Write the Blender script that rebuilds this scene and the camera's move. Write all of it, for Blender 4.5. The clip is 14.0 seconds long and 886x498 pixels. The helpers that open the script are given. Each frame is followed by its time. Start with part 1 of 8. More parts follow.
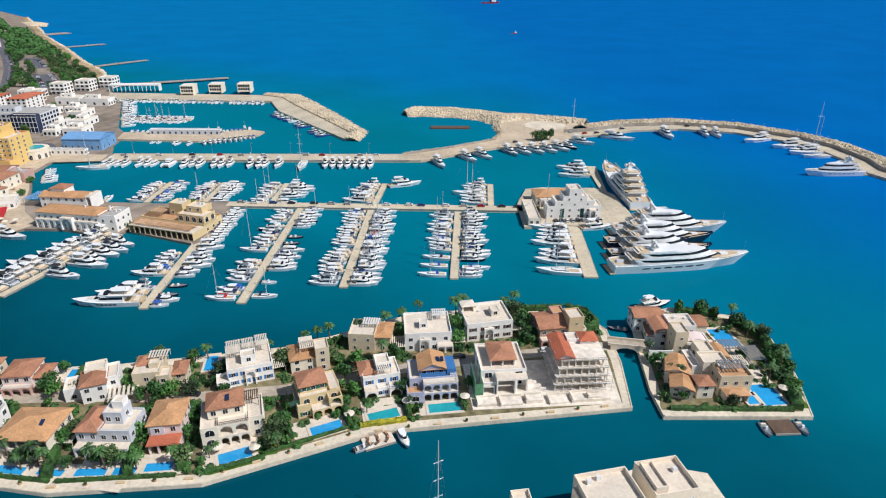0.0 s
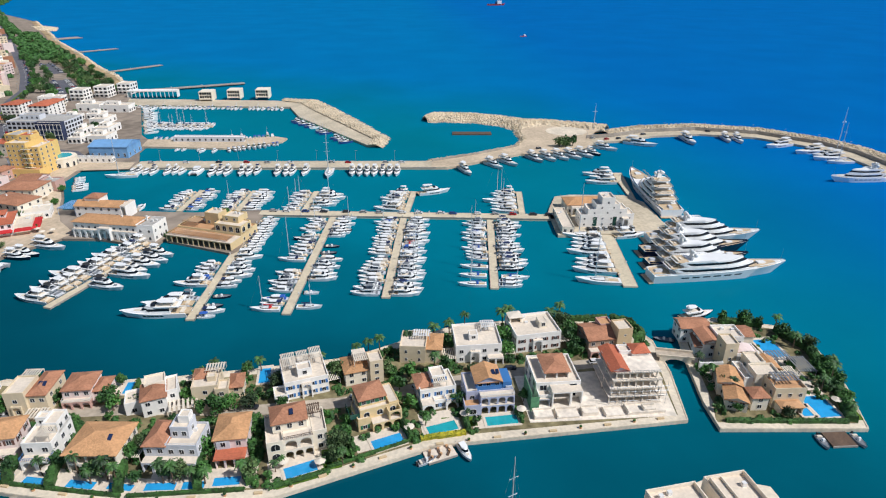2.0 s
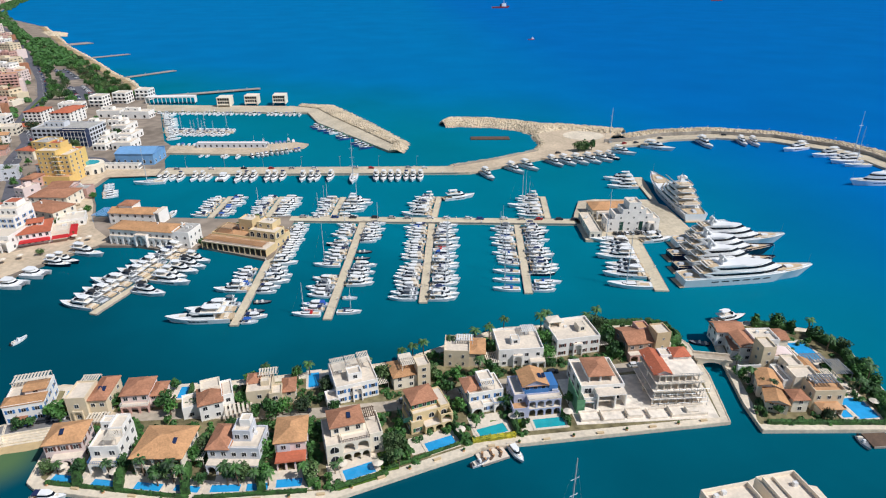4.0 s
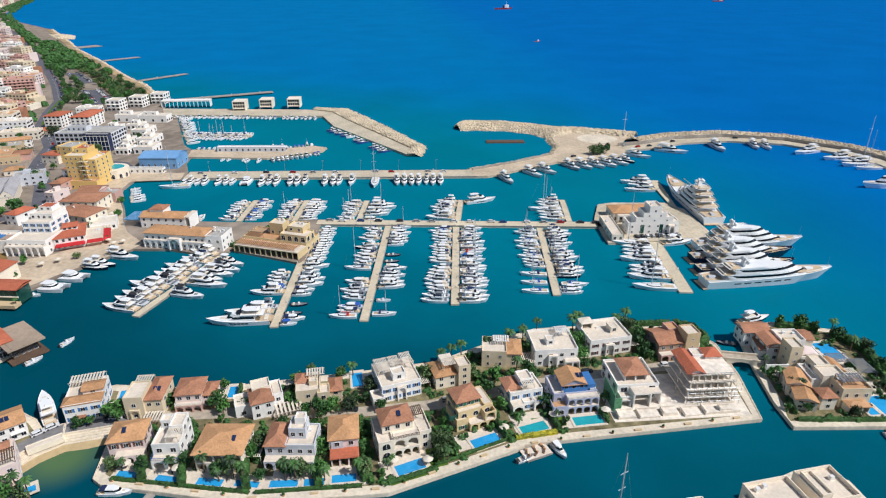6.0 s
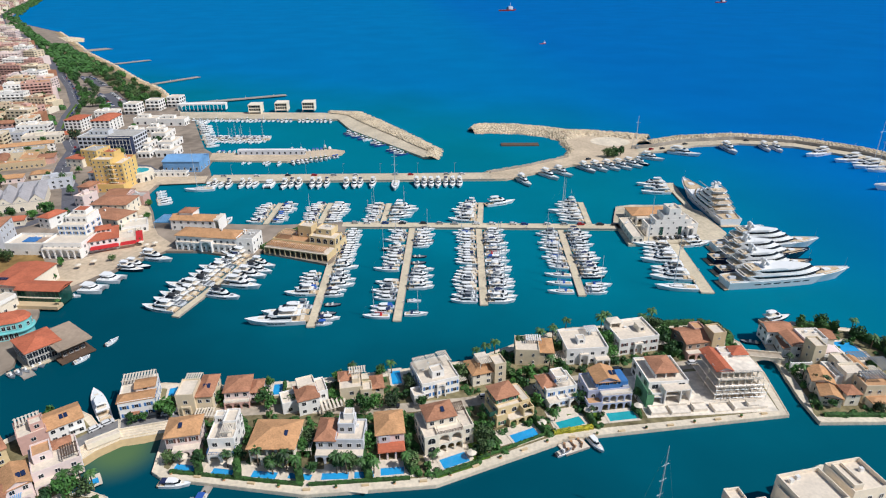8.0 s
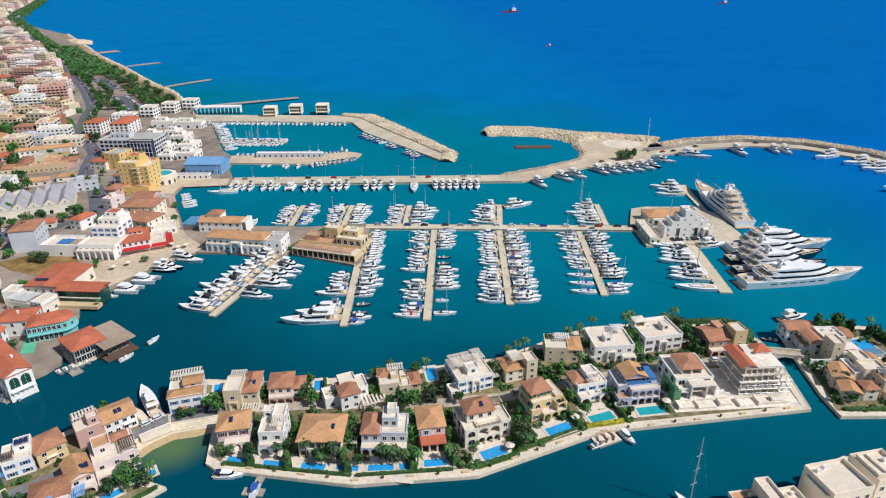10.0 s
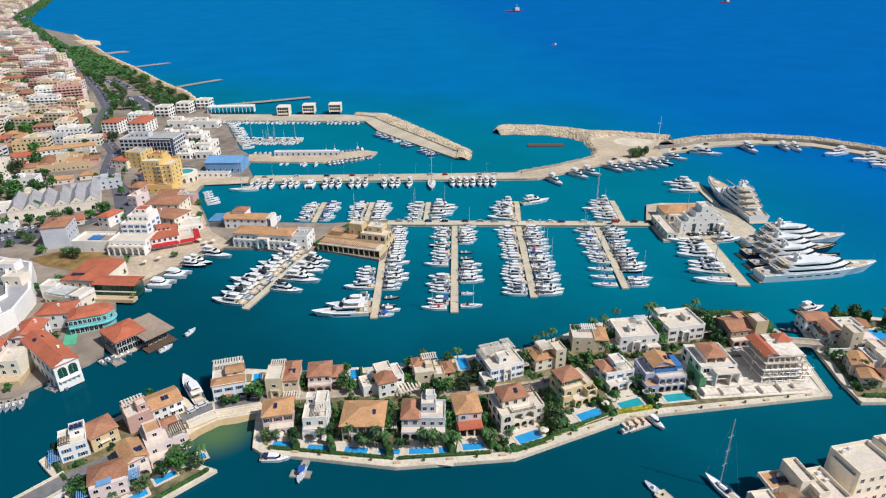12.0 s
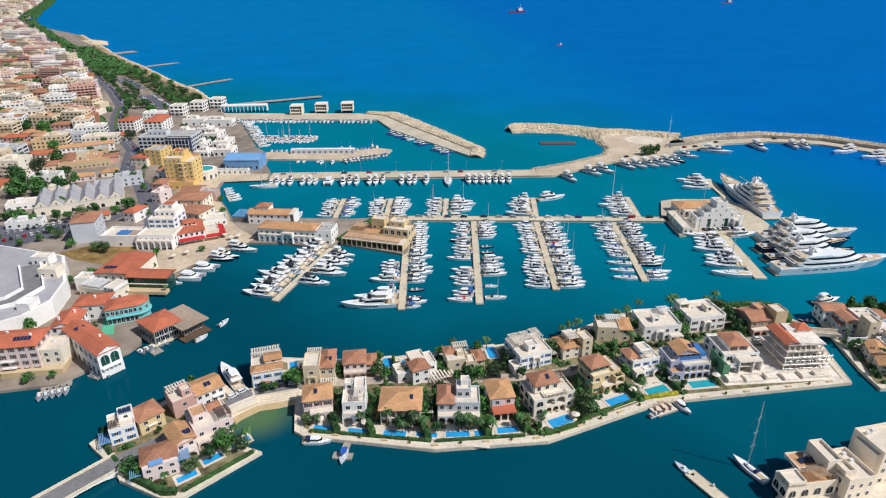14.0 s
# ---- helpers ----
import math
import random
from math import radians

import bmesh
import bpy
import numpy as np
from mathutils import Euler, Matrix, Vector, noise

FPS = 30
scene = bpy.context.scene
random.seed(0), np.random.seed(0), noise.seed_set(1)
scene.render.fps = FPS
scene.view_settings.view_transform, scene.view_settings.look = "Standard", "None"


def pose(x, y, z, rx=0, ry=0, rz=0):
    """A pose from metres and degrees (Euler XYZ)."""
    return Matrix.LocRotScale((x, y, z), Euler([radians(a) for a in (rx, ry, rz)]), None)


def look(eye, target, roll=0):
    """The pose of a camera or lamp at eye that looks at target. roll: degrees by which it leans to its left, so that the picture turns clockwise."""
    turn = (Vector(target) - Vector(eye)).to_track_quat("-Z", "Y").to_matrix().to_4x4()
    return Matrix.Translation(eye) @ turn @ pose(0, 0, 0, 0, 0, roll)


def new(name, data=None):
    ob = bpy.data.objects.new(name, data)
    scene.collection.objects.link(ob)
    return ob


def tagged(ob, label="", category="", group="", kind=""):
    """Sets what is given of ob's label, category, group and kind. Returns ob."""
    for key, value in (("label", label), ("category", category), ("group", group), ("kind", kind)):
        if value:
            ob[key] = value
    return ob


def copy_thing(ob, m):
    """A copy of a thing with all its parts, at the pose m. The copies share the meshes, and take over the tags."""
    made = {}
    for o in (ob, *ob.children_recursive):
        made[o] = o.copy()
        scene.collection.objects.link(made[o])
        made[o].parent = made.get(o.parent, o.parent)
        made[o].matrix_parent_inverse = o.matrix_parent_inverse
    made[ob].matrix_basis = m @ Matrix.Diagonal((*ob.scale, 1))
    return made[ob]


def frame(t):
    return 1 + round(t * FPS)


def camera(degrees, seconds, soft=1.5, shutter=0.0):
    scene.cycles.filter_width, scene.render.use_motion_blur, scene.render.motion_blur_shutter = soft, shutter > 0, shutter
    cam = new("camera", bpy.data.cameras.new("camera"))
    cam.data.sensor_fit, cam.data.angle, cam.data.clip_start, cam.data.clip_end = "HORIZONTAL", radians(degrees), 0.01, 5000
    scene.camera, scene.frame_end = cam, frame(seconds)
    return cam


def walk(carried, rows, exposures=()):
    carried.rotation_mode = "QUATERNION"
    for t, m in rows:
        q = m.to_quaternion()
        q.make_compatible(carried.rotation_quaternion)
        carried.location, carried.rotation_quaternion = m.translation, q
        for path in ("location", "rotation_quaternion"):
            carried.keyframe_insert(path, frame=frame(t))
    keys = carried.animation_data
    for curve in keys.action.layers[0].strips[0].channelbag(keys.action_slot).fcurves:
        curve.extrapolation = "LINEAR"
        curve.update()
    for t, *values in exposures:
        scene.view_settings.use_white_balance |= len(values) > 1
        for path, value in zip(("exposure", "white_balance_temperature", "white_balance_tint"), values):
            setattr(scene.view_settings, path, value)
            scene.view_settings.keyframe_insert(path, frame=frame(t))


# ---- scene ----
cam = camera(71.8, 14.0, soft=1.15)
PATH = [
    (0, (-3.121, -0.447, 122.216), (-2.917, 1.354, 121.37), 0.4),
    (0.5, (-7.382, 0.256, 122.992), (-7.177, 2.057, 122.146), 0.4),
    (1, (-11.602, 1.018, 124.136), (-11.398, 2.819, 123.29), 0.4),
    (1.5, (-15.905, 1.556, 125.348), (-15.703, 3.357, 124.503), 0.3),
    (2, (-19.854, 1.642, 126.519), (-19.654, 3.444, 125.675), 0.2),
    (2.5, (-23.589, 1.406, 127.546), (-23.392, 3.209, 126.703), 0.1),
    (3, (-27.31, 0.92, 128.273), (-27.115, 2.725, 127.433), 0.0),
    (5.5, (-45.785, -4.33, 134.085), (-45.588, -2.525, 133.245), -0.2),
    (6, (-49.348, -5.526, 134.957), (-49.151, -3.722, 134.118), -0.2),
    (6.5, (-52.861, -6.885, 136.018), (-52.664, -5.08, 135.179), -0.3),
    (7, (-56.291, -8.28, 137.076), (-56.095, -6.475, 136.237), -0.3),
    (7.5, (-59.657, -9.706, 138.139), (-59.461, -7.901, 137.3), -0.3),
    (8, (-62.939, -11.136, 139.044), (-62.744, -9.33, 138.206), -0.3),
    (10.5, (-79.595, -19.29, 143.802), (-79.4, -17.484, 142.965), -0.4),
    (11, (-82.673, -21.005, 144.013), (-82.479, -19.199, 143.175), -0.5),
    (11.5, (-85.803, -22.75, 144.262), (-85.61, -20.944, 143.424), -0.5),
    (12, (-89.215, -24.37, 144.37), (-89.022, -22.564, 143.532), -0.5),
    (12.5, (-92.568, -26.067, 144.416), (-92.374, -24.261, 143.579), -0.5),
    (13, (-95.773, -27.648, 144.434), (-95.579, -25.842, 143.598), -0.5),
    (13.5, (-98.988, -29.384, 144.369), (-98.795, -27.578, 143.533), -0.5),
    (14, (-102.049, -31.038, 144.342), (-101.856, -29.232, 143.506), -0.5),
]
walk(cam, [(t, look(eye, target, roll)) for t, eye, target, roll in PATH])

# ---- world, sun, exposure ----
SUN_AZ, SUN_EL = radians(-30), radians(49)
world = bpy.data.worlds.new("world")
scene.world = world
world.use_nodes = True
wn = world.node_tree.nodes
sky = wn.new("ShaderNodeTexSky")
sky.sky_type, sky.sun_disc = "NISHITA", False
sky.sun_elevation, sky.sun_rotation = SUN_EL, radians(90) - SUN_AZ
sky.air_density, sky.dust_density, sky.ozone_density = 1.0, 0.6, 2.0
wn["Background"].inputs[1].default_value = 0.088
world.node_tree.links.new(sky.outputs[0], wn["Background"].inputs[0])
sun_data = bpy.data.lights.new("sun", "SUN")
sun_data.energy, sun_data.angle, sun_data.color = 4.6, radians(0.53), (1.0, 0.985, 0.97)
sun_lamp = new("sun", sun_data)
sun_dir = Vector((math.cos(SUN_EL) * math.cos(SUN_AZ), math.cos(SUN_EL) * math.sin(SUN_AZ), math.sin(SUN_EL)))
sun_lamp.matrix_world = look(sun_dir * 900, (0, 0, 0))
scene.view_settings.exposure = -0.17


# ---- materials ----
def srgb(r, g, b):
    return tuple((c / 255 / 12.92 if c < 10 else ((c / 255 + 0.055) / 1.055) ** 2.4) for c in (r, g, b))


def mat(name, rgb, rough=0.7, metal=0.0, vary=0.12, grain=0.5, blot=0.06, bump=0.0, bump_scale=3.0, per_object=0.0, dark=None, spec=None):
    """A node material: base colour with fine grain, large blotches and, if asked, relief and a shift from object to object."""
    m = bpy.data.materials.new(name)
    m.use_nodes = True
    n, l = m.node_tree.nodes, m.node_tree.links
    b = n["Principled BSDF"]
    b.inputs["Roughness"].default_value, b.inputs["Metallic"].default_value = rough, metal
    if spec is not None:
        b.inputs["Specular IOR Level"].default_value = spec
    co = n.new("ShaderNodeNewGeometry")
    fine, coarse = n.new("ShaderNodeTexNoise"), n.new("ShaderNodeTexNoise")
    fine.inputs["Scale"].default_value, coarse.inputs["Scale"].default_value = grain, blot
    fine.inputs["Detail"].default_value, coarse.inputs["Detail"].default_value = 6, 4
    for tex in (fine, coarse):
        l.new(co.outputs["Position"], tex.inputs["Vector"])
    add = n.new("ShaderNodeMath")
    add.operation = "ADD"
    l.new(fine.outputs["Fac"], add.inputs[0])
    l.new(coarse.outputs["Fac"], add.inputs[1])
    fac = add.outputs[0]
    if per_object:
        info, mul, add2 = n.new("ShaderNodeObjectInfo"), n.new("ShaderNodeMath"), n.new("ShaderNodeMath")
        mul.operation, add2.operation = "MULTIPLY_ADD", "ADD"
        mul.inputs[1].default_value, mul.inputs[2].default_value = per_object, -per_object / 2
        l.new(info.outputs["Random"], mul.inputs[0])
        l.new(fac, add2.inputs[0])
        l.new(mul.outputs[0], add2.inputs[1])
        fac = add2.outputs[0]
    ramp = n.new("ShaderNodeValToRGB")
    lo = dark if dark else tuple(c * (1 - vary * 1.6) for c in rgb)
    hi = tuple(min(1, c * (1 + vary)) for c in rgb)
    ramp.color_ramp.elements[0].position, ramp.color_ramp.elements[1].position = 0.35, 0.72
    ramp.color_ramp.elements[0].color, ramp.color_ramp.elements[1].color = (*lo, 1), (*hi, 1)
    scaled = n.new("ShaderNodeMath")
    scaled.operation = "MULTIPLY"
    scaled.inputs[1].default_value = 0.5
    l.new(fac, scaled.inputs[0])
    l.new(scaled.outputs[0], ramp.inputs[0])
    l.new(ramp.outputs[0], b.inputs["Base Color"])
    if bump:
        tex, bm_ = n.new("ShaderNodeTexNoise"), n.new("ShaderNodeBump")
        tex.inputs["Scale"].default_value, tex.inputs["Detail"].default_value = bump_scale, 5
        bm_.inputs["Strength"].default_value = bump
        bm_.inputs["Distance"].default_value = 0.3
        l.new(co.outputs["Position"], tex.inputs["Vector"])
        l.new(tex.outputs["Fac"], bm_.inputs["Height"])
        l.new(bm_.outputs[0], b.inputs["Normal"])
    return m


def stucco(name, r, g, b):
    return mat(name, srgb(r, g, b), 0.9, vary=0.07, grain=0.9, blot=0.12, spec=0.2)


WHITE = stucco("white_stucco", 242, 238, 232)
CREAM = stucco("cream_stucco", 234, 223, 204)
BEIGE = stucco("beige_stucco", 220, 203, 174)
SAND_W = stucco("sand_stucco", 206, 182, 146)
PINK = stucco("pink_stucco", 232, 212, 206)
ROSE = stucco("rose_stucco", 206, 166, 154)
LAVENDER = stucco("lavender_stucco", 178, 182, 204)
YELLOW = stucco("yellow_stucco", 218, 194, 150)
OCHRE = stucco("ochre_stucco", 228, 192, 122)
GREYW = stucco("grey_stucco", 206, 208, 214)
TAUPE = stucco("taupe_stucco", 176, 150, 132)
IVORY = stucco("ivory_stucco", 240, 226, 206)
TEAL = stucco("teal_paint", 124, 196, 196)
CEMENT = mat("bare_cement", srgb(236, 224, 208), 0.9, vary=0.18, grain=0.6, blot=0.15, spec=0.2)
TILE = mat("brown_roof_tile", srgb(180, 128, 100), 0.85, vary=0.22, grain=1.6, blot=0.25, bump=0.6, bump_scale=2.2, per_object=0.3, spec=0.2)
TILE_TAN = mat("tan_roof_tile", srgb(200, 152, 110), 0.85, vary=0.2, grain=1.6, blot=0.25, bump=0.6, bump_scale=2.2, per_object=0.3, spec=0.2)
TILE_OR = mat("orange_roof_tile", srgb(196, 112, 84), 0.85, vary=0.18, grain=1.6, blot=0.2, bump=0.6, bump_scale=2.2, per_object=0.2, spec=0.2)
TERRACE = mat("terrace_paving", srgb(224, 210, 192), 0.8, vary=0.12, grain=1.2, blot=0.2, spec=0.2)
TERRACOTTA = mat("terracotta_paving", srgb(204, 158, 118), 0.8, vary=0.15, grain=1.2, blot=0.2, spec=0.2)
FLATROOF = mat("roof_membrane", srgb(184, 180, 174), 0.9, vary=0.2, grain=0.7, blot=0.15, spec=0.2)
CANOPY = mat("taupe_roof_sheet", srgb(172, 152, 132), 0.85, vary=0.15, grain=0.6, blot=0.1)
GREYROOF = mat("grey_sheet_roof", srgb(176, 172, 174), 0.7, vary=0.15, grain=0.8, blot=0.1)
QUAY = mat("quay_concrete", srgb(226, 212, 190), 0.9, vary=0.16, grain=0.8, blot=0.12, bump=0.2, spec=0.2)
MOLETOP = mat("mole_paving", srgb(204, 190, 166), 0.9, vary=0.2, grain=0.5, blot=0.06, spec=0.2)
SHORE = mat("shore_earth", srgb(186, 160, 126), 0.95, vary=0.4, grain=0.09, blot=0.03, spec=0.1, dark=srgb(118, 104, 78))
PIERTOP = mat("pier_concrete", srgb(212, 198, 172), 0.9, vary=0.14, grain=0.9, blot=0.1, spec=0.2)
GREYCON = mat("grey_concrete", srgb(168, 160, 150), 0.9, vary=0.2, grain=0.4, blot=0.08, spec=0.2)
CITYGROUND = mat("town_ground", srgb(158, 144, 130), 0.95, vary=0.3, grain=0.12, blot=0.02, spec=0.1)
PLAZA = mat("plaza_paving", srgb(208, 188, 162), 0.9, vary=0.2, grain=0.5, blot=0.06, spec=0.2)
ASPHALT = mat("asphalt", srgb(104, 104, 112), 0.9, vary=0.2, grain=0.6, blot=0.07, spec=0.2)
LANEROAD = mat("lane_paving", srgb(190, 176, 158), 0.9, vary=0.2, grain=0.6, blot=0.1, spec=0.2)
LANEASPHALT = mat("grey_lane_asphalt", srgb(132, 130, 130), 0.9, vary=0.2, grain=0.6, blot=0.1, spec=0.2)
LINEPAINT = mat("road_paint", (0.75, 0.75, 0.73), 0.7)
SAND = mat("beach_sand", srgb(192, 168, 128), 0.95, vary=0.12, grain=0.6, blot=0.1, spec=0.1)
SCRUB = mat("dry_grass", srgb(150, 122, 78), 0.95, vary=0.35, grain=0.25, blot=0.05, spec=0.1)
GRASS = mat("lawn", srgb(92, 122, 46), 0.9, vary=0.35, grain=1.2, blot=0.2, spec=0.1)
GARDEN = mat("garden_soil", srgb(140, 130, 98), 0.95, vary=0.4, grain=0.5, blot=0.12, spec=0.1)
ROCK = mat("breakwater_rock", srgb(208, 192, 166), 0.95, vary=0.25, grain=0.5, blot=0.08, bump=0.5, bump_scale=1.2, per_object=0.4, spec=0.15)
WOOD = mat("bleached_wood", srgb(178, 150, 120), 0.8, vary=0.2, grain=1.5, blot=0.3)
DARKWOOD = mat("dark_wood", srgb(104, 82, 66), 0.75, vary=0.25, grain=1.5, blot=0.3)
GLASS = mat("window_glass", (0.022, 0.028, 0.036), 0.1, vary=0.3, spec=0.35, grain=0.3, blot=0.1, per_object=0.4)
GREENGLASS = mat("green_glass", srgb(40, 84, 74), 0.1, vary=0.3, grain=0.3, blot=0.1)
FRAMEW = mat("white_frame", (0.75, 0.74, 0.72), 0.6, vary=0.05)
BLUEP = mat("blue_paint", srgb(62, 122, 184), 0.6, vary=0.1)
BLUEROOF = mat("blue_sheet_metal", srgb(120, 168, 214), 0.6, vary=0.12, grain=0.3, blot=0.08)
GREENP = mat("green_paint", srgb(40, 110, 80), 0.6)
GREENP2 = mat("court_paint", srgb(96, 190, 150), 0.7)
BROWNP = mat("brown_paint", srgb(106, 66, 56), 0.6)
RED = mat("red_canvas", srgb(200, 40, 44), 0.8, vary=0.12)
NAVY = mat("navy_canvas", srgb(30, 44, 84), 0.7)
BLUECAN = mat("blue_canvas", srgb(44, 92, 176), 0.7)
CANVAS = mat("cream_canvas", srgb(226, 214, 196), 0.85)
GREYCAN = mat("grey_canvas", srgb(120, 124, 130), 0.85)
NET = mat("green_net", srgb(96, 152, 112), 0.9, vary=0.25, grain=1.0)
GEL = mat("white_gelcoat", (0.86, 0.86, 0.85), 0.25, vary=0.04, per_object=0.12)
GELGREY = mat("grey_gelcoat", srgb(196, 200, 206), 0.25, vary=0.04)
NAVYHULL = mat("navy_gelcoat", srgb(26, 34, 58), 0.2, vary=0.1)
REDHULL = mat("red_gelcoat", srgb(206, 52, 44), 0.3)
BLUEHULL = mat("blue_gelcoat", srgb(40, 84, 150), 0.3, vary=0.1)
TEAK = mat("teak_deck", srgb(204, 180, 148), 0.75, vary=0.15, grain=1.5, blot=0.3)
DARKGL = mat("tinted_glass", (0.012, 0.015, 0.02), 0.06, vary=0.2)
RUBBER = mat("rubber", (0.03, 0.03, 0.032), 0.7)
METAL = mat("galvanised_metal", srgb(170, 176, 182), 0.4, 0.8, vary=0.1)
MASTM = mat("mast_alloy", srgb(206, 210, 214), 0.4, 0.2, vary=0.05)
SOLAR = mat("solar_glass", srgb(38, 52, 84), 0.15, vary=0.2)
BARK = mat("bark", srgb(110, 92, 74), 0.95, vary=0.3, grain=2.0)
LEAF = mat("leaf", srgb(72, 118, 50), 0.7, vary=0.45, grain=0.9, blot=0.25, per_object=0.5, dark=srgb(34, 68, 34))
LEAF2 = mat("olive_leaf", srgb(86, 110, 62), 0.75, vary=0.45, grain=0.9, blot=0.25, per_object=0.5, dark=srgb(38, 58, 34))
PALM = mat("palm_leaf", srgb(74, 116, 54), 0.6, vary=0.4, grain=1.2, blot=0.3, per_object=0.4, dark=srgb(30, 54, 26))
HEDGE = mat("hedge_leaf", srgb(60, 102, 42), 0.8, vary=0.45, grain=2.0, blot=0.4, bump=1.0, bump_scale=3.5, dark=srgb(24, 48, 20))
YELLOWB = mat("flowering_hedge", srgb(196, 176, 40), 0.8, vary=0.35, grain=2.5, blot=0.5, bump=0.8, bump_scale=4.0, dark=srgb(96, 112, 30))
CARW, CARG, CARD, CARR, CARB = (mat("car_paint_" + a, c, 0.25, 0.1, vary=0.03) for a, c in
    (("white", (0.75, 0.75, 0.75)), ("silver", (0.4, 0.41, 0.42)), ("dark", (0.03, 0.035, 0.045)), ("red", srgb(170, 26, 30)), ("blue", srgb(40, 70, 130))))


def pool_water(name, rgb):
    m = mat(name, rgb, 0.05, vary=0.12, grain=0.5, blot=0.1, bump=0.05, bump_scale=2.0)
    return m


POOL = pool_water("pool_water", srgb(44, 160, 220))
POOL2 = pool_water("turquoise_pool_water", srgb(40, 168, 178))


def sea_material():
    """Clear sea: darker teal nearest, teal in the sheltered basin, deeper blue outside it that also holds distance
    haze, pale over the little beach; small wind ripples.
    """
    m = bpy.data.materials.new("sea_water")
    m.use_nodes = True
    n, l = m.node_tree.nodes, m.node_tree.links
    n.remove(n["Principled BSDF"])
    b, gloss, both = n.new("ShaderNodeBsdfDiffuse"), n.new("ShaderNodeBsdfGlossy"), n.new("ShaderNodeMixShader")
    gloss.inputs["Roughness"].default_value, both.inputs[0].default_value = 0.14, 0.01
    l.new(b.outputs[0], both.inputs[1])
    l.new(gloss.outputs[0], both.inputs[2])
    l.new(both.outputs[0], n["Material Output"].inputs["Surface"])
    geo, sep = n.new("ShaderNodeNewGeometry"), n.new("ShaderNodeSeparateXYZ")
    l.new(geo.outputs["Position"], sep.inputs[0])

    def remap(value, lo, hi):
        r = n.new("ShaderNodeMapRange")
        r.interpolation_type = "SMOOTHSTEP"
        r.inputs["From Min"].default_value, r.inputs["From Max"].default_value = lo, hi
        l.new(value, r.inputs["Value"])
        return r.outputs[0]

    def mix(fac, a, c):
        x = n.new("ShaderNodeMix")
        x.data_type = "RGBA"
        l.new(fac, x.inputs["Factor"])
        for sock, v in ((x.inputs["A"], a), (x.inputs["B"], c)):
            if isinstance(v, tuple):
                sock.default_value = (*v, 1)
            else:
                l.new(v, sock)
        return x.outputs["Result"]

    def dist(cx, cy, ax=1.0):
        v, s, q = n.new("ShaderNodeVectorMath"), n.new("ShaderNodeVectorMath"), n.new("ShaderNodeVectorMath")
        v.operation, s.operation, q.operation = "SUBTRACT", "MULTIPLY", "LENGTH"
        v.inputs[1].default_value, s.inputs[1].default_value = (cx, cy, 0), (1, ax, 0)
        l.new(geo.outputs["Position"], v.inputs[0])
        l.new(v.outputs[0], s.inputs[0])
        l.new(s.outputs[0], q.inputs[0])
        return q.outputs["Value"]

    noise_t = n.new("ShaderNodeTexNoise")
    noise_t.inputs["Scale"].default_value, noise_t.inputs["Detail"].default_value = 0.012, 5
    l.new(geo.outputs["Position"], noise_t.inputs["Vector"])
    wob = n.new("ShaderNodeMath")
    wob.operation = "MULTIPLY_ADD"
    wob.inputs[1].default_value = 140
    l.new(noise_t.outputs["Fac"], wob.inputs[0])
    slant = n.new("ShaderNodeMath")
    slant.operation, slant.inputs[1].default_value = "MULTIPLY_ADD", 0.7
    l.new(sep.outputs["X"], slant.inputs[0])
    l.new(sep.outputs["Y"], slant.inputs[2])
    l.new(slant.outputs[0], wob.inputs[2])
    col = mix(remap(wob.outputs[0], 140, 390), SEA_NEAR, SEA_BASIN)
    # blue of deeper open water, with far haze put into the colour
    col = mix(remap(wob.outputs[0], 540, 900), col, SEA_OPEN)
    outer = n.new("ShaderNodeMath")
    outer.operation = "MULTIPLY"
    l.new(remap(sep.outputs["X"], 70, 330), outer.inputs[0])
    l.new(remap(sep.outputs["Y"], 110, 260), outer.inputs[1])
    col = mix(outer.outputs[0], col, SEA_RIGHT)
    col = mix(remap(dist(-149, 149, 1.0), 17, 3), col, SEA_SHOAL)
    ripple = mix(noise_t.outputs["Fac"], (0.82, 0.82, 0.82), (1.18, 1.18, 1.18))
    mul = n.new("ShaderNodeMix")
    mul.data_type, mul.blend_type = "RGBA", "MULTIPLY"
    mul.inputs["Factor"].default_value = 1
    l.new(col, mul.inputs["A"])
    l.new(ripple, mul.inputs["B"])
    l.new(mul.outputs["Result"], b.inputs["Color"])
    waves, bump = n.new("ShaderNodeTexNoise"), n.new("ShaderNodeBump")
    waves.inputs["Scale"].default_value, waves.inputs["Detail"].default_value = 0.45, 4
    l.new(geo.outputs["Position"], waves.inputs["Vector"])
    bump.inputs["Strength"].default_value, bump.inputs["Distance"].default_value = 0.3, 0.15
    l.new(waves.outputs["Fac"], bump.inputs["Height"])
    l.new(bump.outputs[0], b.inputs["Normal"])
    l.new(bump.outputs[0], gloss.inputs["Normal"])
    return m


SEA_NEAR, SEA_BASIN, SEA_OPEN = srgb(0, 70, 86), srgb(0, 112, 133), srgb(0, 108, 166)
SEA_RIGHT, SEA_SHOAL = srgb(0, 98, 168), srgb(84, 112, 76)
SEA = sea_material()


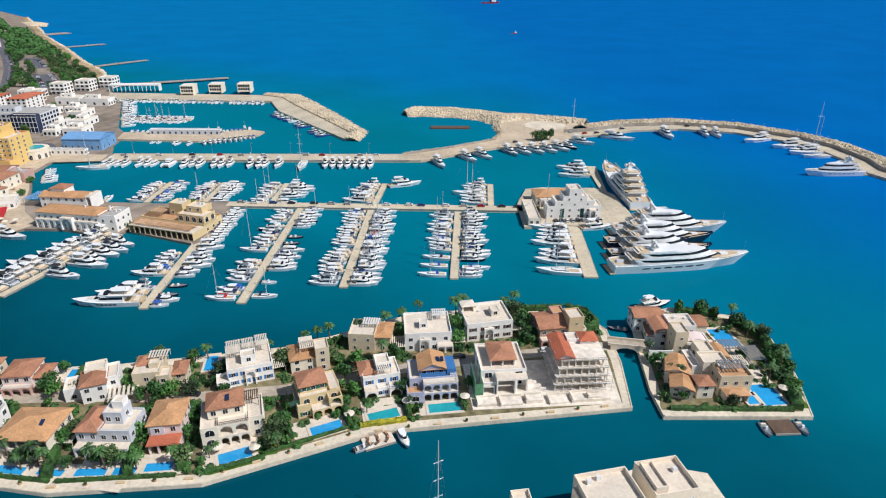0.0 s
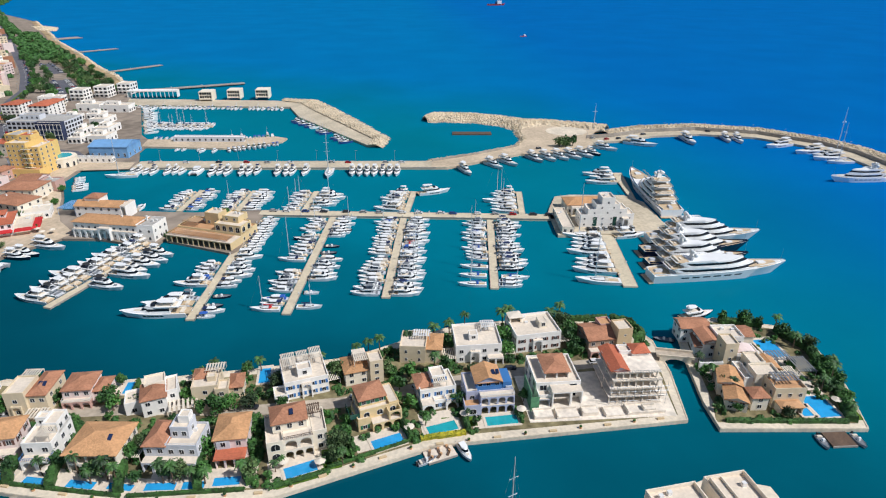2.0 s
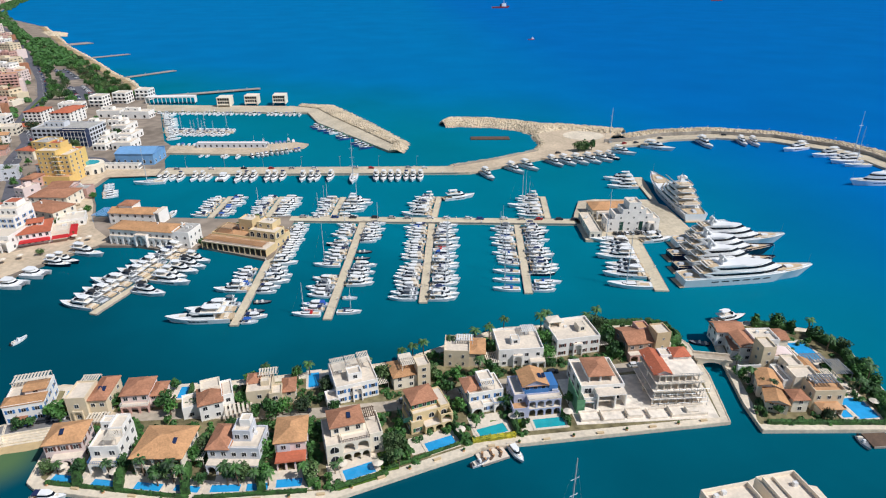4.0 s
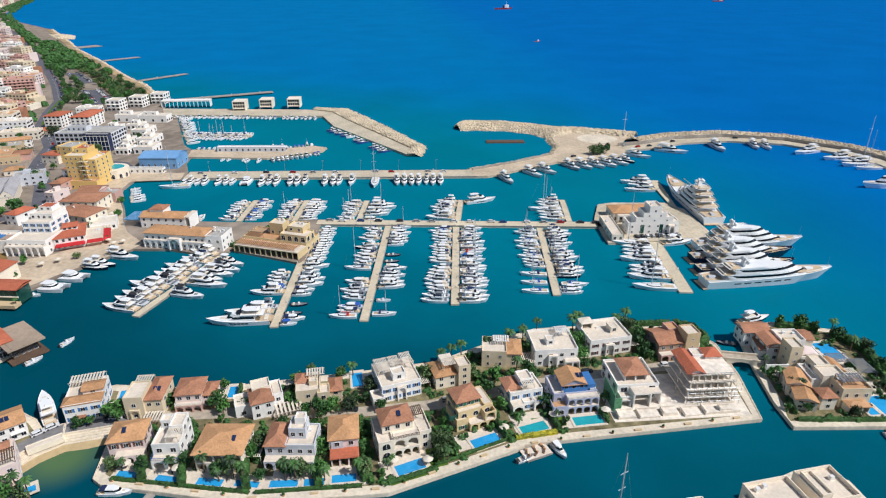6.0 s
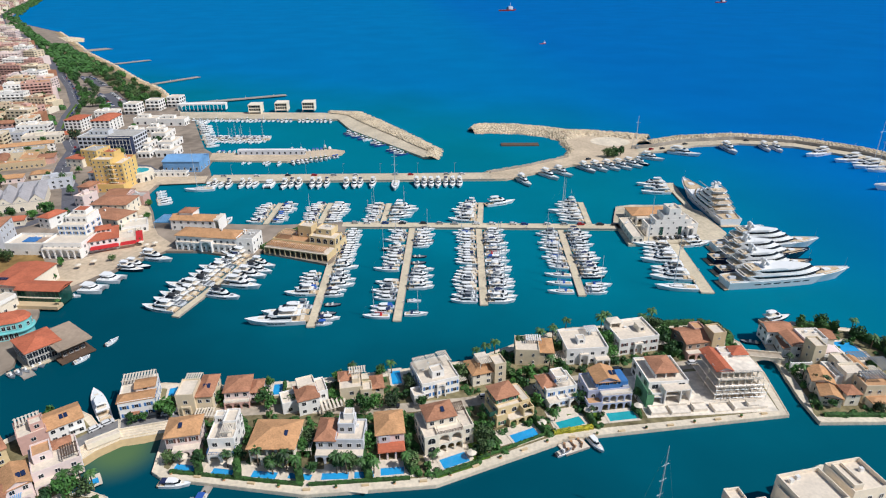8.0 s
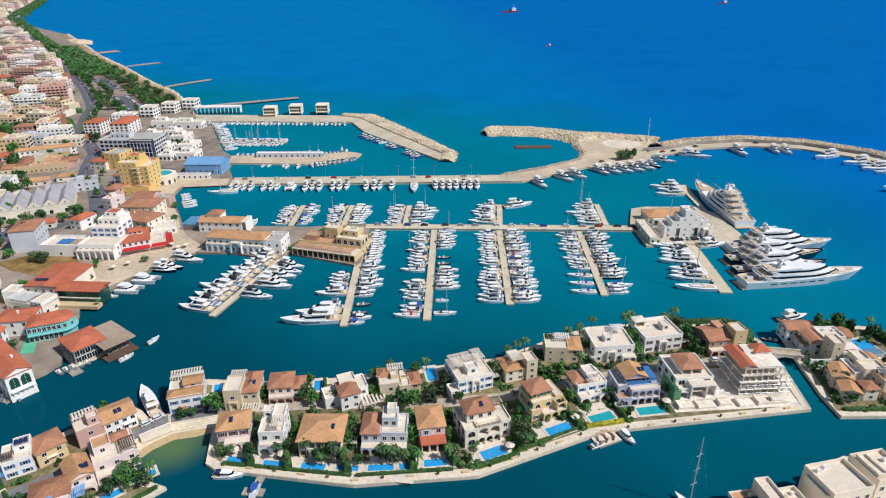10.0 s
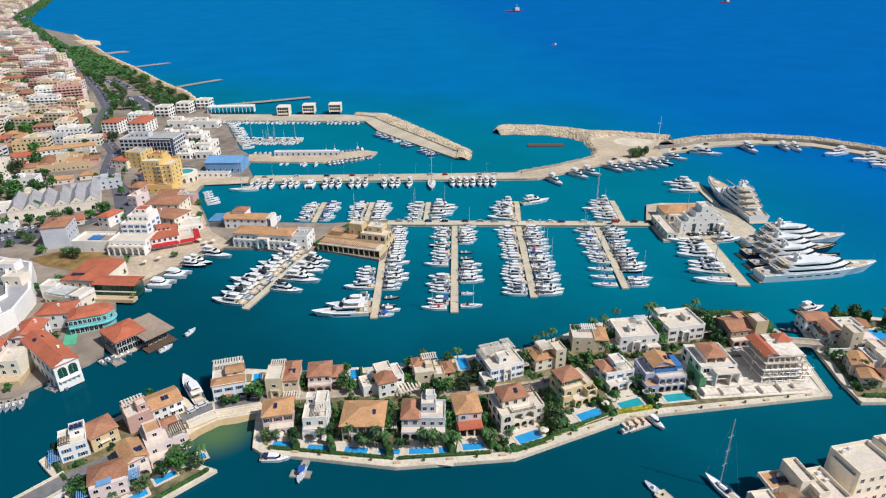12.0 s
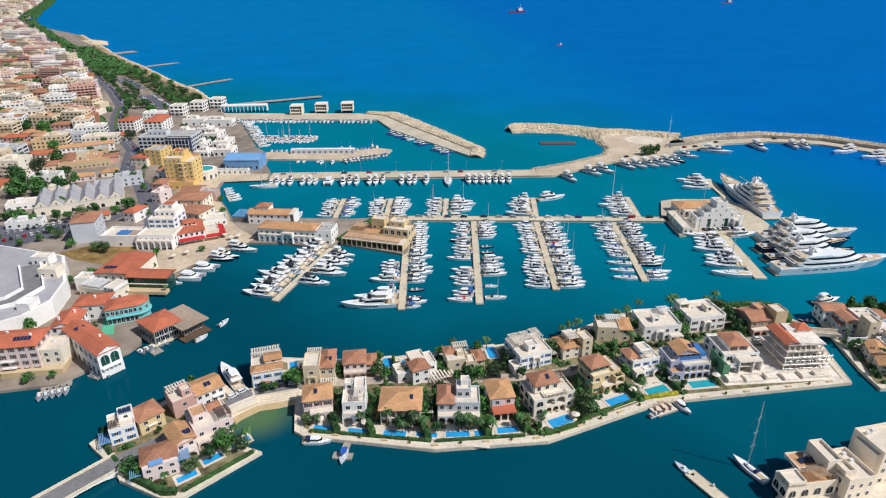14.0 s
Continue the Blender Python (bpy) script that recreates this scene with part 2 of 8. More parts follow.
# ---- building helpers ----
class MB:
    """Gathers vertices and faces for one mesh."""

    def __init__(self):
        self.v, self.f, self.m = [], [], []

    def face(self, pts, mi=0):
        k = len(self.v)
        self.v.extend(tuple(p) for p in pts)
        self.f.append(tuple(range(k, k + len(pts))))
        self.m.append(mi)

    def box(self, x0, x1, y0, y1, z0, z1, mi=0, bottom=True):
        k = len(self.v)
        self.v += [(x0, y0, z0), (x1, y0, z0), (x1, y1, z0), (x0, y1, z0), (x0, y0, z1), (x1, y0, z1), (x1, y1, z1), (x0, y1, z1)]
        fs = [(0, 1, 5, 4), (1, 2, 6, 5), (2, 3, 7, 6), (3, 0, 4, 7), (4, 5, 6, 7)] + ([(3, 2, 1, 0)] if bottom else [])
        self.f += [tuple(k + i for i in f) for f in fs]
        self.m += [mi] * len(fs)
        return self

    def prism(self, pts, z0, z1, mi=0, bottom=False, shrink=None):
        """A polygon (counter-clockwise) drawn up from z0 to z1; shrink: the top's scale about the middle."""
        k, c = len(self.v), len(pts)
        cx, cy = sum(p[0] for p in pts) / c, sum(p[1] for p in pts) / c
        s = 1 if shrink is None else shrink
        self.v += [(p[0], p[1], z0) for p in pts] + [(cx + (p[0] - cx) * s, cy + (p[1] - cy) * s, z1) for p in pts]
        self.f += [(k + i, k + (i + 1) % c, k + c + (i + 1) % c, k + c + i) for i in range(c)] + [tuple(k + c + i for i in range(c))]
        self.m += [mi] * (c + 1)
        if bottom:
            self.f.append(tuple(k + c - 1 - i for i in range(c)))
            self.m.append(mi)
        return self

    def tube(self, a, b, r0, r1=None, sides=6, mi=0):
        a, b = Vector(a), Vector(b)
        r1 = r0 if r1 is None else r1
        d = (b - a).normalized()
        u = d.cross(Vector((0, 0, 1)) if abs(d.z) < 0.9 else Vector((1, 0, 0))).normalized()
        w = d.cross(u)
        k = len(self.v)
        for c, r in ((a, r0), (b, r1)):
            for i in range(sides):
                t = 2 * math.pi * i / sides
                self.v.append(tuple(c + (u * math.cos(t) + w * math.sin(t)) * r))
        self.f += [(k + i, k + (i + 1) % sides, k + sides + (i + 1) % sides, k + sides + i) for i in range(sides)]
        self.f += [tuple(k + sides + i for i in range(sides)), tuple(k + sides - 1 - i for i in range(sides))]
        self.m += [mi] * (sides + 2)
        return self

    def ball(self, c, rx, ry, rz, seg=8, rings=5, mi=0):
        k = len(self.v)
        self.v.append((c[0], c[1], c[2] - rz))
        for j in range(1, rings):
            a = -math.pi / 2 + math.pi * j / rings
            for i in range(seg):
                t = 2 * math.pi * i / seg
                self.v.append((c[0] + rx * math.cos(a) * math.cos(t), c[1] + ry * math.cos(a) * math.sin(t), c[2] + rz * math.sin(a)))
        self.v.append((c[0], c[1], c[2] + rz))
        top = len(self.v) - 1
        n0 = len(self.f)
        for i in range(seg):
            self.f.append((k, k + 1 + (i + 1) % seg, k + 1 + i))
            self.f.append((top, top - seg + i, top - seg + (i + 1) % seg))
        for j in range(rings - 2):
            for i in range(seg):
                a0, a1 = k + 1 + j * seg + i, k + 1 + j * seg + (i + 1) % seg
                self.f.append((a0, a1, a1 + seg, a0 + seg))
        self.m += [mi] * (len(self.f) - n0)
        return self

    def mesh(self, name, mats, smooth=False):
        me = bpy.data.meshes.new(name)
        me.from_pydata(self.v, [], self.f)
        for m in mats:
            me.materials.append(m)
        me.polygons.foreach_set("material_index", self.m)
        if smooth:
            me.polygons.foreach_set("use_smooth", [True] * len(self.f))
        me.update()
        return me


def part(name, mb, mats, parent, label="", smooth=False, at=None):
    """Links a built mesh (or a mesh shared with alike pieces) as one object under a thing or a part."""
    me = mb if isinstance(mb, bpy.types.Mesh) else mb.mesh(name, mats if isinstance(mats, (list, tuple)) else [mats], smooth)
    ob = new(name, me)
    ob.parent = parent
    if at is not None:
        ob.matrix_basis = at
    return tagged(ob, label)


def thing(name, m, label, category, group="", kind=""):
    ob = new(name)
    ob.matrix_basis = m
    return tagged(ob, label, category, group, kind)


def solid(name, mb, mats, label, category, kind="", group="", m=None, smooth=False):
    ob = new(name, mb.mesh(name, mats if isinstance(mats, (list, tuple)) else [mats], smooth))
    if m is not None:
        ob.matrix_basis = m
    return tagged(ob, label, category, group, kind)


def lerp(a, b, t):
    return tuple(p + (q - p) * t for p, q in zip(a, b))


def along(pts, step):
    """Points at even steps along a broken line, with the direction there."""
    out, rest = [], 0.0
    for a, b in zip(pts, pts[1:]):
        a, b = Vector(a), Vector(b)
        ln = (b - a).length
        d = (b - a) / ln
        while rest <= ln:
            out.append((a + d * rest, d))
            rest += step
        rest -= ln
    return out


def offset_line(pts, w):
    """The broken line moved w metres to its left."""
    out = []
    for i, p in enumerate(pts):
        d = Vector((0, 0))
        if i > 0:
            d += (Vector(p) - Vector(pts[i - 1])).normalized()
        if i < len(pts) - 1:
            d += (Vector(pts[i + 1]) - Vector(p)).normalized()
        d.normalize()
        out.append((p[0] - d.y * w, p[1] + d.x * w))
    return out


def ribbon(pts, w, z0, z1, mi=0, mb=None):
    """A flat strip of width w along a line, with thickness."""
    mb = mb or MB()
    a, b = offset_line(pts, -w / 2), offset_line(pts, w / 2)
    for i in range(len(pts) - 1):
        mb.prism([a[i], a[i + 1], b[i + 1], b[i]], z0, z1, mi)
    return mb


# ---- sea and land ----
sea = MB()
sea.face([(-5600, -900, 0), (5600, -900, 0), (5600, 5600, 0), (-5600, 5600, 0)])
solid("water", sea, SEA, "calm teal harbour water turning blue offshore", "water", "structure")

TOWN = [(-420, 165), (-248, 172.7), (-228.7, 174.5), (-219, 184.3), (-209, 194), (-206, 200), (-210, 214), (-214.5, 238), (-217.5, 246),
        (-208.8, 250.7), (-211, 259), (-202, 274), (-189.6, 290.6), (-179, 301), (-159.6, 298.4), (-134.8, 287.4), (-130, 289), (-127, 296),
        (-126, 293), (-91, 274.3), (-88.6, 277.7), (-86, 300), (-83.5, 325), (-86, 331), (-121.7, 331), (-180.7, 341), (-197, 343)]
TOWN_N = [(-204.7, 364), (-218.7, 394.7), (-217, 419), (-184, 418), (-185, 434), (-193, 460), (-193, 473), (-198, 495), (-208, 511), (-223, 557),
          (-243, 619), (-259, 640), (-270, 670), (-292, 714), (-339, 812), (-389, 886), (-475, 1036), (-582, 1210), (-650, 1338)]
COAST = [(-815, 1638), (-1075, 1971), (-1206, 2215), (-1402, 2694), (-1789, 3748), (-2600, 4700), (-4800, 4700), (-4800, 165)]
solid("ground", MB().prism(TOWN + TOWN_N + COAST, -3, 1.2), CITYGROUND, "pale dusty town ground behind a stone quay", "ground", "structure")
ISLAND = [(-154, 163), (-152, 157), (-136, 159.6), (-137, 152), (-135.6, 137), (-132.4, 134.3), (-89, 122.7), (-51, 122), (-11.6, 134.7),
          (-8.7, 136.5), (70.6, 139.2), (76, 162.5), (78, 182), (72, 196), (45, 201), (10, 201), (-10, 193), (-32, 183), (-60, 180), (-100, 177),
          (-125, 178), (-145, 182), (-157, 178)]
LEFT_ISLE = [(-187, 121), (-191, 127), (-200.5, 136.3), (-203, 139), (-198, 147), (-184, 160), (-170, 170), (-164, 166), (-160, 161), (-154, 163),
             (-152, 157), (-159, 152), (-163, 147), (-158, 139), (-151.7, 131.8), (-145, 128.4), (-166, 111.5), (-172, 112)]
LEFT_ISLE.reverse()
ISLET = [(78.2, 134.4), (122.5, 129.8), (130.1, 149.1), (134.7, 170.3), (131, 186), (108, 195), (90, 190), (84, 168), (79.3, 147)]
CORNER = [(4, 84), (9, 91), (17, 96), (19, 101.4), (43, 105.9), (59, 114.7), (66, 117), (80, 112), (82, 50), (-2, 50)]


def island(name, label, outline, inset, soil):
    root = thing(name, Matrix(), label, "island", kind="structure")
    part("quay_wall", MB().prism(outline, -3, 1.2), QUAY, root)
    c = [sum(p[i] for p in outline) / len(outline) for i in (0, 1)]
    inner = offset_line(outline + outline[:1], inset)[:-1]
    part("garden_bed", MB().prism(inner, 1.0, 1.26), soil, root, "planted garden ground")
    edge = MB()
    a, b = offset_line(outline + outline[:1], 0.05), offset_line(outline + outline[:1], 0.45)
    for i in range(len(outline)):
        edge.prism([a[i], a[i + 1], b[i + 1], b[i]], 1.2, 1.38)
    part("kerb", edge, QUAY, root, "raised stone kerb")
    return root


island("island_ground", "long villa island edged by a pale stone quay", ISLAND, 3.4, GARDEN)
island("left_island_ground", "small villa island edged by a stone quay", LEFT_ISLE, 2.6, GARDEN)
island("islet_ground", "islet with a stone promenade round it", ISLET, 3.0, GARDEN)
solid("pavement", MB().prism(CORNER, -3, 1.2), QUAY, "pale stone quay under the apartment blocks", "pavement", "structure")

LANE = [(-191, 129.5), (-178, 138), (-168, 147), (-160, 155), (-153, 160), (-134, 163), (-100, 162), (-62, 157.5), (-34, 158.5), (4, 166), (45, 170), (77, 172)]
solid("island_road", ribbon(LANE[5:], 5.0, 1.2, 1.32), LANEROAD, "narrow paved lane between the villas", "road", "structure")
solid("causeway_road", ribbon(LANE[:6], 5.6, 1.2, 1.33), LANEASPHALT, "grey asphalt lane over the small island", "road", "structure")
beach = MB()
for (a, b), (c, d) in zip(*(lambda w: (w, w[1:]))([((-163, 147), (-158.6, 141)), ((-159, 152), (-154.5, 146.4)), ((-152, 157), (-149, 150.4)), ((-144, 158.3), (-142.5, 151)), ((-136, 159.6), (-136.6, 152.6))])):
    beach.face([(*a, 1.1), (*b, -0.06), (*d, -0.06), (*c, 1.1)])
    far = [(p[0] + (p[0] - q[0]) * 0.5, p[1] + (p[1] - q[1]) * 0.5, -1.2) for p, q in ((b, a), (d, c))]
    beach.face([(*b, -0.06), far[0], far[1], (*d, -0.06)])
solid("beach", beach, SAND, "small crescent of pale sand below the lane", "beach", "structure")
BAY = [(-163.2, 146.6), (-159.2, 151.8), (-152.2, 156.8), (-144, 158.2), (-136.2, 159.4)]
for k in range(4):
    solid("beach_step", ribbon(offset_line(BAY, -0.7 - 0.9 * k), 0.92, -0.5, 1.5 - 0.3 * k), QUAY, "curved pale stone step down to the beach", "step", "structure")
solid("beach_wall", ribbon(BAY, 0.5, 0.5, 2.1), QUAY, "low curved stone wall above the beach", "wall", "structure")

# roads and squares of the town
solid("plaza", MB().prism([(-214, 262), (-203, 276), (-190, 291), (-180, 300), (-176, 308), (-190, 325), (-198, 342), (-206, 364), (-220, 394), (-219, 417), (-186, 417),
                           (-187, 432), (-232, 440), (-246, 400), (-222, 345), (-200, 318), (-218, 298), (-240, 290), (-240, 262)], 1.1, 1.27), PLAZA, "tan paved waterfront promenade", "pavement", "structure")
solid("car_park", MB().prism([(-345, 300), (-318, 306), (-284, 336), (-286, 356), (-315, 342), (-352, 352)], 1.1, 1.3), ASPHALT, "grey asphalt car park beside a road", "car park", "structure")
solid("dry_field", MB().prism([(-282, 300), (-270, 290), (-240, 276), (-238, 296), (-246, 308), (-268, 309)], 1.1, 1.29), SCRUB, "patch of dry brown grass", "ground", "structure")
MAIN_ROAD = [(-230, 300), (-245, 345), (-262, 385), (-275, 416), (-296, 448), (-306, 480), (-316, 520), (-338, 560), (-356, 588), (-380, 660), (-396, 720), (-447, 828), (-499, 926), (-567, 1049), (-700, 1290), (-825, 1511), (-1005, 1783), (-1249, 2242), (-1382, 2558), (-1532, 2966), (-1757, 3531)]
solid("road", ribbon(MAIN_ROAD, 11, 1.1, 1.34), ASPHALT, "grey asphalt seafront avenue curving through town", "road", "structure")
SIDE_ROAD = [(-360, 290), (-318, 312), (-290, 334), (-272, 350), (-258, 372)]
solid("side_road", ribbon(SIDE_ROAD, 7, 1.1, 1.31), ASPHALT, "grey asphalt side street", "road", "structure")
solid("harbour_road", ribbon([(-312, 500), (-280, 478), (-240, 462), (-222, 438)], 8, 1.1, 1.33), ASPHALT, "grey asphalt road to the old harbour", "road", "structure")
marks = MB()
for p, d in along(MAIN_ROAD[3:13], 9):
    q = Vector((-d.y, d.x)) * 0.12
    e = p + d * 4
    marks.face([(*(p - q), 1.352), (*(e - q), 1.352), (*(e + q), 1.352), (*(p + q), 1.352)])
solid("road_markings", marks, LINEPAINT, "worn white dashes along the avenue", "road marking", "structure")
solid("promenade", MB().prism([(-302, 714), (-348, 812), (-400, 886), (-486, 1036), (-594, 1210), (-662, 1338), (-700, 1330), (-560, 1090), (-440, 905), (-375, 790), (-330, 705)], 1.1, 1.5), GARDEN, "strip of seafront park ground", "ground", "structure")
shore = MB()
line = SEAFRONT = [(-292, 714), (-339, 812), (-389, 886), (-475, 1036), (-582, 1210), (-650, 1338), (-815, 1638)]
for i, (a, b) in enumerate(zip(line, line[1:])):
    a2, b2 = offset_line(line, 7)[i], offset_line(line, 7)[i + 1]
    a3, b3 = offset_line(line, -7)[i], offset_line(line, -7)[i + 1]
    shore.face([(*a2, 2.0), (*a, 1.4), (*b, 1.4), (*b2, 2.0)])
    shore.face([(*a, 1.4), (*a3, -0.4), (*b3, -0.4), (*b, 1.4)])
solid("shore", shore, SHORE, "stony tan seafront bank with rock armour", "beach", "structure")


# ---- piers and breakwaters ----
def pier(name, label, a, b, w, z=0.75, thick=0.7, posts=13.0, material=PIERTOP, w_end=None):
    """A straight pier with deck, edge beams, guide piles and service pedestals."""
    a, b = Vector(a), Vector(b)
    ln, ang = (b - a).length, math.degrees(math.atan2((b - a).y, (b - a).x))
    root = thing(name, pose(a.x, a.y, 0, 0, 0, ang), label, "pier", "harbour piers", "structure")
    e = w_end or w
    part("deck", MB().prism([(0, -w / 2), (ln, -e / 2), (ln, e / 2), (0, w / 2)], z - thick, z, bottom=True), material, root)
    beam = MB()
    for s in (-1, 1):
        beam.prism([(0, s * w / 2 - 0.12), (ln, s * e / 2 - 0.12), (ln, s * e / 2 + 0.12), (0, s * w / 2 + 0.12)], z - 0.5, z + 0.08)
    part("edge_beam", beam, GREYCON, root, "darker weathered edge beams")
    box = MB().box(-0.2, 0.2, -0.2, 0.2, 0, 1.1).mesh("service_pedestal", [FRAMEW])
    for i in range(int(ln / posts)):
        x = posts * (i + 0.7)
        if x < ln - 1:
            part("service_pedestal", box, None, root, at=pose(x, (w / 2 - 0.35) * (-1) ** i, z))
    return root


FINGERS = {"a": ((-130, 291), (-154.8, 231)), "b": ((-86, 322), (-95.2, 215.6)), "c": ((-45.3, 318), (-58.5, 216.2)), "d": ((-7.1, 312), (-18.9, 225.3)), "e": ((39.5, 305), (27.7, 228.4))}
for key, (a, b) in FINGERS.items():
    pier("finger_pier", "pale concrete finger pier with moored boats", a, b, 3.6)
pier("finger_pier", "wide pale concrete pier beside the superyachts", (96, 281), (86.4, 224), 6.2)
NORTH = {"a": ((-131.5, 335), (-127, 370)), "b": ((-99.5, 331), (-95, 366)), "c": ((-62.5, 326), (-57.5, 361)), "d": ((-5.2, 320), (1.5, 355)), "e": ((58.8, 312), (65, 348))}
for key, (a, b) in NORTH.items():
    pier("finger_pier", "short concrete finger pier with moored boats", a, b, 3.4)
pier("finger_pier", "pale concrete finger pier tapering to the platform", (129, 325), (138, 378), 3.0, w_end=6.5)
pier("main_pier", "long concrete main pier that carries a roadway", (-86, 327.2), (84, 303.2), 6.8, z=1.3, thick=1.6, posts=14)
pier("floating_pier", "short pale floating pier", (-3.5, 86), (-11, 104.2), 4.0, posts=7)
HUB = [(70.1, 279.5), (78.7, 278.7), (87.2, 280.8), (102.2, 277), (124.3, 279.6), (131, 288), (133, 322), (126, 334), (94, 338), (84, 336), (76, 318), (73.4, 311.5)]
solid("platform", MB().prism(HUB, -3, 1.3), MOLETOP, "pale concrete platform at the pier's end", "quay", "structure")

pier("breakwater_quay", "wide concrete mole lined with motor yachts", (-184, 426), (20, 406.5), 15, z=1.6, thick=3, posts=20, material=MOLETOP)
QUAY_LINE = [(18, 399), (27, 398.5), (49, 409), (84, 426), (112, 424), (138, 437), (147, 451), (170, 454), (202, 466), (242, 468), (282, 453), (309, 422), (317, 401), (317, 369), (311, 348), (316, 330), (330, 300)]
MOLE_IN = [(18, 414), (52, 428), (86, 446)]
solid("mole", MB().prism([(16, 399.5), (27, 398.5), (49, 409), (84, 426), (112, 424), (138, 437), (147, 451), (150, 470), (165, 492), (140, 498), (112, 520), (98, 492), (96, 466), (87, 446), (52, 428), (18, 414)], -3, 1.7),
      PLAZA, "sandy paved root of the breakwater", "quay", "structure")
solid("breakwater_road", ribbon(offset_line(QUAY_LINE[5:], 6), 12, -3, 1.6), MOLETOP, "concrete quay road along the breakwater", "quay", "structure")
solid("parapet_wall", ribbon(offset_line(QUAY_LINE[6:], 12.6), 0.8, 0, 4.2), GREYCON, "concrete wave wall behind the quay road", "wall", "structure")
solid("turning_circle", MB().prism([(136 + 17 * math.cos(i * 0.314), 487 + 15 * math.sin(i * 0.314)) for i in range(20)], 1.6, 1.8), QUAY, "pale oval of bare concrete on the mole", "pavement", "structure")
solid("mole_wall", ribbon([(18, 413.4), (52, 427.4), (85, 445)], 0.9, 0, 3.0), GREYCON, "low concrete wave wall along the mole", "wall", "structure")

rng = random.Random(7)


def stone_shape(r):
    mb = MB().ball((0, 0, 0), 1, 0.85, 0.7, 5, 3)
    mb.v = [tuple(c * r.uniform(0.75, 1.25) for c in p) for p in mb.v]
    return mb


STONES = [stone_shape(rng) for _ in range(6)]
STONE_MESH = [s.mesh("stone", [ROCK]) for s in STONES]


def rock_bank(name, label, front, back, crest, size, near=None, count=1.0, low_front=False):
    """Rock armour between two lines of equal length: a core, single stones near the camera, the rest joined."""
    root = thing(name, Matrix(), label, "breakwater", kind="structure")
    core, rest, singles = MB(), MB(), 0
    for i in range(len(front) - 1):
        f0, f1, b0, b1 = (Vector(p) for p in (front[i], front[i + 1], back[i], back[i + 1]))
        prof = ((0, -0.8), (0.3, crest * 0.85), (0.6, crest), (1, -0.8)) if not low_front else ((0, crest * 0.8), (0.25, crest), (0.45, crest * 0.9), (1, -0.8))
        for (u, zu), (v, zv) in zip(prof, prof[1:]):
            core.face([(*f0.lerp(b0, u), zu), (*f1.lerp(b1, u), zu), (*f1.lerp(b1, v), zv), (*f0.lerp(b0, v), zv)])
        area = (f1 - f0).length * ((b0 - f0).length + (b1 - f1).length) / 2
        for k in range(int(count * area / (size * size * 1.5))):
            s, u = rng.random(), rng.random()
            p = f0.lerp(f1, s).lerp(b0.lerp(b1, s), u)
            z = next(zu + (zv - zu) * (u - a) / (b - a) for (a, zu), (b, zv) in zip(prof, prof[1:]) if u <= b)
            r = size * rng.uniform(0.55, 1.15)
            m = pose(p.x, p.y, z + 0.1, rng.uniform(-40, 40), rng.uniform(-40, 40), rng.uniform(0, 360)) @ Matrix.Diagonal((r, r, r, 1))
            j = rng.randrange(6)
            if near and singles < 70 and near(p):
                singles += 1
                part("stone", STONE_MESH[j], None, root, at=m)
            else:
                k0 = len(rest.v)
                rest.v += [tuple(m @ Vector(q)) for q in STONES[j].v]
                rest.f += [tuple(k0 + a for a in f) for f in STONES[j].f]
                rest.m += STONES[j].m
    part("rock_core", core, ROCK, root)
    tagged(part("rocks", rest, ROCK, root, "pale tumbled boulders"), kind="stuff")
    return root


rock_bank("outer_breakwater", "curved breakwater of pale boulders in the sea", offset_line(QUAY_LINE[7:], 13.2), offset_line(QUAY_LINE[7:], 36), 4.6, 1.25, lambda p: p.x < 215, low_front=True)
rock_bank("breakwater_arm", "rounded breakwater arm of pale boulders", [(26, 534), (40, 533), (64, 527), (86, 513), (98, 491), (118, 505), (140, 499), (168, 488)],
          [(21, 548), (30, 572), (64, 566), (92, 553), (116, 541), (135, 528), (160, 512), (178, 500)], 4.2, 1.25, lambda p: p.y < 520)
rock_bank("mole_rocks", "strip of boulders against the mole", [(16, 415), (52, 429), (86, 446), (98, 466), (99, 492)], [(14, 419), (50, 434), (82, 450), (92, 468), (92, 496)], 1.6, 1.2, low_front=True)
OLD = [(-259, 629), (-180, 617), (-101, 606), (-90, 560), (-25, 458), (-14, 462)]
solid("old_harbour_mole", MB().prism([(-268, 660), (-259, 629), (-101, 604), (-88, 560), (-27, 460), (-18, 463), (-22, 478), (-78, 590), (-92, 622), (-118, 636)], -3, 1.7), MOLETOP, "concrete quay of the old fishing harbour", "quay", "structure")
rock_bank("old_breakwater", "breakwater of tan boulders round the old harbour", [(-112, 633), (-92, 620), (-78, 588), (-50, 532), (-22, 476), (-26, 458)],
          [(-108, 650), (-78, 646), (-56, 600), (-32, 545), (-8, 484), (-14, 456)], 2.8, 1.15, lambda p: p.x > -60, low_front=True)
rock_bank("shore_rocks", "scattered tan boulders along the seafront", offset_line(SEAFRONT, -2), offset_line(SEAFRONT, -9), 1.0, 1.5, count=0.35)
rock_bank("stone_promontory", "blunt stone promontory off the seafront", [(-760, 1500), (-690, 1390)], [(-690, 1476), (-660, 1400)], 2.0, 2.2)
pier("old_pier", "narrow timber pier in the old harbour", (-221, 544), (-158, 535), 3.0, posts=12)
solid("old_harbour_spit", MB().prism([(-196, 474), (-134, 463), (-93, 478), (-90, 488), (-100, 494), (-135, 487), (-198, 495)], -2, 1.4), PLAZA, "sandy spit with sheds in the old harbour", "quay", "structure")
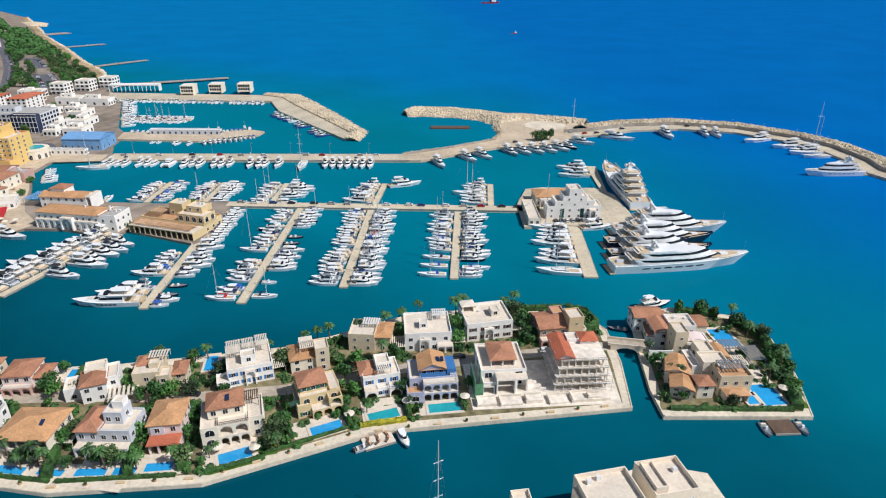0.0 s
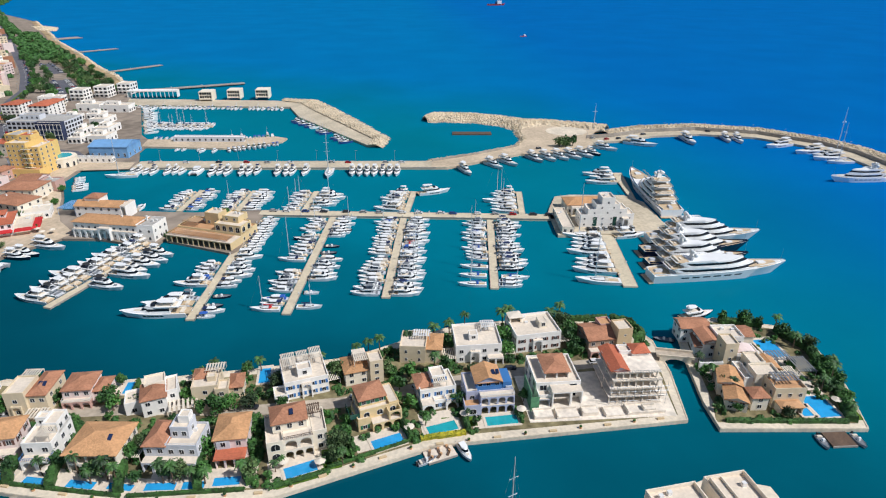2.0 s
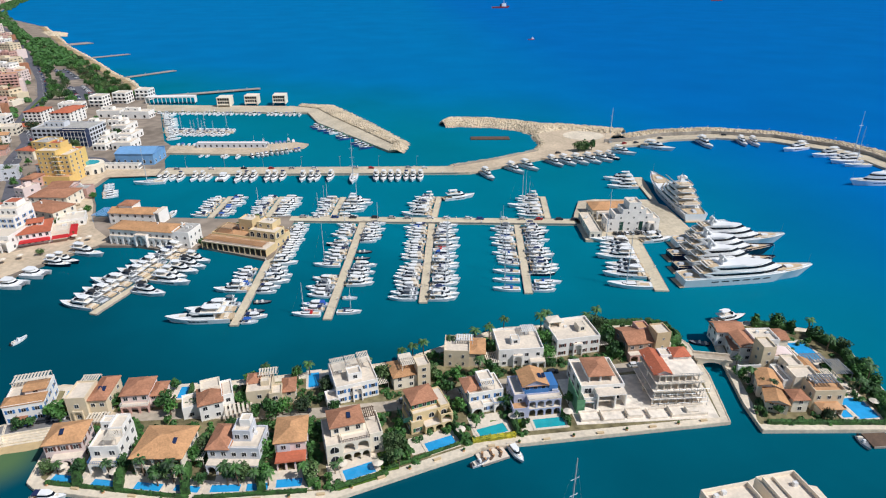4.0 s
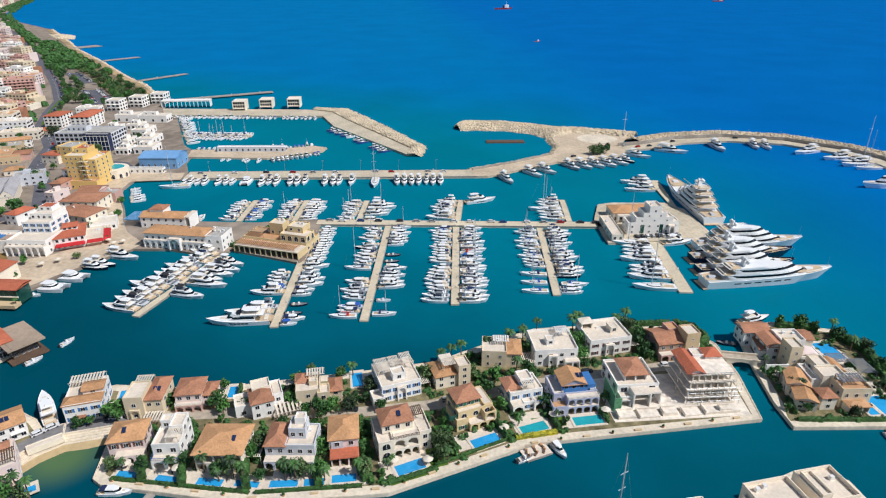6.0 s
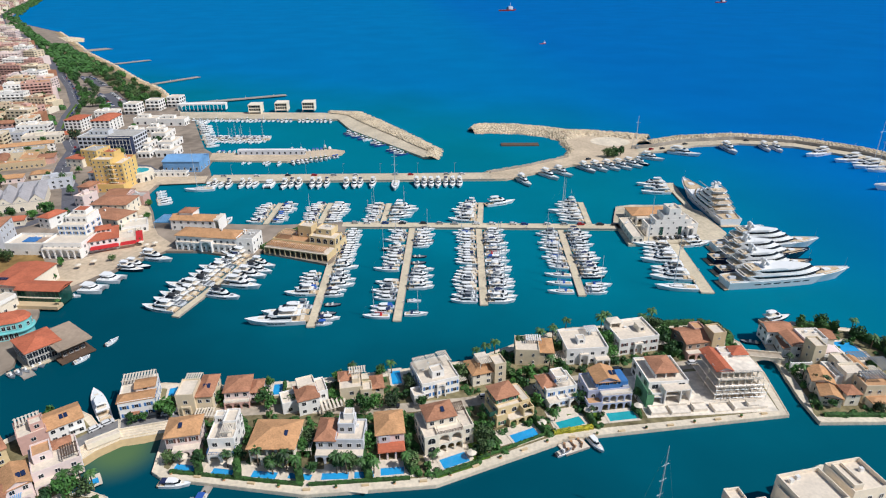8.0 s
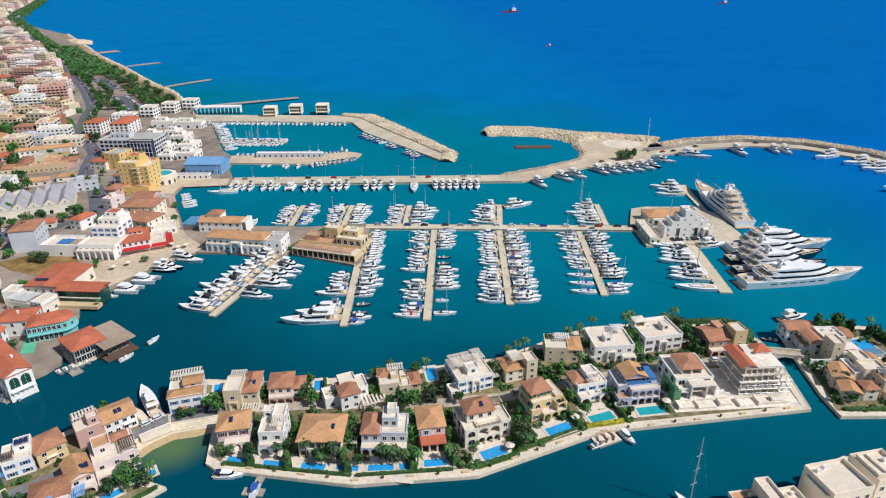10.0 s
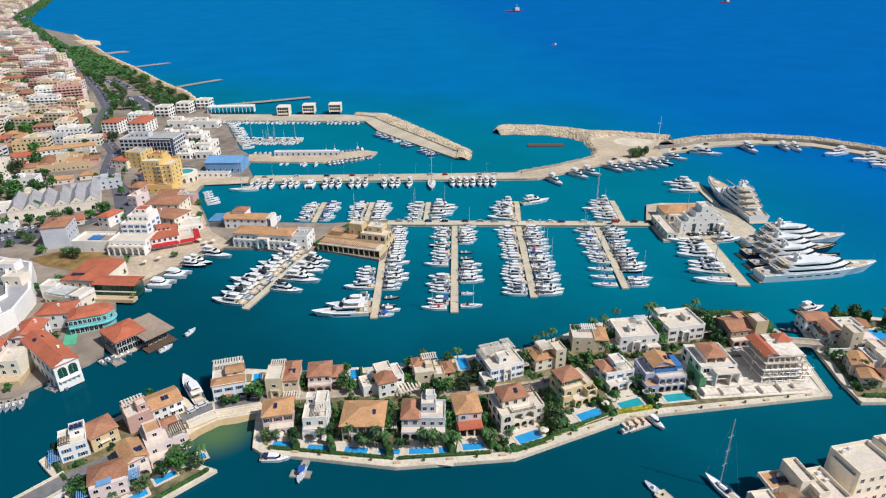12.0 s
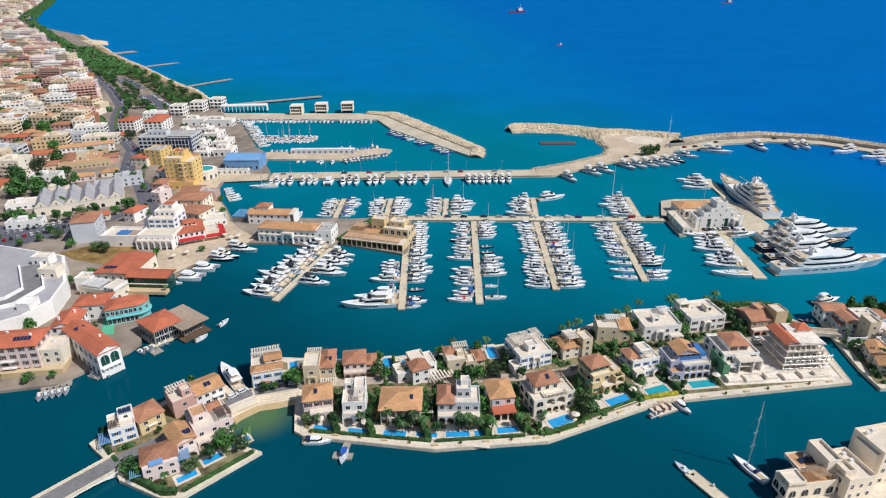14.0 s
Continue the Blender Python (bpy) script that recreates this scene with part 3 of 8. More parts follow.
pier("sea_jetty", "long concrete jetty reaching into the open sea", (-282, 700), (-168, 741), 8, z=2.0, posts=16, material=GREYCON)
pier("stone_groyne", "low stone groyne off the seafront", (-352, 845), (-306, 897), 8, z=1.4, posts=40, material=GREYCON)
pier("stone_groyne", "low stone groyne off the seafront", (-480, 1040), (-430, 1085), 10, z=1.4, posts=60, material=GREYCON)
pier("stone_groyne", "broad stone groyne off the seafront", (-600, 1225), (-560, 1265), 26, z=1.4, posts=60, material=GREYCON)
solid("work_pontoon", MB().box(-16, 16, -4, 4, -0.4, 0.9), DARKWOOD, "long rusty-brown work pontoon afloat", "pontoon", m=pose(58, 492, 0, 0, 0, -6))


# ---- houses ----
WINDOWS = {}


def window_mesh(w, h, arch, shutter, glass):
    key = (round(w, 1), round(h, 1), arch, shutter.name if shutter else "", glass.name)
    if key not in WINDOWS:
        mb, t = MB(), 0.075
        n = 8 if arch else 1
        pts = [(-w / 2, 0), (w / 2, 0)] + ([(w / 2 * math.cos(math.pi * i / n), h - w / 2 + w / 2 * math.sin(math.pi * i / n)) for i in range(n + 1)] if arch else [(w / 2, h), (-w / 2, h)])
        c = (0, h / 2)
        inner = [((p[0] - c[0]) * (1 - 2 * t / w), c[1] + (p[1] - c[1]) * (1 - 2 * t / h)) for p in pts]
        k = len(pts)
        for i in range(k):
            a, b, p, q = pts[i], pts[(i + 1) % k], inner[i], inner[(i + 1) % k]
            mb.face([(a[0], -0.09, a[1]), (b[0], -0.09, b[1]), (q[0], -0.09, q[1]), (p[0], -0.09, p[1])])
            mb.face([(a[0], 0, a[1]), (b[0], 0, b[1]), (b[0], -0.09, b[1]), (a[0], -0.09, a[1])])
            mb.face([(p[0], -0.09, p[1]), (q[0], -0.09, q[1]), (q[0], -0.015, q[1]), (p[0], -0.015, p[1])])
        mb.face([(p[0], -0.015, p[1]) for p in inner], 1)
        mb.box(-0.03, 0.03, -0.06, -0.015, t, h - t)
        if shutter:
            for s in (-1, 1):
                x0 = s * w / 2 if s > 0 else -w
                mb.box(x0, x0 + w / 2, -0.06, 0, 0, h - (0.2 if arch else 0), 2)
        WINDOWS[key] = mb.mesh("window", [FRAMEW, glass] + ([shutter] if shutter else []))
    return WINDOWS[key]


def arcade_mesh(mb, x0, x1, z0, z1, n, thick=0.4, y=0.0, gap=0.78, flat=False):
    """A wall along x with n arched (or flat) openings cut right through it."""
    bay = (x1 - x0) / n
    for i in range(n):
        a, b = x0 + bay * i, x0 + bay * (i + 1)
        c, r = (a + b) / 2, bay * gap / 2
        top = z1 - 0.45
        spring = max(z0 + 0.4, top - r)
        seg = 1 if flat else 8
        arc = [(c - r, top), (c + r, top)] if flat else [(c - r * math.cos(math.pi * k / seg), spring + (top - spring) * math.sin(math.pi * k / seg)) for k in range(seg + 1)]
        low = top if flat else spring
        for yy in (y, y + thick):
            mb.face([(a, yy, z0), (c - r, yy, z0), (c - r, yy, low), (a, yy, low)])
            mb.face([(c + r, yy, z0), (b, yy, z0), (b, yy, low), (c + r, yy, low)])
            mb.face([(a, yy, low), (c - r, yy, low), (c - r, yy, z1), (a, yy, z1)])
            mb.face([(c + r, yy, low), (b, yy, low), (b, yy, z1), (c + r, yy, z1)])
            for p, q in zip(arc, arc[1:]):
                mb.face([(p[0], yy, p[1]), (q[0], yy, q[1]), (q[0], yy, z1), (p[0], yy, z1)])
        ring = [(c - r, z0)] + arc + [(c + r, z0)]
        for p, q in zip(ring, ring[1:]):
            mb.face([(p[0], y, p[1]), (q[0], y, q[1]), (q[0], y + thick, q[1]), (p[0], y + thick, p[1])])
    for x in (x0, x1):
        mb.face([(x, y, z0), (x, y + thick, z0), (x, y + thick, z1), (x, y, z1)])
    mb.face([(x0, y, z1), (x1, y, z1), (x1, y + thick, z1), (x0, y + thick, z1)])
    return mb


def hip_mesh(x0, x1, y0, y1, z, rise, over=0.5, gable=False, axis=None, t=0.22):
    mb = MB()
    x0, x1, y0, y1 = x0 - over, x1 + over, y0 - over, y1 + over
    w, d = x1 - x0, y1 - y0
    along_x = (w >= d) if axis is None else axis == "x"
    h = 0 if gable else min(w, d) / 2 * 0.98
    if along_x:
        ends = [(x0 + h, (y0 + y1) / 2), (x1 - h, (y0 + y1) / 2)]
    else:
        ends = [((x0 + x1) / 2, y0 + h), ((x0 + x1) / 2, y1 - h)]
    corner = [(x0, y0), (x1, y0), (x1, y1), (x0, y1)]
    e = [(*p, z + rise) for p in ends]
    c = [(*p, z) for p in corner]
    if along_x:
        mb.face([c[0], c[1], e[1], e[0]]), mb.face([c[2], c[3], e[0], e[1]])
        hips = ([c[1], c[2], e[1]], [c[3], c[0], e[0]])
    else:
        mb.face([c[1], c[2], e[1], e[0]]), mb.face([c[3], c[0], e[0], e[1]])
        hips = ([c[0], c[1], e[0]], [c[2], c[3], e[1]])
    for tri in () if gable else hips:
        mb.face(tri)
    low = [(*p, z - t) for p in corner]
    for i in range(4):
        mb.face([low[i], low[(i + 1) % 4], c[(i + 1) % 4], c[i]])
    mb.face(low[::-1])
    return mb


FOOTPRINTS = []


class House:
    """A house in its own frame: x along its front, y into its depth, z up from the ground."""

    def __init__(self, name, label, a, b, z=1.26, category="house", group=""):
        a, b = Vector(a), Vector(b)
        self.w = (b - a).length
        tall = {"island villas": 1.0 if a.x < -36 and a.y < 145 else 0.86, "small island villas": 0.84, "": 0.88}.get(group, 1.0)
        self.root = thing(name, pose(a.x, a.y, z, 0, 0, math.degrees(math.atan2((b - a).y, (b - a).x))) @ Matrix.Diagonal((1, 1, tall, 1)), label, category, group)
        self.glass = GLASS
        self.far = a.y > 470

    def win(self, x, y, z, w=1.2, h=1.5, face="f", arch=False, shutter=None):
        rz = {"f": 0, "r": 90, "b": 180, "l": -90}[face]
        part("window", window_mesh(w * 1.15, h * 1.08, arch, shutter, self.glass), None, self.root, at=pose(x, y, z, 0, 0, rz))

    def block(self, x, y, w, d, z, h, wall, roof="flat", rmat=None, rise=1.6, f=0, l=0, r=0, floors=1, arch=False, shutter=None, ww=1.2, wh=1.5, parapet=0.7, axis=None, over=0.45, sill=0.9):
        part("wall", MB().box(x, x + w, y, y + d, z, z + h, bottom=False), wall, self.root)
        FOOTPRINTS.append((self.root.matrix_basis.inverted(), x, y, w, d))
        if roof == "flat":
            mb = MB()
            if parapet > 0:
                for b in ((x, x + w, y, y + 0.25), (x, x + w, y + d - 0.25, y + d), (x, x + 0.25, y + 0.25, y + d - 0.25), (x + w - 0.25, x + w, y + 0.25, y + d - 0.25)):
                    mb.box(*b, z + h, z + h + parapet, bottom=False)
                part("parapet", mb, wall, self.root)
            part("roof", MB().box(x + 0.25, x + w - 0.25, y + 0.25, y + d - 0.25, z + h - 0.05, z + h + 0.05, bottom=False), rmat or TERRACE, self.root)
            if w * d > 55 and not self.far:
                q = random.Random(int(w * 91 + d * 37 + x * 13))
                for k in range(2):
                    ux, uy = x + w * q.uniform(0.15, 0.75), y + d * q.uniform(0.55, 0.85)
                    part("roof_unit", MB().box(ux, ux + 1.1, uy, uy + 0.9, z + h + 0.05, z + h + 0.05 + q.uniform(0.7, 1.3)), FRAMEW, self.root, "small white rooftop service unit")
        elif roof in ("hip", "gable"):
            if roof == "gable":
                ax = axis or ("x" if w >= d else "y")
                tri = [((xx, y + 0.01, z + h), (xx, y + d - 0.01, z + h), (xx, y + d / 2, z + h + rise * 0.93)) for xx in (x, x + w)] if ax == "x" else [((x + 0.01, yy, z + h), (x + w - 0.01, yy, z + h), (x + w / 2, yy, z + h + rise * 0.93)) for yy in (y, y + d)]
                for t in tri:
                    g = MB()
                    g.face(t)
                    part("gable_wall", g, wall, self.root)
            part("roof", hip_mesh(x, x + w, y, y + d, z + h + 0.02, rise, over, roof == "gable", axis), rmat or TILE, self.root)
        fh = h / floors
        if self.far:
            row = MB()
            for n, face in ((f, "f"), (r, "r")):
                for i in range(n):
                    s = (i + 0.5) / n
                    q = min(wh, fh - sill - 0.25)
                    if face == "f":
                        row.box(x + w * s - ww / 2, x + w * s + ww / 2, y - 0.07, y + 0.02, 0, q)
                    else:
                        row.box(x + w - 0.02, x + w + 0.07, y + d * s - ww / 2, y + d * s + ww / 2, 0, q)
            if row.v:
                row = row.mesh("window_row", [GLASS])
                for k in range(floors):
                    part("window_row", row, None, self.root, at=pose(0, 0, z + fh * k + sill))
            return
        for k in range(floors):
            zz = z + fh * k + sill
            for n, face in ((f, "f"), (l, "l"), (r, "r")):
                for i in range(n):
                    s = (i + 0.5) / n
                    px, py = {"f": (x + w * s, y), "l": (x, y + d * s), "r": (x + w, y + d * s)}[face]
                    self.win(px, py, zz, ww, min(wh, fh - sill - 0.25), face, arch, shutter)

    def arcade(self, x, y, w, z, h, n, wall, d=2.6, flat=False, slab=True, rail=None, gap=0.78, label=""):
        """A loggia: an arched front with side walls and a terrace over it."""
        mb = arcade_mesh(MB(), x, x + w, z, z + h, n, y=y, flat=flat, gap=gap)
        part("arcade", mb, wall, self.root, label)
        if d > 0.5:
            for xx in (x, x + w - 0.3):
                part("wall", MB().box(xx, xx + 0.3, y + 0.4, y + d, z, z + h, bottom=False), wall, self.root)
        if slab:
            part("terrace", MB().box(x + 0.02, x + w - 0.02, y + 0.02, y + d, z + h, z + h + 0.12), TERRACE, self.root)
        if rail is not None:
            self.rail(x, y, w, z + h + 0.12, rail, d)

    def rail(self, x, y, w, z, m, d=0.0):
        mb = MB()
        mb.box(x, x + w, y + 0.02, y + 0.1, z + 0.9, z + 1.0)
        for i in range(int(w / 0.5) + 1):
            mb.box(x + i * 0.5, x + i * 0.5 + 0.06, y + 0.03, y + 0.09, z, z + 0.9)
        if d:
            for xx in (x + 0.02, x + w - 0.1):
                mb.box(xx, xx + 0.08, y, y + d, z + 0.9, z + 1.0)
                for i in range(int(d / 0.5)):
                    mb.box(xx + 0.01, xx + 0.07, y + i * 0.5, y + i * 0.5 + 0.06, z, z + 0.9)
        part("railing", mb, m, self.root)

    def pergola(self, x, y, w, d, z, h=2.5, n=7, m=CANVAS):
        p = part("pergola", MB().box(x - 0.2, x + w + 0.2, y - 0.1, y + 0.05, z + h, z + h + 0.2), m, self.root, "pale slatted pergola")
        part("beam", MB().box(x - 0.2, x + w + 0.2, y + d - 0.1, y + d + 0.05, z + h, z + h + 0.2), m, p)
        post = MB().box(0, 0.15, 0, 0.15, 0, h).mesh("post", [m])
        for xx in (x, x + w - 0.15):
            for yy in (y, y + d - 0.15):
                part("post", post, None, p, at=pose(xx, yy, z))
        step = w / n
        slat = MB().box(0, step * 0.55, -0.3, d + 0.3, 0, 0.1).mesh("slat", [m])
        for i in range(n):
            part("slat", slat, None, p, at=pose(x + i * step + step * 0.2, y, z + h + 0.2))

    def slab(self, x, y, w, d, z, t=0.25, m=CEMENT, name="floor_slab", label=""):
        part(name, MB().box(x, x + w, y, y + d, z, z + t), m, self.root, label)

    def solar(self, x, y, z, n=2, tilt=20):
        for i in range(n):
            part("solar_panel", MB().box(0, 1.1, 0, 1.9, 0, 0.08), SOLAR, self.root, "dark blue solar panel", at=pose(x + i * 1.3, y, z, tilt))

    def chimney(self, x, y, z, h=1.4, m=WHITE):
        part("chimney", MB().box(x, x + 0.7, y, y + 0.7, z, z + h).box(x - 0.1, x + 0.8, y - 0.1, y + 0.8, z + h, z + h + 0.15), m, self.root)


def pool(x, y, rz, w, d, water=POOL, z=1.26, label="bright blue garden swimming pool with pale coping"):
    root = thing("swimming_pool", pose(x, y, z, 0, 0, rz), label, "swimming pool", "villa pools")
    mb = MB()
    for b in ((-0.8, w + 0.8, -0.8, 0), (-0.8, w + 0.8, d, d + 1.6), (-0.8, 0, 0, d), (w, w + 0.8, 0, d)):
        mb.box(*b, -0.1, 0.18)
    part("coping", mb, TERRACE, root)
    part("basin", MB().box(0.0, w, 0.0, d, -0.2, 0.1), water, root)
    return root


VG = "island villas"
h = House("villa", "pale pink villa with brown hipped roof and arched loggia", (-132.4, 141), (-122.4, 141.8), group=VG)
h.arcade(2, 0, 8, 0, 3.2, 3, PINK, 2.6)
h.block(0, 2.6, 10, 9, 0, 7, PINK, "hip", TILE_TAN, 2.2, f=3, l=3, r=2, floors=2, shutter=BROWNP)
h.solar(4, 4.4, 8.6, 1)
h = House("villa", "white villa with arched loggia, balconies and flat roof terraces", (-119.3, 138.4), (-111.2, 138), group=VG)
h.arcade(0, 0, 8, 0, 3.3, 2, WHITE, 2.5, rail=BLUEP)
h.block(0, 2.5, 8, 11, 0, 6.8, WHITE, f=2, l=3, r=3, floors=2, ww=1.4)
h.block(4, 7, 4, 6, 6.8, 2.8, WHITE, f=1, r=2)
h.block(0.5, 10, 3, 3, 6.8, 2.4, WHITE, f=1)
h.pergola(4, 3, 3.6, 4, 6.9, 2.4)
h = House("villa", "cream villa with wide brown hipped roof and loggias", (-106.2, 136.3), (-92.3, 134.7), group=VG)
h.arcade(0, 0, 13.6, 0, 3.4, 4, CREAM, 2.6, flat=True)
h.arcade(0, 0, 13.6, 3.5, 3.3, 5, CREAM, 2.6)
h.block(0, 2.6, 13.6, 9.5, 0, 6.8, CREAM, None, f=4, l=3, r=3, floors=2)
part("roof", hip_mesh(0, 13.6, 0, 12.1, 6.95, 2.5, 0.7), TILE_TAN, h.root)
h.solar(5, 3.4, 8.35, 2), h.solar(10, 3.6, 8.4, 1)
h.pergola(14, 3, 4, 5, 0, 3, m=CANVAS)
h = House("villa", "grey-white villa with stepped flat terraces and brown roof wing", (-86.7, 134.6), (-71.8, 132.8), group=VG)
h.arcade(0, 0, 14.6, 0, 3.3, 5, GREYW, 2.6)
h.block(0, 2.6, 6, 10, 0, 7, GREYW, "hip", TILE, 2, f=2, l=3, floors=2)
h.block(6, 2.6, 8.6, 9.5, 0, 6.6, GREYW, f=3, r=3, floors=2)
h.block(6.5, 6, 5, 5.5, 6.6, 3.2, GREYW, f=2, r=1, l=1)
h.block(8, 8.5, 3, 3, 9.8, 2, WHITE, parapet=0.4)
h.rail(6, 2.8, 8.6, 6.7, FRAMEW)
h = House("villa", "pinkish villa with tan roof and orange awning over its terrace", (-67.8, 134.9), (-58.8, 135.2), group=VG)
h.block(0, 2.5, 8.6, 10.5, 0, 7, PINK, "hip", TILE_TAN, 2, f=2, l=3, r=3, floors=2)
h.arcade(0.5, -1.2, 7.6, 0, 3.3, 3, PINK, 3.6, flat=True, slab=False)
part("awning", MB().prism([(0, -1.8), (8.6, -1.8), (8.6, 2.5), (0, 2.5)], 3.32, 3.75, shrink=0.94), TILE_OR, h.root, "orange tiled awning")
h.block(0.6, 2.2, 3.6, 2.8, 3.6, 2.6, GREYW, parapet=0.2, f=1)
h = House("villa", "large beige villa with arched loggias and brown hipped roof", (-53.2, 134), (-37, 137.2), group=VG)
h.arcade(4.5, 0, 8, 0, 3.4, 3, CREAM, 3)
h.arcade(4.5, 0.3, 8, 3.5, 3.4, 2, CREAM, 2.7, rail=DARKWOOD)
h.block(0, 0, 4.5, 12, 0, 6.6, CREAM, f=1, l=3, floors=2, arch=True, ww=2.2, wh=2.4)
h.block(12.5, 1.5, 4, 10, 0, 6.4, CREAM, f=1, r=3, floors=2)
h.block(4.5, 3, 8, 9, 0, 6.9, CREAM, None, f=2, floors=2, ww=2)
h.block(2, 4, 9.4, 7.5, 6.9, 3.2, CREAM, "hip", TILE, 2.2, f=3, l=2, r=2)
h.rail(4.5, 0.4, 8, 7, DARKWOOD)
h.pergola(11.6, 7, 4, 4, 6.5, 2.4, m=DARKWOOD)
h.solar(7, 5.2, 11.4, 1)
h = House("villa", "yellow-beige villa with brown roof, arches and glass terrace", (-27.4, 143), (-15.3, 146.4), group=VG)
h.arcade(3, 0, 9, 0, 3.4, 3, YELLOW, 2.8)
h.arcade(8, 0, 4, 3.5, 3.4, 1, YELLOW, 2.8, slab=False)
h.block(-1, 1.5, 4, 9, 0, 4.6, YELLOW, f=1, l=2, shutter=GREENP)
h.block(0, 2.8, 12, 10, 0, 6.9, YELLOW, f=3, l=2, r=3, floors=2, arch=True, ww=1.6, wh=2)
h.block(0.5, 5, 8, 7.5, 6.9, 3, YELLOW, "hip", TILE, 2, f=3, l=2, shutter=GREENP)
part("glass_wall", MB().box(-3, 0.4, 3, 3.1, 4.6, 6.6).box(-3, -2.9, 3, 9, 4.6, 6.6), GREENGLASS, h.root, "greenish glass terrace screen")
h.block(9, 3, 3, 9, 6.9, 0.9, YELLOW, parapet=0.3)
h = House("villa", "white villa with blue shutters and arched ground floor", (-9.4, 150.4), (1.8, 152.2), group=VG)
h.arcade(0, 0, 4, 0, 3.4, 1, WHITE, 3)
h.arcade(7.5, 0, 4, 0, 3.4, 1, WHITE, 3, rail=BLUEP)
h.block(4, 1, 3.5, 4, 0, 3.2, WHITE, f=2, shutter=BLUEP, parapet=0.8)
h.block(0, 3, 11.5, 9, 0, 6.8, WHITE, f=3, l=2, r=2, floors=2, shutter=BLUEP, ww=1.1)
h.block(-0.4, 5, 4.6, 7, 6.8, 0.4, WHITE, "hip", TILE, 1.5)
h.block(4.5, 6, 4.5, 5, 6.8, 2.8, WHITE, f=2, shutter=BLUEP)
h.pergola(4.4, 3.4, 4.2, 3, 7, 2.4)
h = House("villa", "lavender villa with tan gabled roof, arches and blue scaffold netting", (4.2, 148.2), (19, 148.6), group=VG)
h.block(-1, -0.5, 5, 7, 0, 4, LAVENDER, f=1, l=2, rmat=TERRACOTTA, arch=True, ww=2, wh=2.2)
h.arcade(4, 0, 10.6, 0, 3.5, 4, LAVENDER, 3)
h.arcade(4, 0.3, 10.6, 3.6, 3.4, 4, LAVENDER, 2.7, rail=FRAMEW)
h.block(0, 3, 14.6, 10, 0, 7, LAVENDER, f=4, l=3, r=3, floors=2, arch=True, ww=1.4)
h.block(3.2, 4.5, 8, 8, 7, 3, LAVENDER, "gable", TILE_TAN, 2.2, f=3, l=2, axis="y", shutter=BLUEP)
part("scaffold_netting", MB().box(11.6, 14.4, 4, 11, 7.1, 9.8).box(3.4, 11.2, 3.2, 3.35, 7.1, 9.4), BLUEP, h.root, "bright blue scaffold netting")
h.solar(8.5, 6.5, 11.4, 2)
h.block(12.5, 3.6, 2, 9, 7, 0.5, GREYW)
h = House("villa", "unfinished white villa with deep open floors and brown roof", (26.4, 149.3), (41, 149.1), group=VG)
h.arcade(0, 0.5, 4, 0, 3.4, 1, GREYW, 3, flat=True)
h.arcade(4.4, 0, 6, 0, 6.4, 1, WHITE, 4, flat=True, gap=0.86)
h.slab(4.6, 0.6, 5.6, 3.4, 3.2, 0.3, CEMENT)
h.arcade(10.6, 1, 3.8, 0, 5.6, 1, WHITE, 4, flat=True)
h.block(0, 4, 14.4, 15, 0, 6.6, WHITE, f=3, l=3, r=3, floors=2, ww=2, wh=2.2, parapet=1.0)
h.block(0.3, 1, 4, 4, 3.4, 0.4, WHITE, parapet=1.0)
h.arcade(3.6, 7, 7.6, 6.7, 2.9, 2, WHITE, 2.5, flat=True, slab=False, gap=0.85)
h.block(3.6, 9.5, 7.6, 7, 6.7, 2.9, WHITE, None, f=2)
part("roof", hip_mesh(3.6, 11.2, 7, 16.5, 9.65, 1.9, 0.6), TILE, h.root)
part("safety_netting", MB().box(-2.6, -2.4, -1, 9, 0, 7.6).box(-2.6, 0, -1.1, -0.9, 0, 6), NET, h.root, "hanging green safety netting")
h = House("villa", "villa under construction with open concrete floors and orange roofs", (48.8, 149), (68.4, 148.2), group=VG)
for k in range(4):
    z0 = k * 2.9
    dx = (0.0, 0.6, 1.4, 2.2)[k]
    h.slab(dx, dx, 18 - dx * 1.5, 17 - dx, z0 + 2.6, 0.35, CEMENT)
    for i in range(7):
        h.slab(dx + 0.3 + i * (17 - dx * 1.5) / 6.4, dx + 0.3, 0.4, 0.4, z0, 2.6, CEMENT, "column")
        h.slab(dx + 0.3 + i * (17 - dx * 1.5) / 6.4, dx + 8, 0.4, 0.4, z0, 2.6, CEMENT, "column")
    h.rail(dx, dx - 0.3, 17.6 - dx * 1.5, z0 + 2.95, METAL)
    if k < 3:
        h.block(dx + 2, dx + 4.5, 13, 11, z0, 2.58, CEMENT, None, f=4, l=3, r=3, ww=1.8, wh=2)
upright, ledger = MB().tube((0, 0, 0), (0, 0, 10), 0.06, sides=4).mesh("scaffold_tube", [METAL]), MB().tube((-0.5, 0, 0), (18.5, 0, 0), 0.05, sides=4).mesh("scaffold_tube", [METAL])
for i in range(10):
    part("scaffold_tube", upright, None, h.root, at=pose(i * 2, -0.9, 0))
for i in range(4):
    part("scaffold_tube", ledger, None, h.root, at=pose(0, -0.9, 2 + i * 2))
h.block(1, 3, 5.4, 13, 11.5, 0.6, WHITE, "gable", TILE_OR, 1.5, l=2, axis="y")
h.block(10.5, 11, 5.4, 5, 11.5, 1.6, WHITE, "hip", TILE_OR, 1.6, f=2)
h.block(6.4, 12, 4, 4, 11.5, 1.0, WHITE)
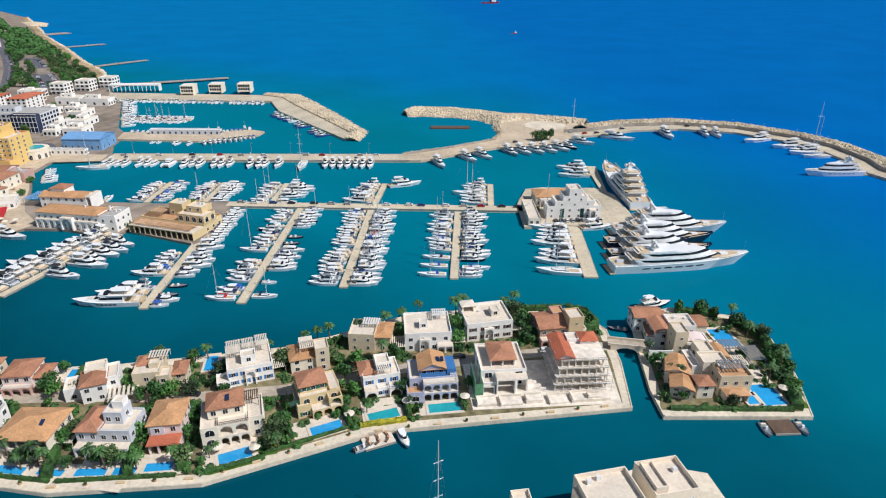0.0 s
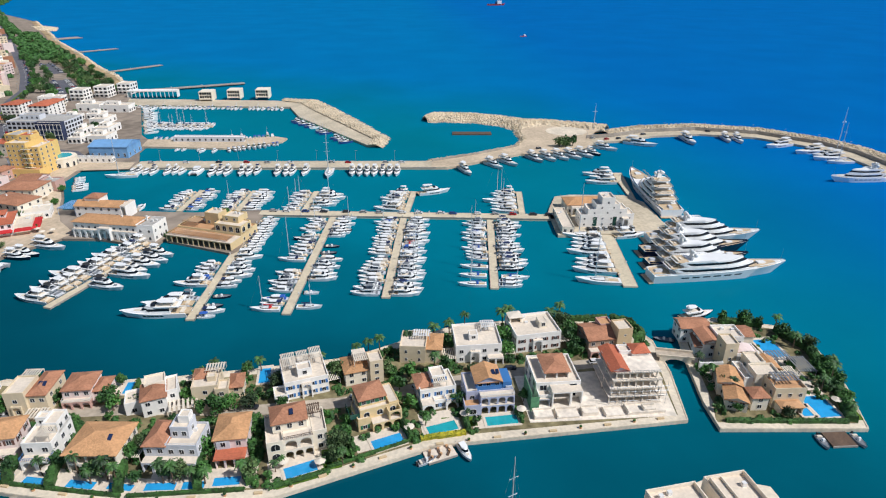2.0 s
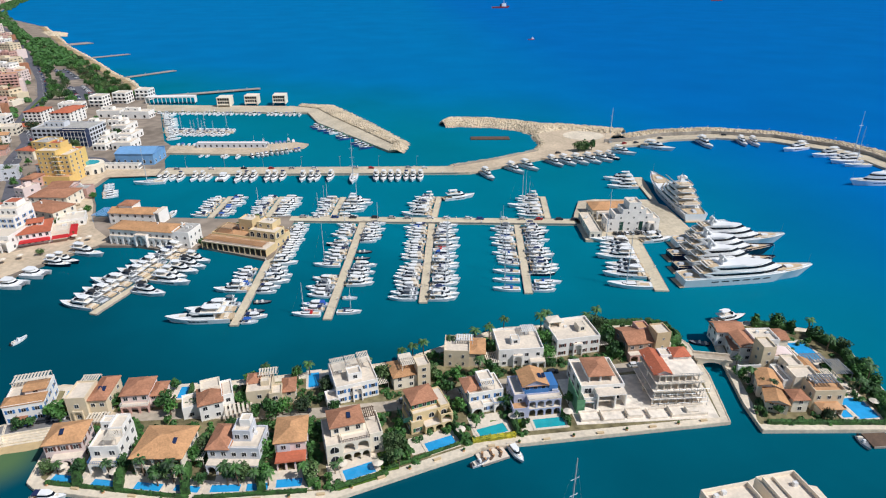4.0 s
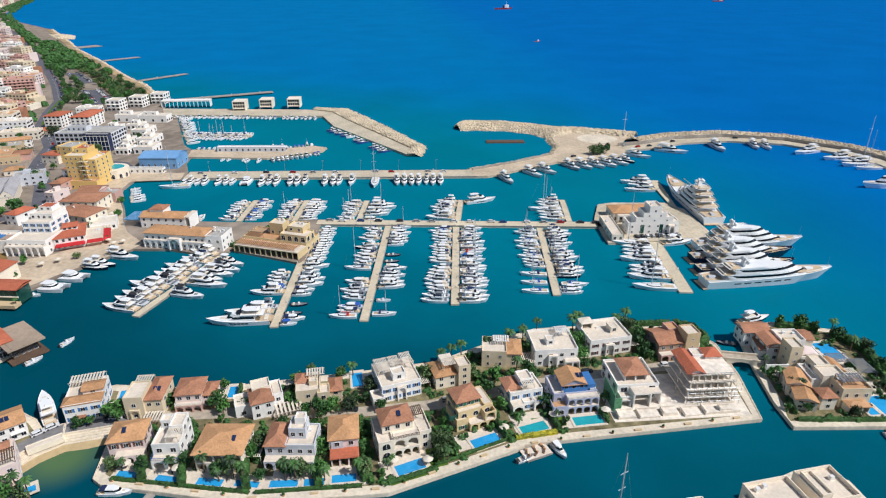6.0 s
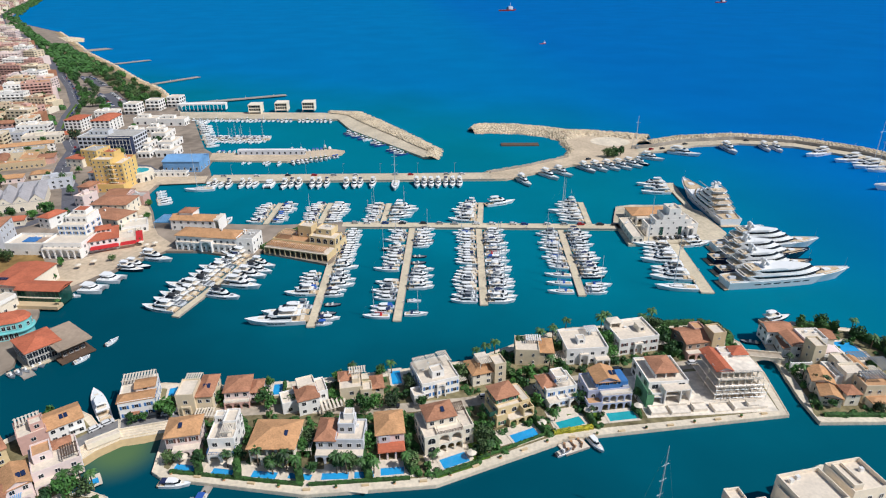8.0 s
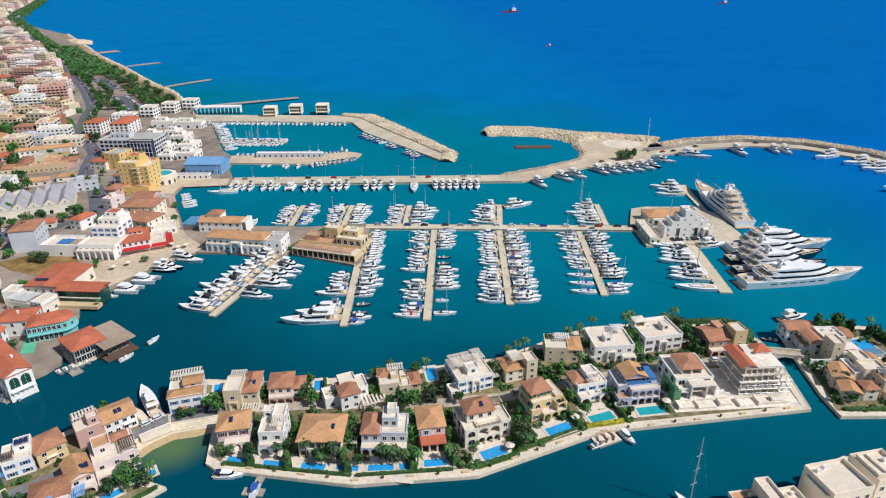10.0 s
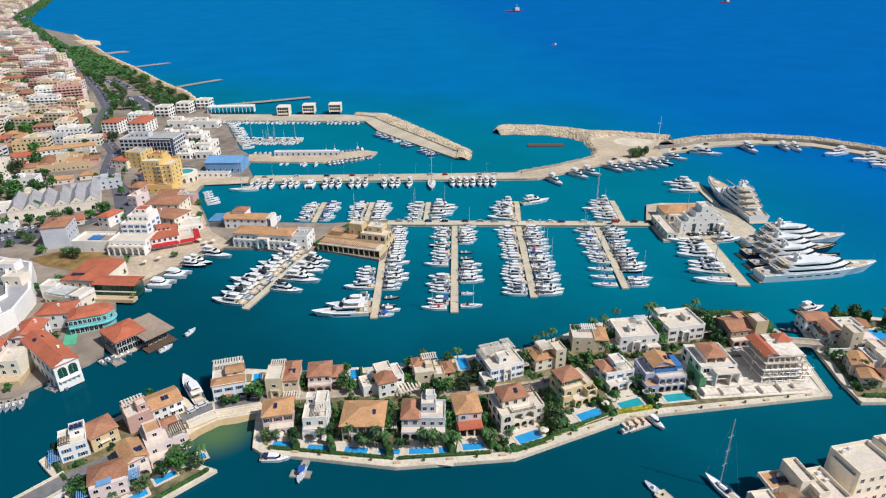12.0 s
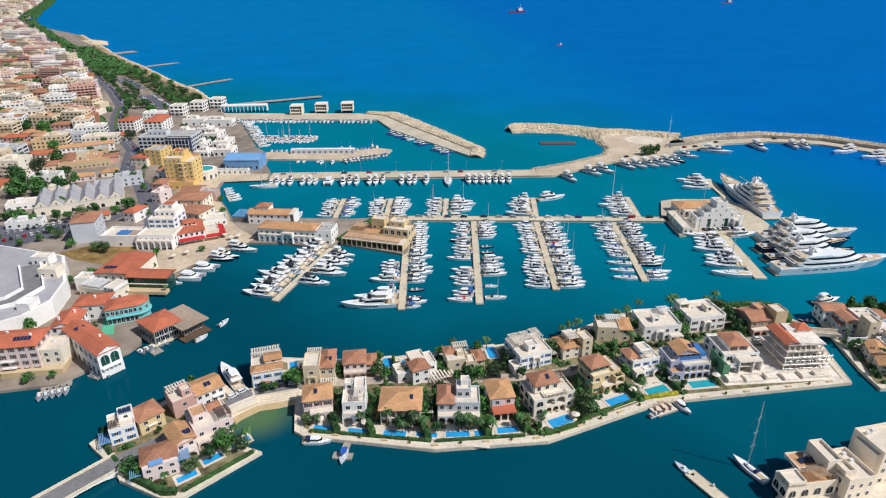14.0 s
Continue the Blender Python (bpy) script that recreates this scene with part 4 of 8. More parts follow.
# rear row
h = House("villa", "white villa with tan tiled roofs facing the canal", (-153.2, 162.4), (-142.4, 164.4), group=VG)
h.block(0, 0, 11.2, 14, 0, 7.4, WHITE, f=3, l=3, r=3, floors=2, shutter=BLUEP)
h.block(0, 0.3, 11.2, 4.4, 7.4, 0.5, WHITE, "hip", TILE_TAN, 1.4)
h.block(5.2, 5, 6, 4.6, 7.4, 2.2, WHITE, "gable", TILE_TAN, 1, f=1)
h.pergola(0.3, 9.8, 10.6, 4, 7.6, 2.4, n=11)
part("porch", hip_mesh(3, 6, -1.6, 0, 2.8, 0.7, 0.2), TILE, h.root)
h = House("villa", "beige villa with square tower and brown side roof", (-134.4, 162.2), (-123, 162), group=VG)
h.block(0, 0, 6, 9, 0, 9.4, BEIGE, f=1, l=1, floors=2)
h.arcade(1.5, -0.6, 3, 0, 4.6, 1, BEIGE, 0.6, slab=False)
h.block(6, 1, 5.4, 12, 0, 8, BEIGE, "hip", TILE, 1.8, f=2, r=2, floors=2)
h.pergola(0.4, 9.2, 5.6, 3.6, 6.8, 2.4)
h.solar(8, 4, 9.2, 2)
h.pergola(6, -4, 6.5, 4, 0, 2.8)
h.block(-4, 2, 4, 5, 0, 3.4, WHITE, "hip", TILE, 1.2, f=1)
h = House("villa", "pink villa with brown hipped roof and balcony", (-119.6, 164), (-107.2, 164.2), group=VG)
h.block(0, 1.5, 8.4, 9, 0, 7, PINK, "hip", TILE, 1.9, f=3, l=2, r=2, floors=2)
h.arcade(0, -0.5, 8.4, 0, 3.3, 3, ROSE, 2, rail=FRAMEW)
h.block(8.4, 2.5, 4, 7, 0, 5.2, PINK, "hip", TILE, 1.2, f=2, r=1, floors=2)
h = House("villa", "white villa with brown roof and crenellated side walls", (-93.6, 157.4), (-83.8, 160.2), group=VG)
h.block(0, 0, 7, 8.5, 0, 7.2, WHITE, "hip", TILE, 1.8, f=2, l=2, floors=2)
h.block(7, 2, 3.4, 8, 0, 7, WHITE, f=1, r=2, floors=2)
h.block(-5, 3, 5, 7, 0, 4.4, WHITE, f=1, l=1)
h.block(1, 6, 6, 5, 7.2, 1.2, CREAM)
h.pergola(7, -3.5, 9, 5, 0, 3)
h = House("villa", "beige stepped villa with terraces and small tower", (-80, 160.6), (-65, 161.8), group=VG)
h.block(0, 1, 8, 10, 0, 7.4, BEIGE, f=1, l=2, floors=2)
h.block(0, 6, 4, 5, 7.4, 0.4, BEIGE, "hip", TILE, 1.4)
h.block(7, 0, 4, 5, 0, 6.4, BEIGE, f=1, floors=2)
h.block(11, 2, 4, 7, 0, 5.6, BEIGE, "hip", TILE, 1.3, f=1, r=2, floors=2)
h.block(4.4, 4, 2.6, 2.6, 7.4, 1.8, BEIGE, parapet=0.3)
h.pergola(3.5, 7.5, 6, 3.4, 7.5, 2)
h = House("villa", "large white villa with arched entrance and roof pergolas", (-51.8, 161.2), (-38.2, 164.6), group=VG)
h.block(0, 0, 13.8, 14, 0, 7, WHITE, f=4, l=4, r=3, floors=2, shutter=BLUEP)
h.arcade(5.2, -0.9, 3.2, 0, 6.2, 1, WHITE, 0.9)
h.block(4.6, 2.5, 4.5, 4, 7, 2.6, WHITE, "flat", f=1)
h.pergola(0.5, 6, 4.4, 7, 7.2, 2.8, n=8), h.pergola(5.4, 8, 3.6, 5, 7.2, 2.8, n=7), h.pergola(9.6, 7, 3.8, 6, 7.2, 3.4, n=7)
h.block(-3.4, -1.5, 4, 5, 0, 3.2, WHITE, parapet=1.0)
h.pergola(13.8, 2, 4, 5, 0, 3)
h = House("villa", "cream villa with tan roof, pergola and stone tower", (-33, 165.4), (-20.6, 168), group=VG)
h.block(0, 1, 8, 9, 0, 6, CREAM, "hip", TILE_TAN, 1.7, f=2, l=2, floors=2)
h.block(8, 0, 4.4, 6, 0, 9.4, BEIGE, f=1, r=1, floors=3)
h.block(3.6, 5.5, 4.4, 4.5, 6.4, 2.6, CREAM, parapet=0)
h.pergola(3.4, 2.6, 4.6, 4, 7, 2.4)
h = House("villa", "plain sandy-beige villa with flat roof and roof frame", (-15.2, 178), (-1, 175.6), group=VG)
h.block(0, 0, 9, 10, 0, 7.2, BEIGE, f=2, l=1, floors=2, ww=0.8, arch=True)
h.block(9, 0.5, 5.3, 9.5, 0, 6.6, BEIGE, "hip", TILE_TAN, 1.0, f=1, r=2, floors=2)
h.pergola(4, 5, 6, 3.6, 7.4, 1.8, m=FRAMEW)
h = House("villa", "broad white villa with pointed-arch entrance and roof terrace", (4, 175.6), (20.4, 175.4), group=VG)
h.block(0, 0, 16, 14, 0, 7.2, WHITE, f=4, l=3, r=3, floors=2, parapet=1.0, shutter=None)
h.arcade(5, -1, 3.4, 0, 5.6, 1, WHITE, 1)
h.arcade(11, -2.2, 5.4, 0, 3.2, 2, WHITE, 2.2, flat=True)
h.block(5.2, 4, 3, 3.4, 7.2, 2.4, WHITE, parapet=0.3, f=1)
h.pergola(10, 9, 5, 4, 7.4, 2.3, m=FRAMEW)
h.pergola(-4.5, -1, 4.6, 6, 0, 3)
h.pergola(16.4, 0, 4.6, 5, 0, 3)
h = House("villa", "broad white villa with roof pavilion and pointed-arch entrance", (26, 179.2), (43.6, 181), group=VG)
h.block(0, 0, 16.6, 14, 0, 7.4, WHITE, f=4, l=3, r=3, floors=2, parapet=1.0, shutter=BROWNP)
h.arcade(6, -1, 3.6, 0, 5.8, 1, WHITE, 1)
h.arcade(0.4, 9.4, 4.6, 7.5, 2.8, 1, CREAM, 4, flat=True, slab=False)
part("roof", hip_mesh(0.4, 5, 9.4, 13.4, 10.35, 0.6, 0.4), CANVAS, h.root)
h.block(10, 4.5, 3, 4, 7.4, 2.6, CREAM, parapet=0.3, f=1)
h.pergola(16.6, 0, 5, 6, 0, 3)
h = House("villa", "brown villa with dark tiled roof and square stone tower", (51, 174.2), (66.8, 175.2), group=VG)
h.block(0, 1, 10, 11, 0, 7.2, TAUPE, "gable", TILE, 2.4, f=3, l=2, floors=2, axis="x")
h.arcade(0, -1.4, 7, 0, 3.4, 2, ROSE, 2.4)
h.block(10, 0, 5.4, 6.5, 0, 11.4, SAND_W, f=1, r=1, floors=3, ww=0.7, wh=0.9)
h.block(6.5, 7, 4.5, 5, 7, 2.2, ROSE, rmat=TERRACOTTA)
h.block(15.4, 3, 2.6, 8, 0, 3.4, CREAM)
# left islet
LG = "small island villas"
h = House("villa", "white cubic villa with blue shutters and roof panels", (-194.6, 136.8), (-186.4, 140.4), group=LG)
h.block(0, 0, 8, 9, 0, 7, WHITE, f=2, l=2, r=2, floors=2, shutter=BLUEP)
h.block(3.4, 4, 4.6, 5, 7, 2.4, WHITE, f=1, parapet=0.2, rmat=FLATROOF)
h.pergola(0.4, 0.6, 3, 3, 7.1, 1.4, m=DARKWOOD)
h.solar(3.8, 5, 9.8, 3)
h.pergola(-3.5, -1, 3.4, 6, 0, 3, m=BLUEROOF)
h = House("villa", "yellow villa with brown roof and small balcony", (-186.2, 140.4), (-179.8, 145.8), group=LG)
h.block(0, 0.4, 8.4, 9, 0, 6.8, YELLOW, "hip", TILE, 1.9, f=2, l=1, r=2, floors=2)
h.slab(2.4, -0.6, 3, 1.2, 3.2, 0.25, CREAM, "balcony")
h = House("villa", "pink and white terraced house with long tan roof", (-177.6, 148.4), (-162.4, 158.4), group=LG)
h.block(0, 0, 8, 9.5, 0, 7.4, ROSE, f=1, l=3, floors=2)
h.block(4, 1.5, 3.6, 4, 7.4, 2.6, ROSE, f=1)
h.block(8, 0, 10, 9.5, 0, 6.8, WHITE, "gable", TILE_TAN, 2.0, f=4, r=2, floors=2, axis="x")
h.solar(12, 2, 8, 2)
h.pergola(0.4, 5.4, 7, 3.6, 7.5, 2)
h.slab(13.5, -1, 3.6, 1.2, 3.2, 0.25, WHITE, "balcony")
h = House("villa", "pink stepped villa with roof terraces and arches", (-165.6, 131.6), (-154.2, 138), group=LG)
h.arcade(0, -0.5, 10, 0, 3.3, 3, PINK, 2.6)
h.block(0, 2, 12.6, 12, 0, 6.6, PINK, f=3, l=2, r=3, floors=2)
h.block(1, 6.5, 5, 6, 6.6, 3, PINK, f=1, r=1, rmat=TERRACOTTA)
h.block(6, 10, 5, 4, 6.6, 0.6, PINK, "hip", TILE, 1.2)
h.pergola(8, 2.6, 4.4, 5, 6.8, 2.3, m=DARKWOOD)
h = House("villa", "cream villa with tan gabled roof and arched porch", (-170.6, 126.8), (-165.2, 130.6), group=LG)
h.arcade(0.6, -1, 5.6, 0, 3.4, 1, PINK, 2)
h.block(0, 1, 6.6, 10, 0, 6.8, PINK, "gable", TILE_TAN, 2.0, f=2, l=2, floors=2, axis="y")
h.solar(3.7, 3, 8.2, 2)
h = House("villa", "pink villa with brown roof and blue awnings", (-178.4, 118.6), (-168.6, 122.2), group=LG)
h.block(0, 0, 10, 10, 0, 6.6, PINK, None, f=3, l=2, r=2, floors=2, arch=True)
part("roof", hip_mesh(0, 10, 2, 10, 6.65, 2.2, 0.6), TILE, h.root)
part("awning", MB().prism([(2, -0.1), (6, -0.1), (6, 3.6), (2, 3.6)], 6.9, 7.1), BLUEROOF, h.root, "pale blue terrace canopy")
h.pergola(-4, 1, 3.8, 6, 0, 3.2, m=BLUEROOF), h.pergola(10.2, 2, 3.4, 6, 0, 3.6, m=BLUEROOF)
# islet compound: blocks of one large house
h = House("mansion", "large cream villa compound with towers, terraces and tan roofs", (96, 138), (113, 136.8), group="")
h.block(2.5, 4, 10, 7, 0, 7.4, BEIGE, f=3, r=2, l=2, floors=2, rmat=TERRACOTTA, ww=1.0, parapet=1.0)
h.arcade(3.4, 0.5, 7, 0, 3.3, 3, CREAM, 3.5, flat=True, slab=False)
part("roof", hip_mesh(3.4, 10.4, 0.5, 4, 3.4, 0.9, 0.4), TERRACOTTA, h.root)
h.pergola(3.4, 6.5, 8, 4, 7.5, 2.2, m=GREYCAN)
h.block(-4.5, 3, 5, 5, 0, 5.6, CREAM, "hip", TILE, 1.3, f=1, l=1, floors=2)
h.block(0, 11, 8, 6, 0, 7.8, CREAM, f=1, l=1, r=2, floors=2, parapet=0.9)
h.block(1, 17, 5, 6, 0, 8.2, CREAM, f=1, l=1, floors=2, parapet=0.9)
h.block(6, 16, 5, 7, 0, 6.6, CREAM, "gable", TILE_TAN, 1.4, r=2, axis="y", floors=2)
h.block(-3, 12, 3, 9, 0, 5.6, WHITE, l=2, floors=2, parapet=0.9)
h.block(-7, 13, 4, 7, 0, 4.6, CREAM, f=1, l=1, parapet=0.9)
h.block(10.5, 9, 4, 6, 0, 4.2, WHITE, f=1, r=1, parapet=0.8)
h.block(-4.5, 23.5, 4.4, 6.5, 0, 11.6, BEIGE, f=1, l=1, r=1, floors=3, ww=0.8, wh=1.2)
h.block(0, 24, 8, 6, 0, 6.6, WHITE, f=2, r=2, floors=2)
vault = MB()
for i in range(6):
    t0, t1 = math.pi * i / 6, math.pi * (i + 1) / 6
    vault.face([(4 - 3.6 * math.cos(t0), 24.5, 6.7 + 1.5 * math.sin(t0)), (4 - 3.6 * math.cos(t1), 24.5, 6.7 + 1.5 * math.sin(t1)), (4 - 3.6 * math.cos(t1), 29.6, 6.7 + 1.5 * math.sin(t1)), (4 - 3.6 * math.cos(t0), 29.6, 6.7 + 1.5 * math.sin(t0))])
part("barrel_roof", vault, PINK, h.root, "rounded pink vaulted roof")
h.block(-8, 31, 6, 9, 0, 7, WHITE, "gable", TILE, 1.4, f=1, l=2, floors=2, axis="y")
h.block(-2, 33, 9, 8, 0, 7.4, WHITE, f=3, l=2, r=3, floors=2, parapet=1.0)
h.block(-12, 41, 10, 7, 0, 7, WHITE, "gable", TILE, 1.8, f=3, l=2, axis="x", floors=2)
h.block(7, 37, 6, 7, 0, 5.4, CREAM, "gable", TILE, 1.3, f=1, r=2, axis="x")
h.pergola(13, 25, 8, 5, 0, 3.4, m=GREYCAN), h.pergola(19, 18, 6, 8, 0, 3.6, m=GREYCAN), h.pergola(13, 16, 5, 5, 0, 3.2)
h.slab(15, 11.5, 8, 5, 0, 0.6, TERRACE, "terrace")
h.arcade(-13, 22, 8, 0, 5.2, 1, WHITE, 0.9, slab=False, gap=0.5)
h = House("guest_house", "cream guest house with two stepped tan gabled roofs", (82.4, 143.6), (89.6, 140.4), group="")
h.block(0, 7, 7, 9, 0, 5.4, CREAM, "gable", TILE_TAN, 1.5, f=2, l=2, floors=2, axis="y")
h.block(1.5, 0, 6.6, 7, 0, 4.4, CREAM, "gable", TILE_TAN, 1.4, f=2, r=1, axis="y", floors=2)
h = House("guest_house", "white guest house with brown gabled roofs", (88.2, 171), (99, 168), group="")
h.block(0, 0, 9, 9, 0, 4.6, WHITE, "gable", TILE, 1.6, f=2, l=1, axis="y")
h.block(0, 11, 8, 7, 0, 4.6, WHITE, "hip", TILE, 1.4, f=1, arch=True)
# apartment blocks on the near quay
h = House("apartment_block", "ivory apartment block with roof decks and stair towers", (11, 89.6), (28, 90.2), z=1.2, group="quay apartments", category="apartment block")
h.block(0, 0, 16, 6, 0, 5, IVORY, f=4, l=2, arch=True, ww=2, wh=2.6, rmat=TERRACOTTA, parapet=0.9)
h.block(7, 5, 9.5, 7, 5, 0.6, IVORY, rmat=TERRACOTTA)
h.block(14, 3, 4.4, 9, 3, 6.4, IVORY, f=1, l=2, rmat=TERRACE, parapet=1.0)
h.block(0, 0, 5.6, 5, 5, 1.2, IVORY, rmat=TERRACE)
h.pergola(8.5, 0.6, 5, 4, 5.1, 2.3, m=WOOD)
h.solar(9.4, 7.4, 5.9, 4, 12)
h = House("apartment_block", "ivory apartment block with walled roof terrace", (28, 87.5), (38, 88.4), z=1.2, group="quay apartments", category="apartment block")
h.block(0, 0, 9, 12, 0, 7, IVORY, f=3, l=2, rmat=TERRACE, parapet=1.2, floors=2, ww=0.9)
h.block(0, 2, 3.6, 7, 7, 1.4, IVORY, rmat=TERRACE, parapet=1.0)
h = House("apartment_block", "tall ivory apartment block with walled flat roof", (41, 92), (54, 93.4), z=1.2, group="quay apartments", category="apartment block")
h.block(0, 0, 13, 11, 0, 11.5, IVORY, f=4, l=0, r=3, floors=3, rmat=TERRACE, parapet=1.3)
h.block(-1, 1, 5, 8, 0, 10.4, IVORY, rmat=TERRACE)
h = House("apartment_block", "tall ivory apartment block with long roof slot", (56.5, 95), (67, 96), z=1.2, group="quay apartments", category="apartment block")
h.block(0, 0, 11, 10.5, 0, 11.5, IVORY, f=3, r=3, floors=3, rmat=TERRACE, parapet=1.3)
h.block(0.5, 1, 3, 8, 11.5, 1.6, IVORY, rmat=TERRACE, parapet=0.8)

# pools
pool(-129.5, 136.6, -13, 8.4, 2.8), pool(-117.8, 133.8, -14, 6.6, 2.6), pool(-105.6, 131.4, -13, 7.6, 2.6), pool(-94.6, 129.6, -13, 7, 2.2)
pool(-84.6, 127.8, -4, 8, 2.6), pool(-74.9, 127.2, -2, 5.8, 2.6), pool(-67, 127.4, 0, 7, 3)
pool(-47.8, 127.8, 18, 8.6, 4.2, label="wide bright blue pool on a pale terrace"), pool(-24, 135.8, 18, 9, 4.4), pool(-8, 140.4, 14, 9, 4, POOL2, label="turquoise pool edged by plants"), pool(9.4, 142.8, 2, 9.6, 4, POOL2, label="turquoise pool in a tan terrace")
pool(114, 166.8, 0, 7, 11, z=1.5), pool(110.5, 135.5, 0, 7.6, 10, z=1.5), pool(106.4, 136.6, 0, 4, 4, z=1.5)
pool(-62, 171, 4, 3.6, 8), pool(-104.6, 170, 0, 4, 6), pool(-141, 172, 8, 3, 6), pool(-96.5, 169, 10, 3, 5), pool(20.8, 183, 0, 4, 7)
pool(-199, 141.5, -30, 4, 3), pool(-155.6, 130.8, 30, 7, 2.6), pool(-162, 124.2, 35, 6, 2.6), pool(-168.4, 117.4, 32, 6, 2.4)


# ---- boats ----
def beam_at(s, fine=2.2, full=0.42):
    return (0.9 + 0.1 * min(1, s / 0.25)) if s < full else 1 - ((s - full) / (1 - full)) ** fine


def hull_parts(root, L, B, H, hull_m, deck_m, fine=2.2, n=10, rake=0.9, more=None):
    mb, deck = MB(), more or MB()
    g, w = [], []
    for i in range(n + 1):
        s = i / n
        b = B / 2 * max(0.02, beam_at(s, fine))
        g.append((L * s, b, H * (1 + 0.45 * s * s)))
        w.append((L * s * (rake if s > 0 else 1), b * 0.8 * (1 if s < 0.8 else 0.7), -0.25))
    for a, c, p, q in zip(g, g[1:], w, w[1:]):
        for s in (1, -1):
            mb.face([(p[0], s * p[1], p[2]), (q[0], s * q[1], q[2]), (c[0], s * c[1], c[2]), (a[0], s * a[1], a[2])][::s])
        mb.face([(a[0], a[1], a[2]), (a[0], a[1] * 0.93, a[2] + 0.06), (c[0], c[1] * 0.93, c[2] + 0.06), (c[0], c[1], c[2])])
        mb.face([(a[0], -a[1], a[2]), (a[0], -a[1] * 0.93, a[2] + 0.06), (c[0], -c[1] * 0.93, c[2] + 0.06), (c[0], -c[1], c[2])])
        deck.face([(a[0], -a[1] * 0.94, a[2] - 0.08), (c[0], -c[1] * 0.94, c[2] - 0.08), (c[0], c[1] * 0.94, c[2] - 0.08), (a[0], a[1] * 0.94, a[2] - 0.08)])
    mb.face([(0, -g[0][1], g[0][2]), (0, g[0][1], g[0][2]), (0, w[0][1], -0.25), (0, -w[0][1], -0.25)])
    part("hull", mb, hull_m, root)
    part("deck", deck, deck_m if isinstance(deck_m, list) else [deck_m, CANVAS, TEAK], root)


def hull_strip(L, B, H, s0, s1, lo, hi, fine=2.2, rake=0.9, n=5, sides=(1, -1)):
    """Bands of glazing that lie just proud of both sides of a hull."""
    mb = MB()

    def at(s, t, side):
        b = B / 2 * max(0.02, beam_at(s, fine))
        top, low = (L * s, b, H * (1 + 0.45 * s * s)), (L * s * rake, b * 0.8 * (1 if s < 0.8 else 0.7), -0.25)
        return (low[0] + (top[0] - low[0]) * t, side * (low[1] + (top[1] - low[1]) * t + 0.04), low[2] + (top[2] - low[2]) * t)
    for i in range(n):
        a, b = s0 + (s1 - s0) * i / n, s0 + (s1 - s0) * (i + 0.82) / n
        for side in sides:
            mb.face([at(a, lo, side), at(b, lo, side), at(b, hi, side), at(a, hi, side)])
    return mb


def cabin_outline(x0, x1, b, nose=0.45):
    ch = (x1 - x0) * 0.3
    return [(x0, -b), (x1 - ch, -b), (x1, -b * nose), (x1, b * nose), (x1 - ch, b), (x0, b)]


def cabin(root, name, x0, x1, b, z0, z1, rake=0.8, aft=0.2, m=None, glass=True, lo=0.42, hi=0.8, nose=0.45):
    """A tapered superstructure with a dark band of glazing round it."""
    m = m or GEL
    a, c = cabin_outline(x0, x1, b, nose), cabin_outline(x0 + aft, x1 - rake, b * 0.86, nose)
    mb = MB()
    k = len(a)

    def ring(t, grow=0.0):
        return [(p[0] + (q[0] - p[0]) * t + (grow if i in (2, 3) else 0), (p[1] + (q[1] - p[1]) * t) + math.copysign(grow, p[1]), z0 + (z1 - z0) * t) for i, (p, q) in enumerate(zip(a, c))]
    r0, r1 = ring(0), ring(1)
    for i in range(k):
        mb.face([r0[i], r0[(i + 1) % k], r1[(i + 1) % k], r1[i]])
    mb.face(r1)
    cab = part(name, mb, m, root)
    if glass:
        gb = MB()
        g0, g1 = ring(lo, 0.03), ring(hi, 0.03)
        for i in range(k - 1):
            gb.face([g0[i], g0[(i + 1) % k], g1[(i + 1) % k], g1[i]])
        part("window_band", gb, DARKGL, cab, "dark tinted window band")
    return cab


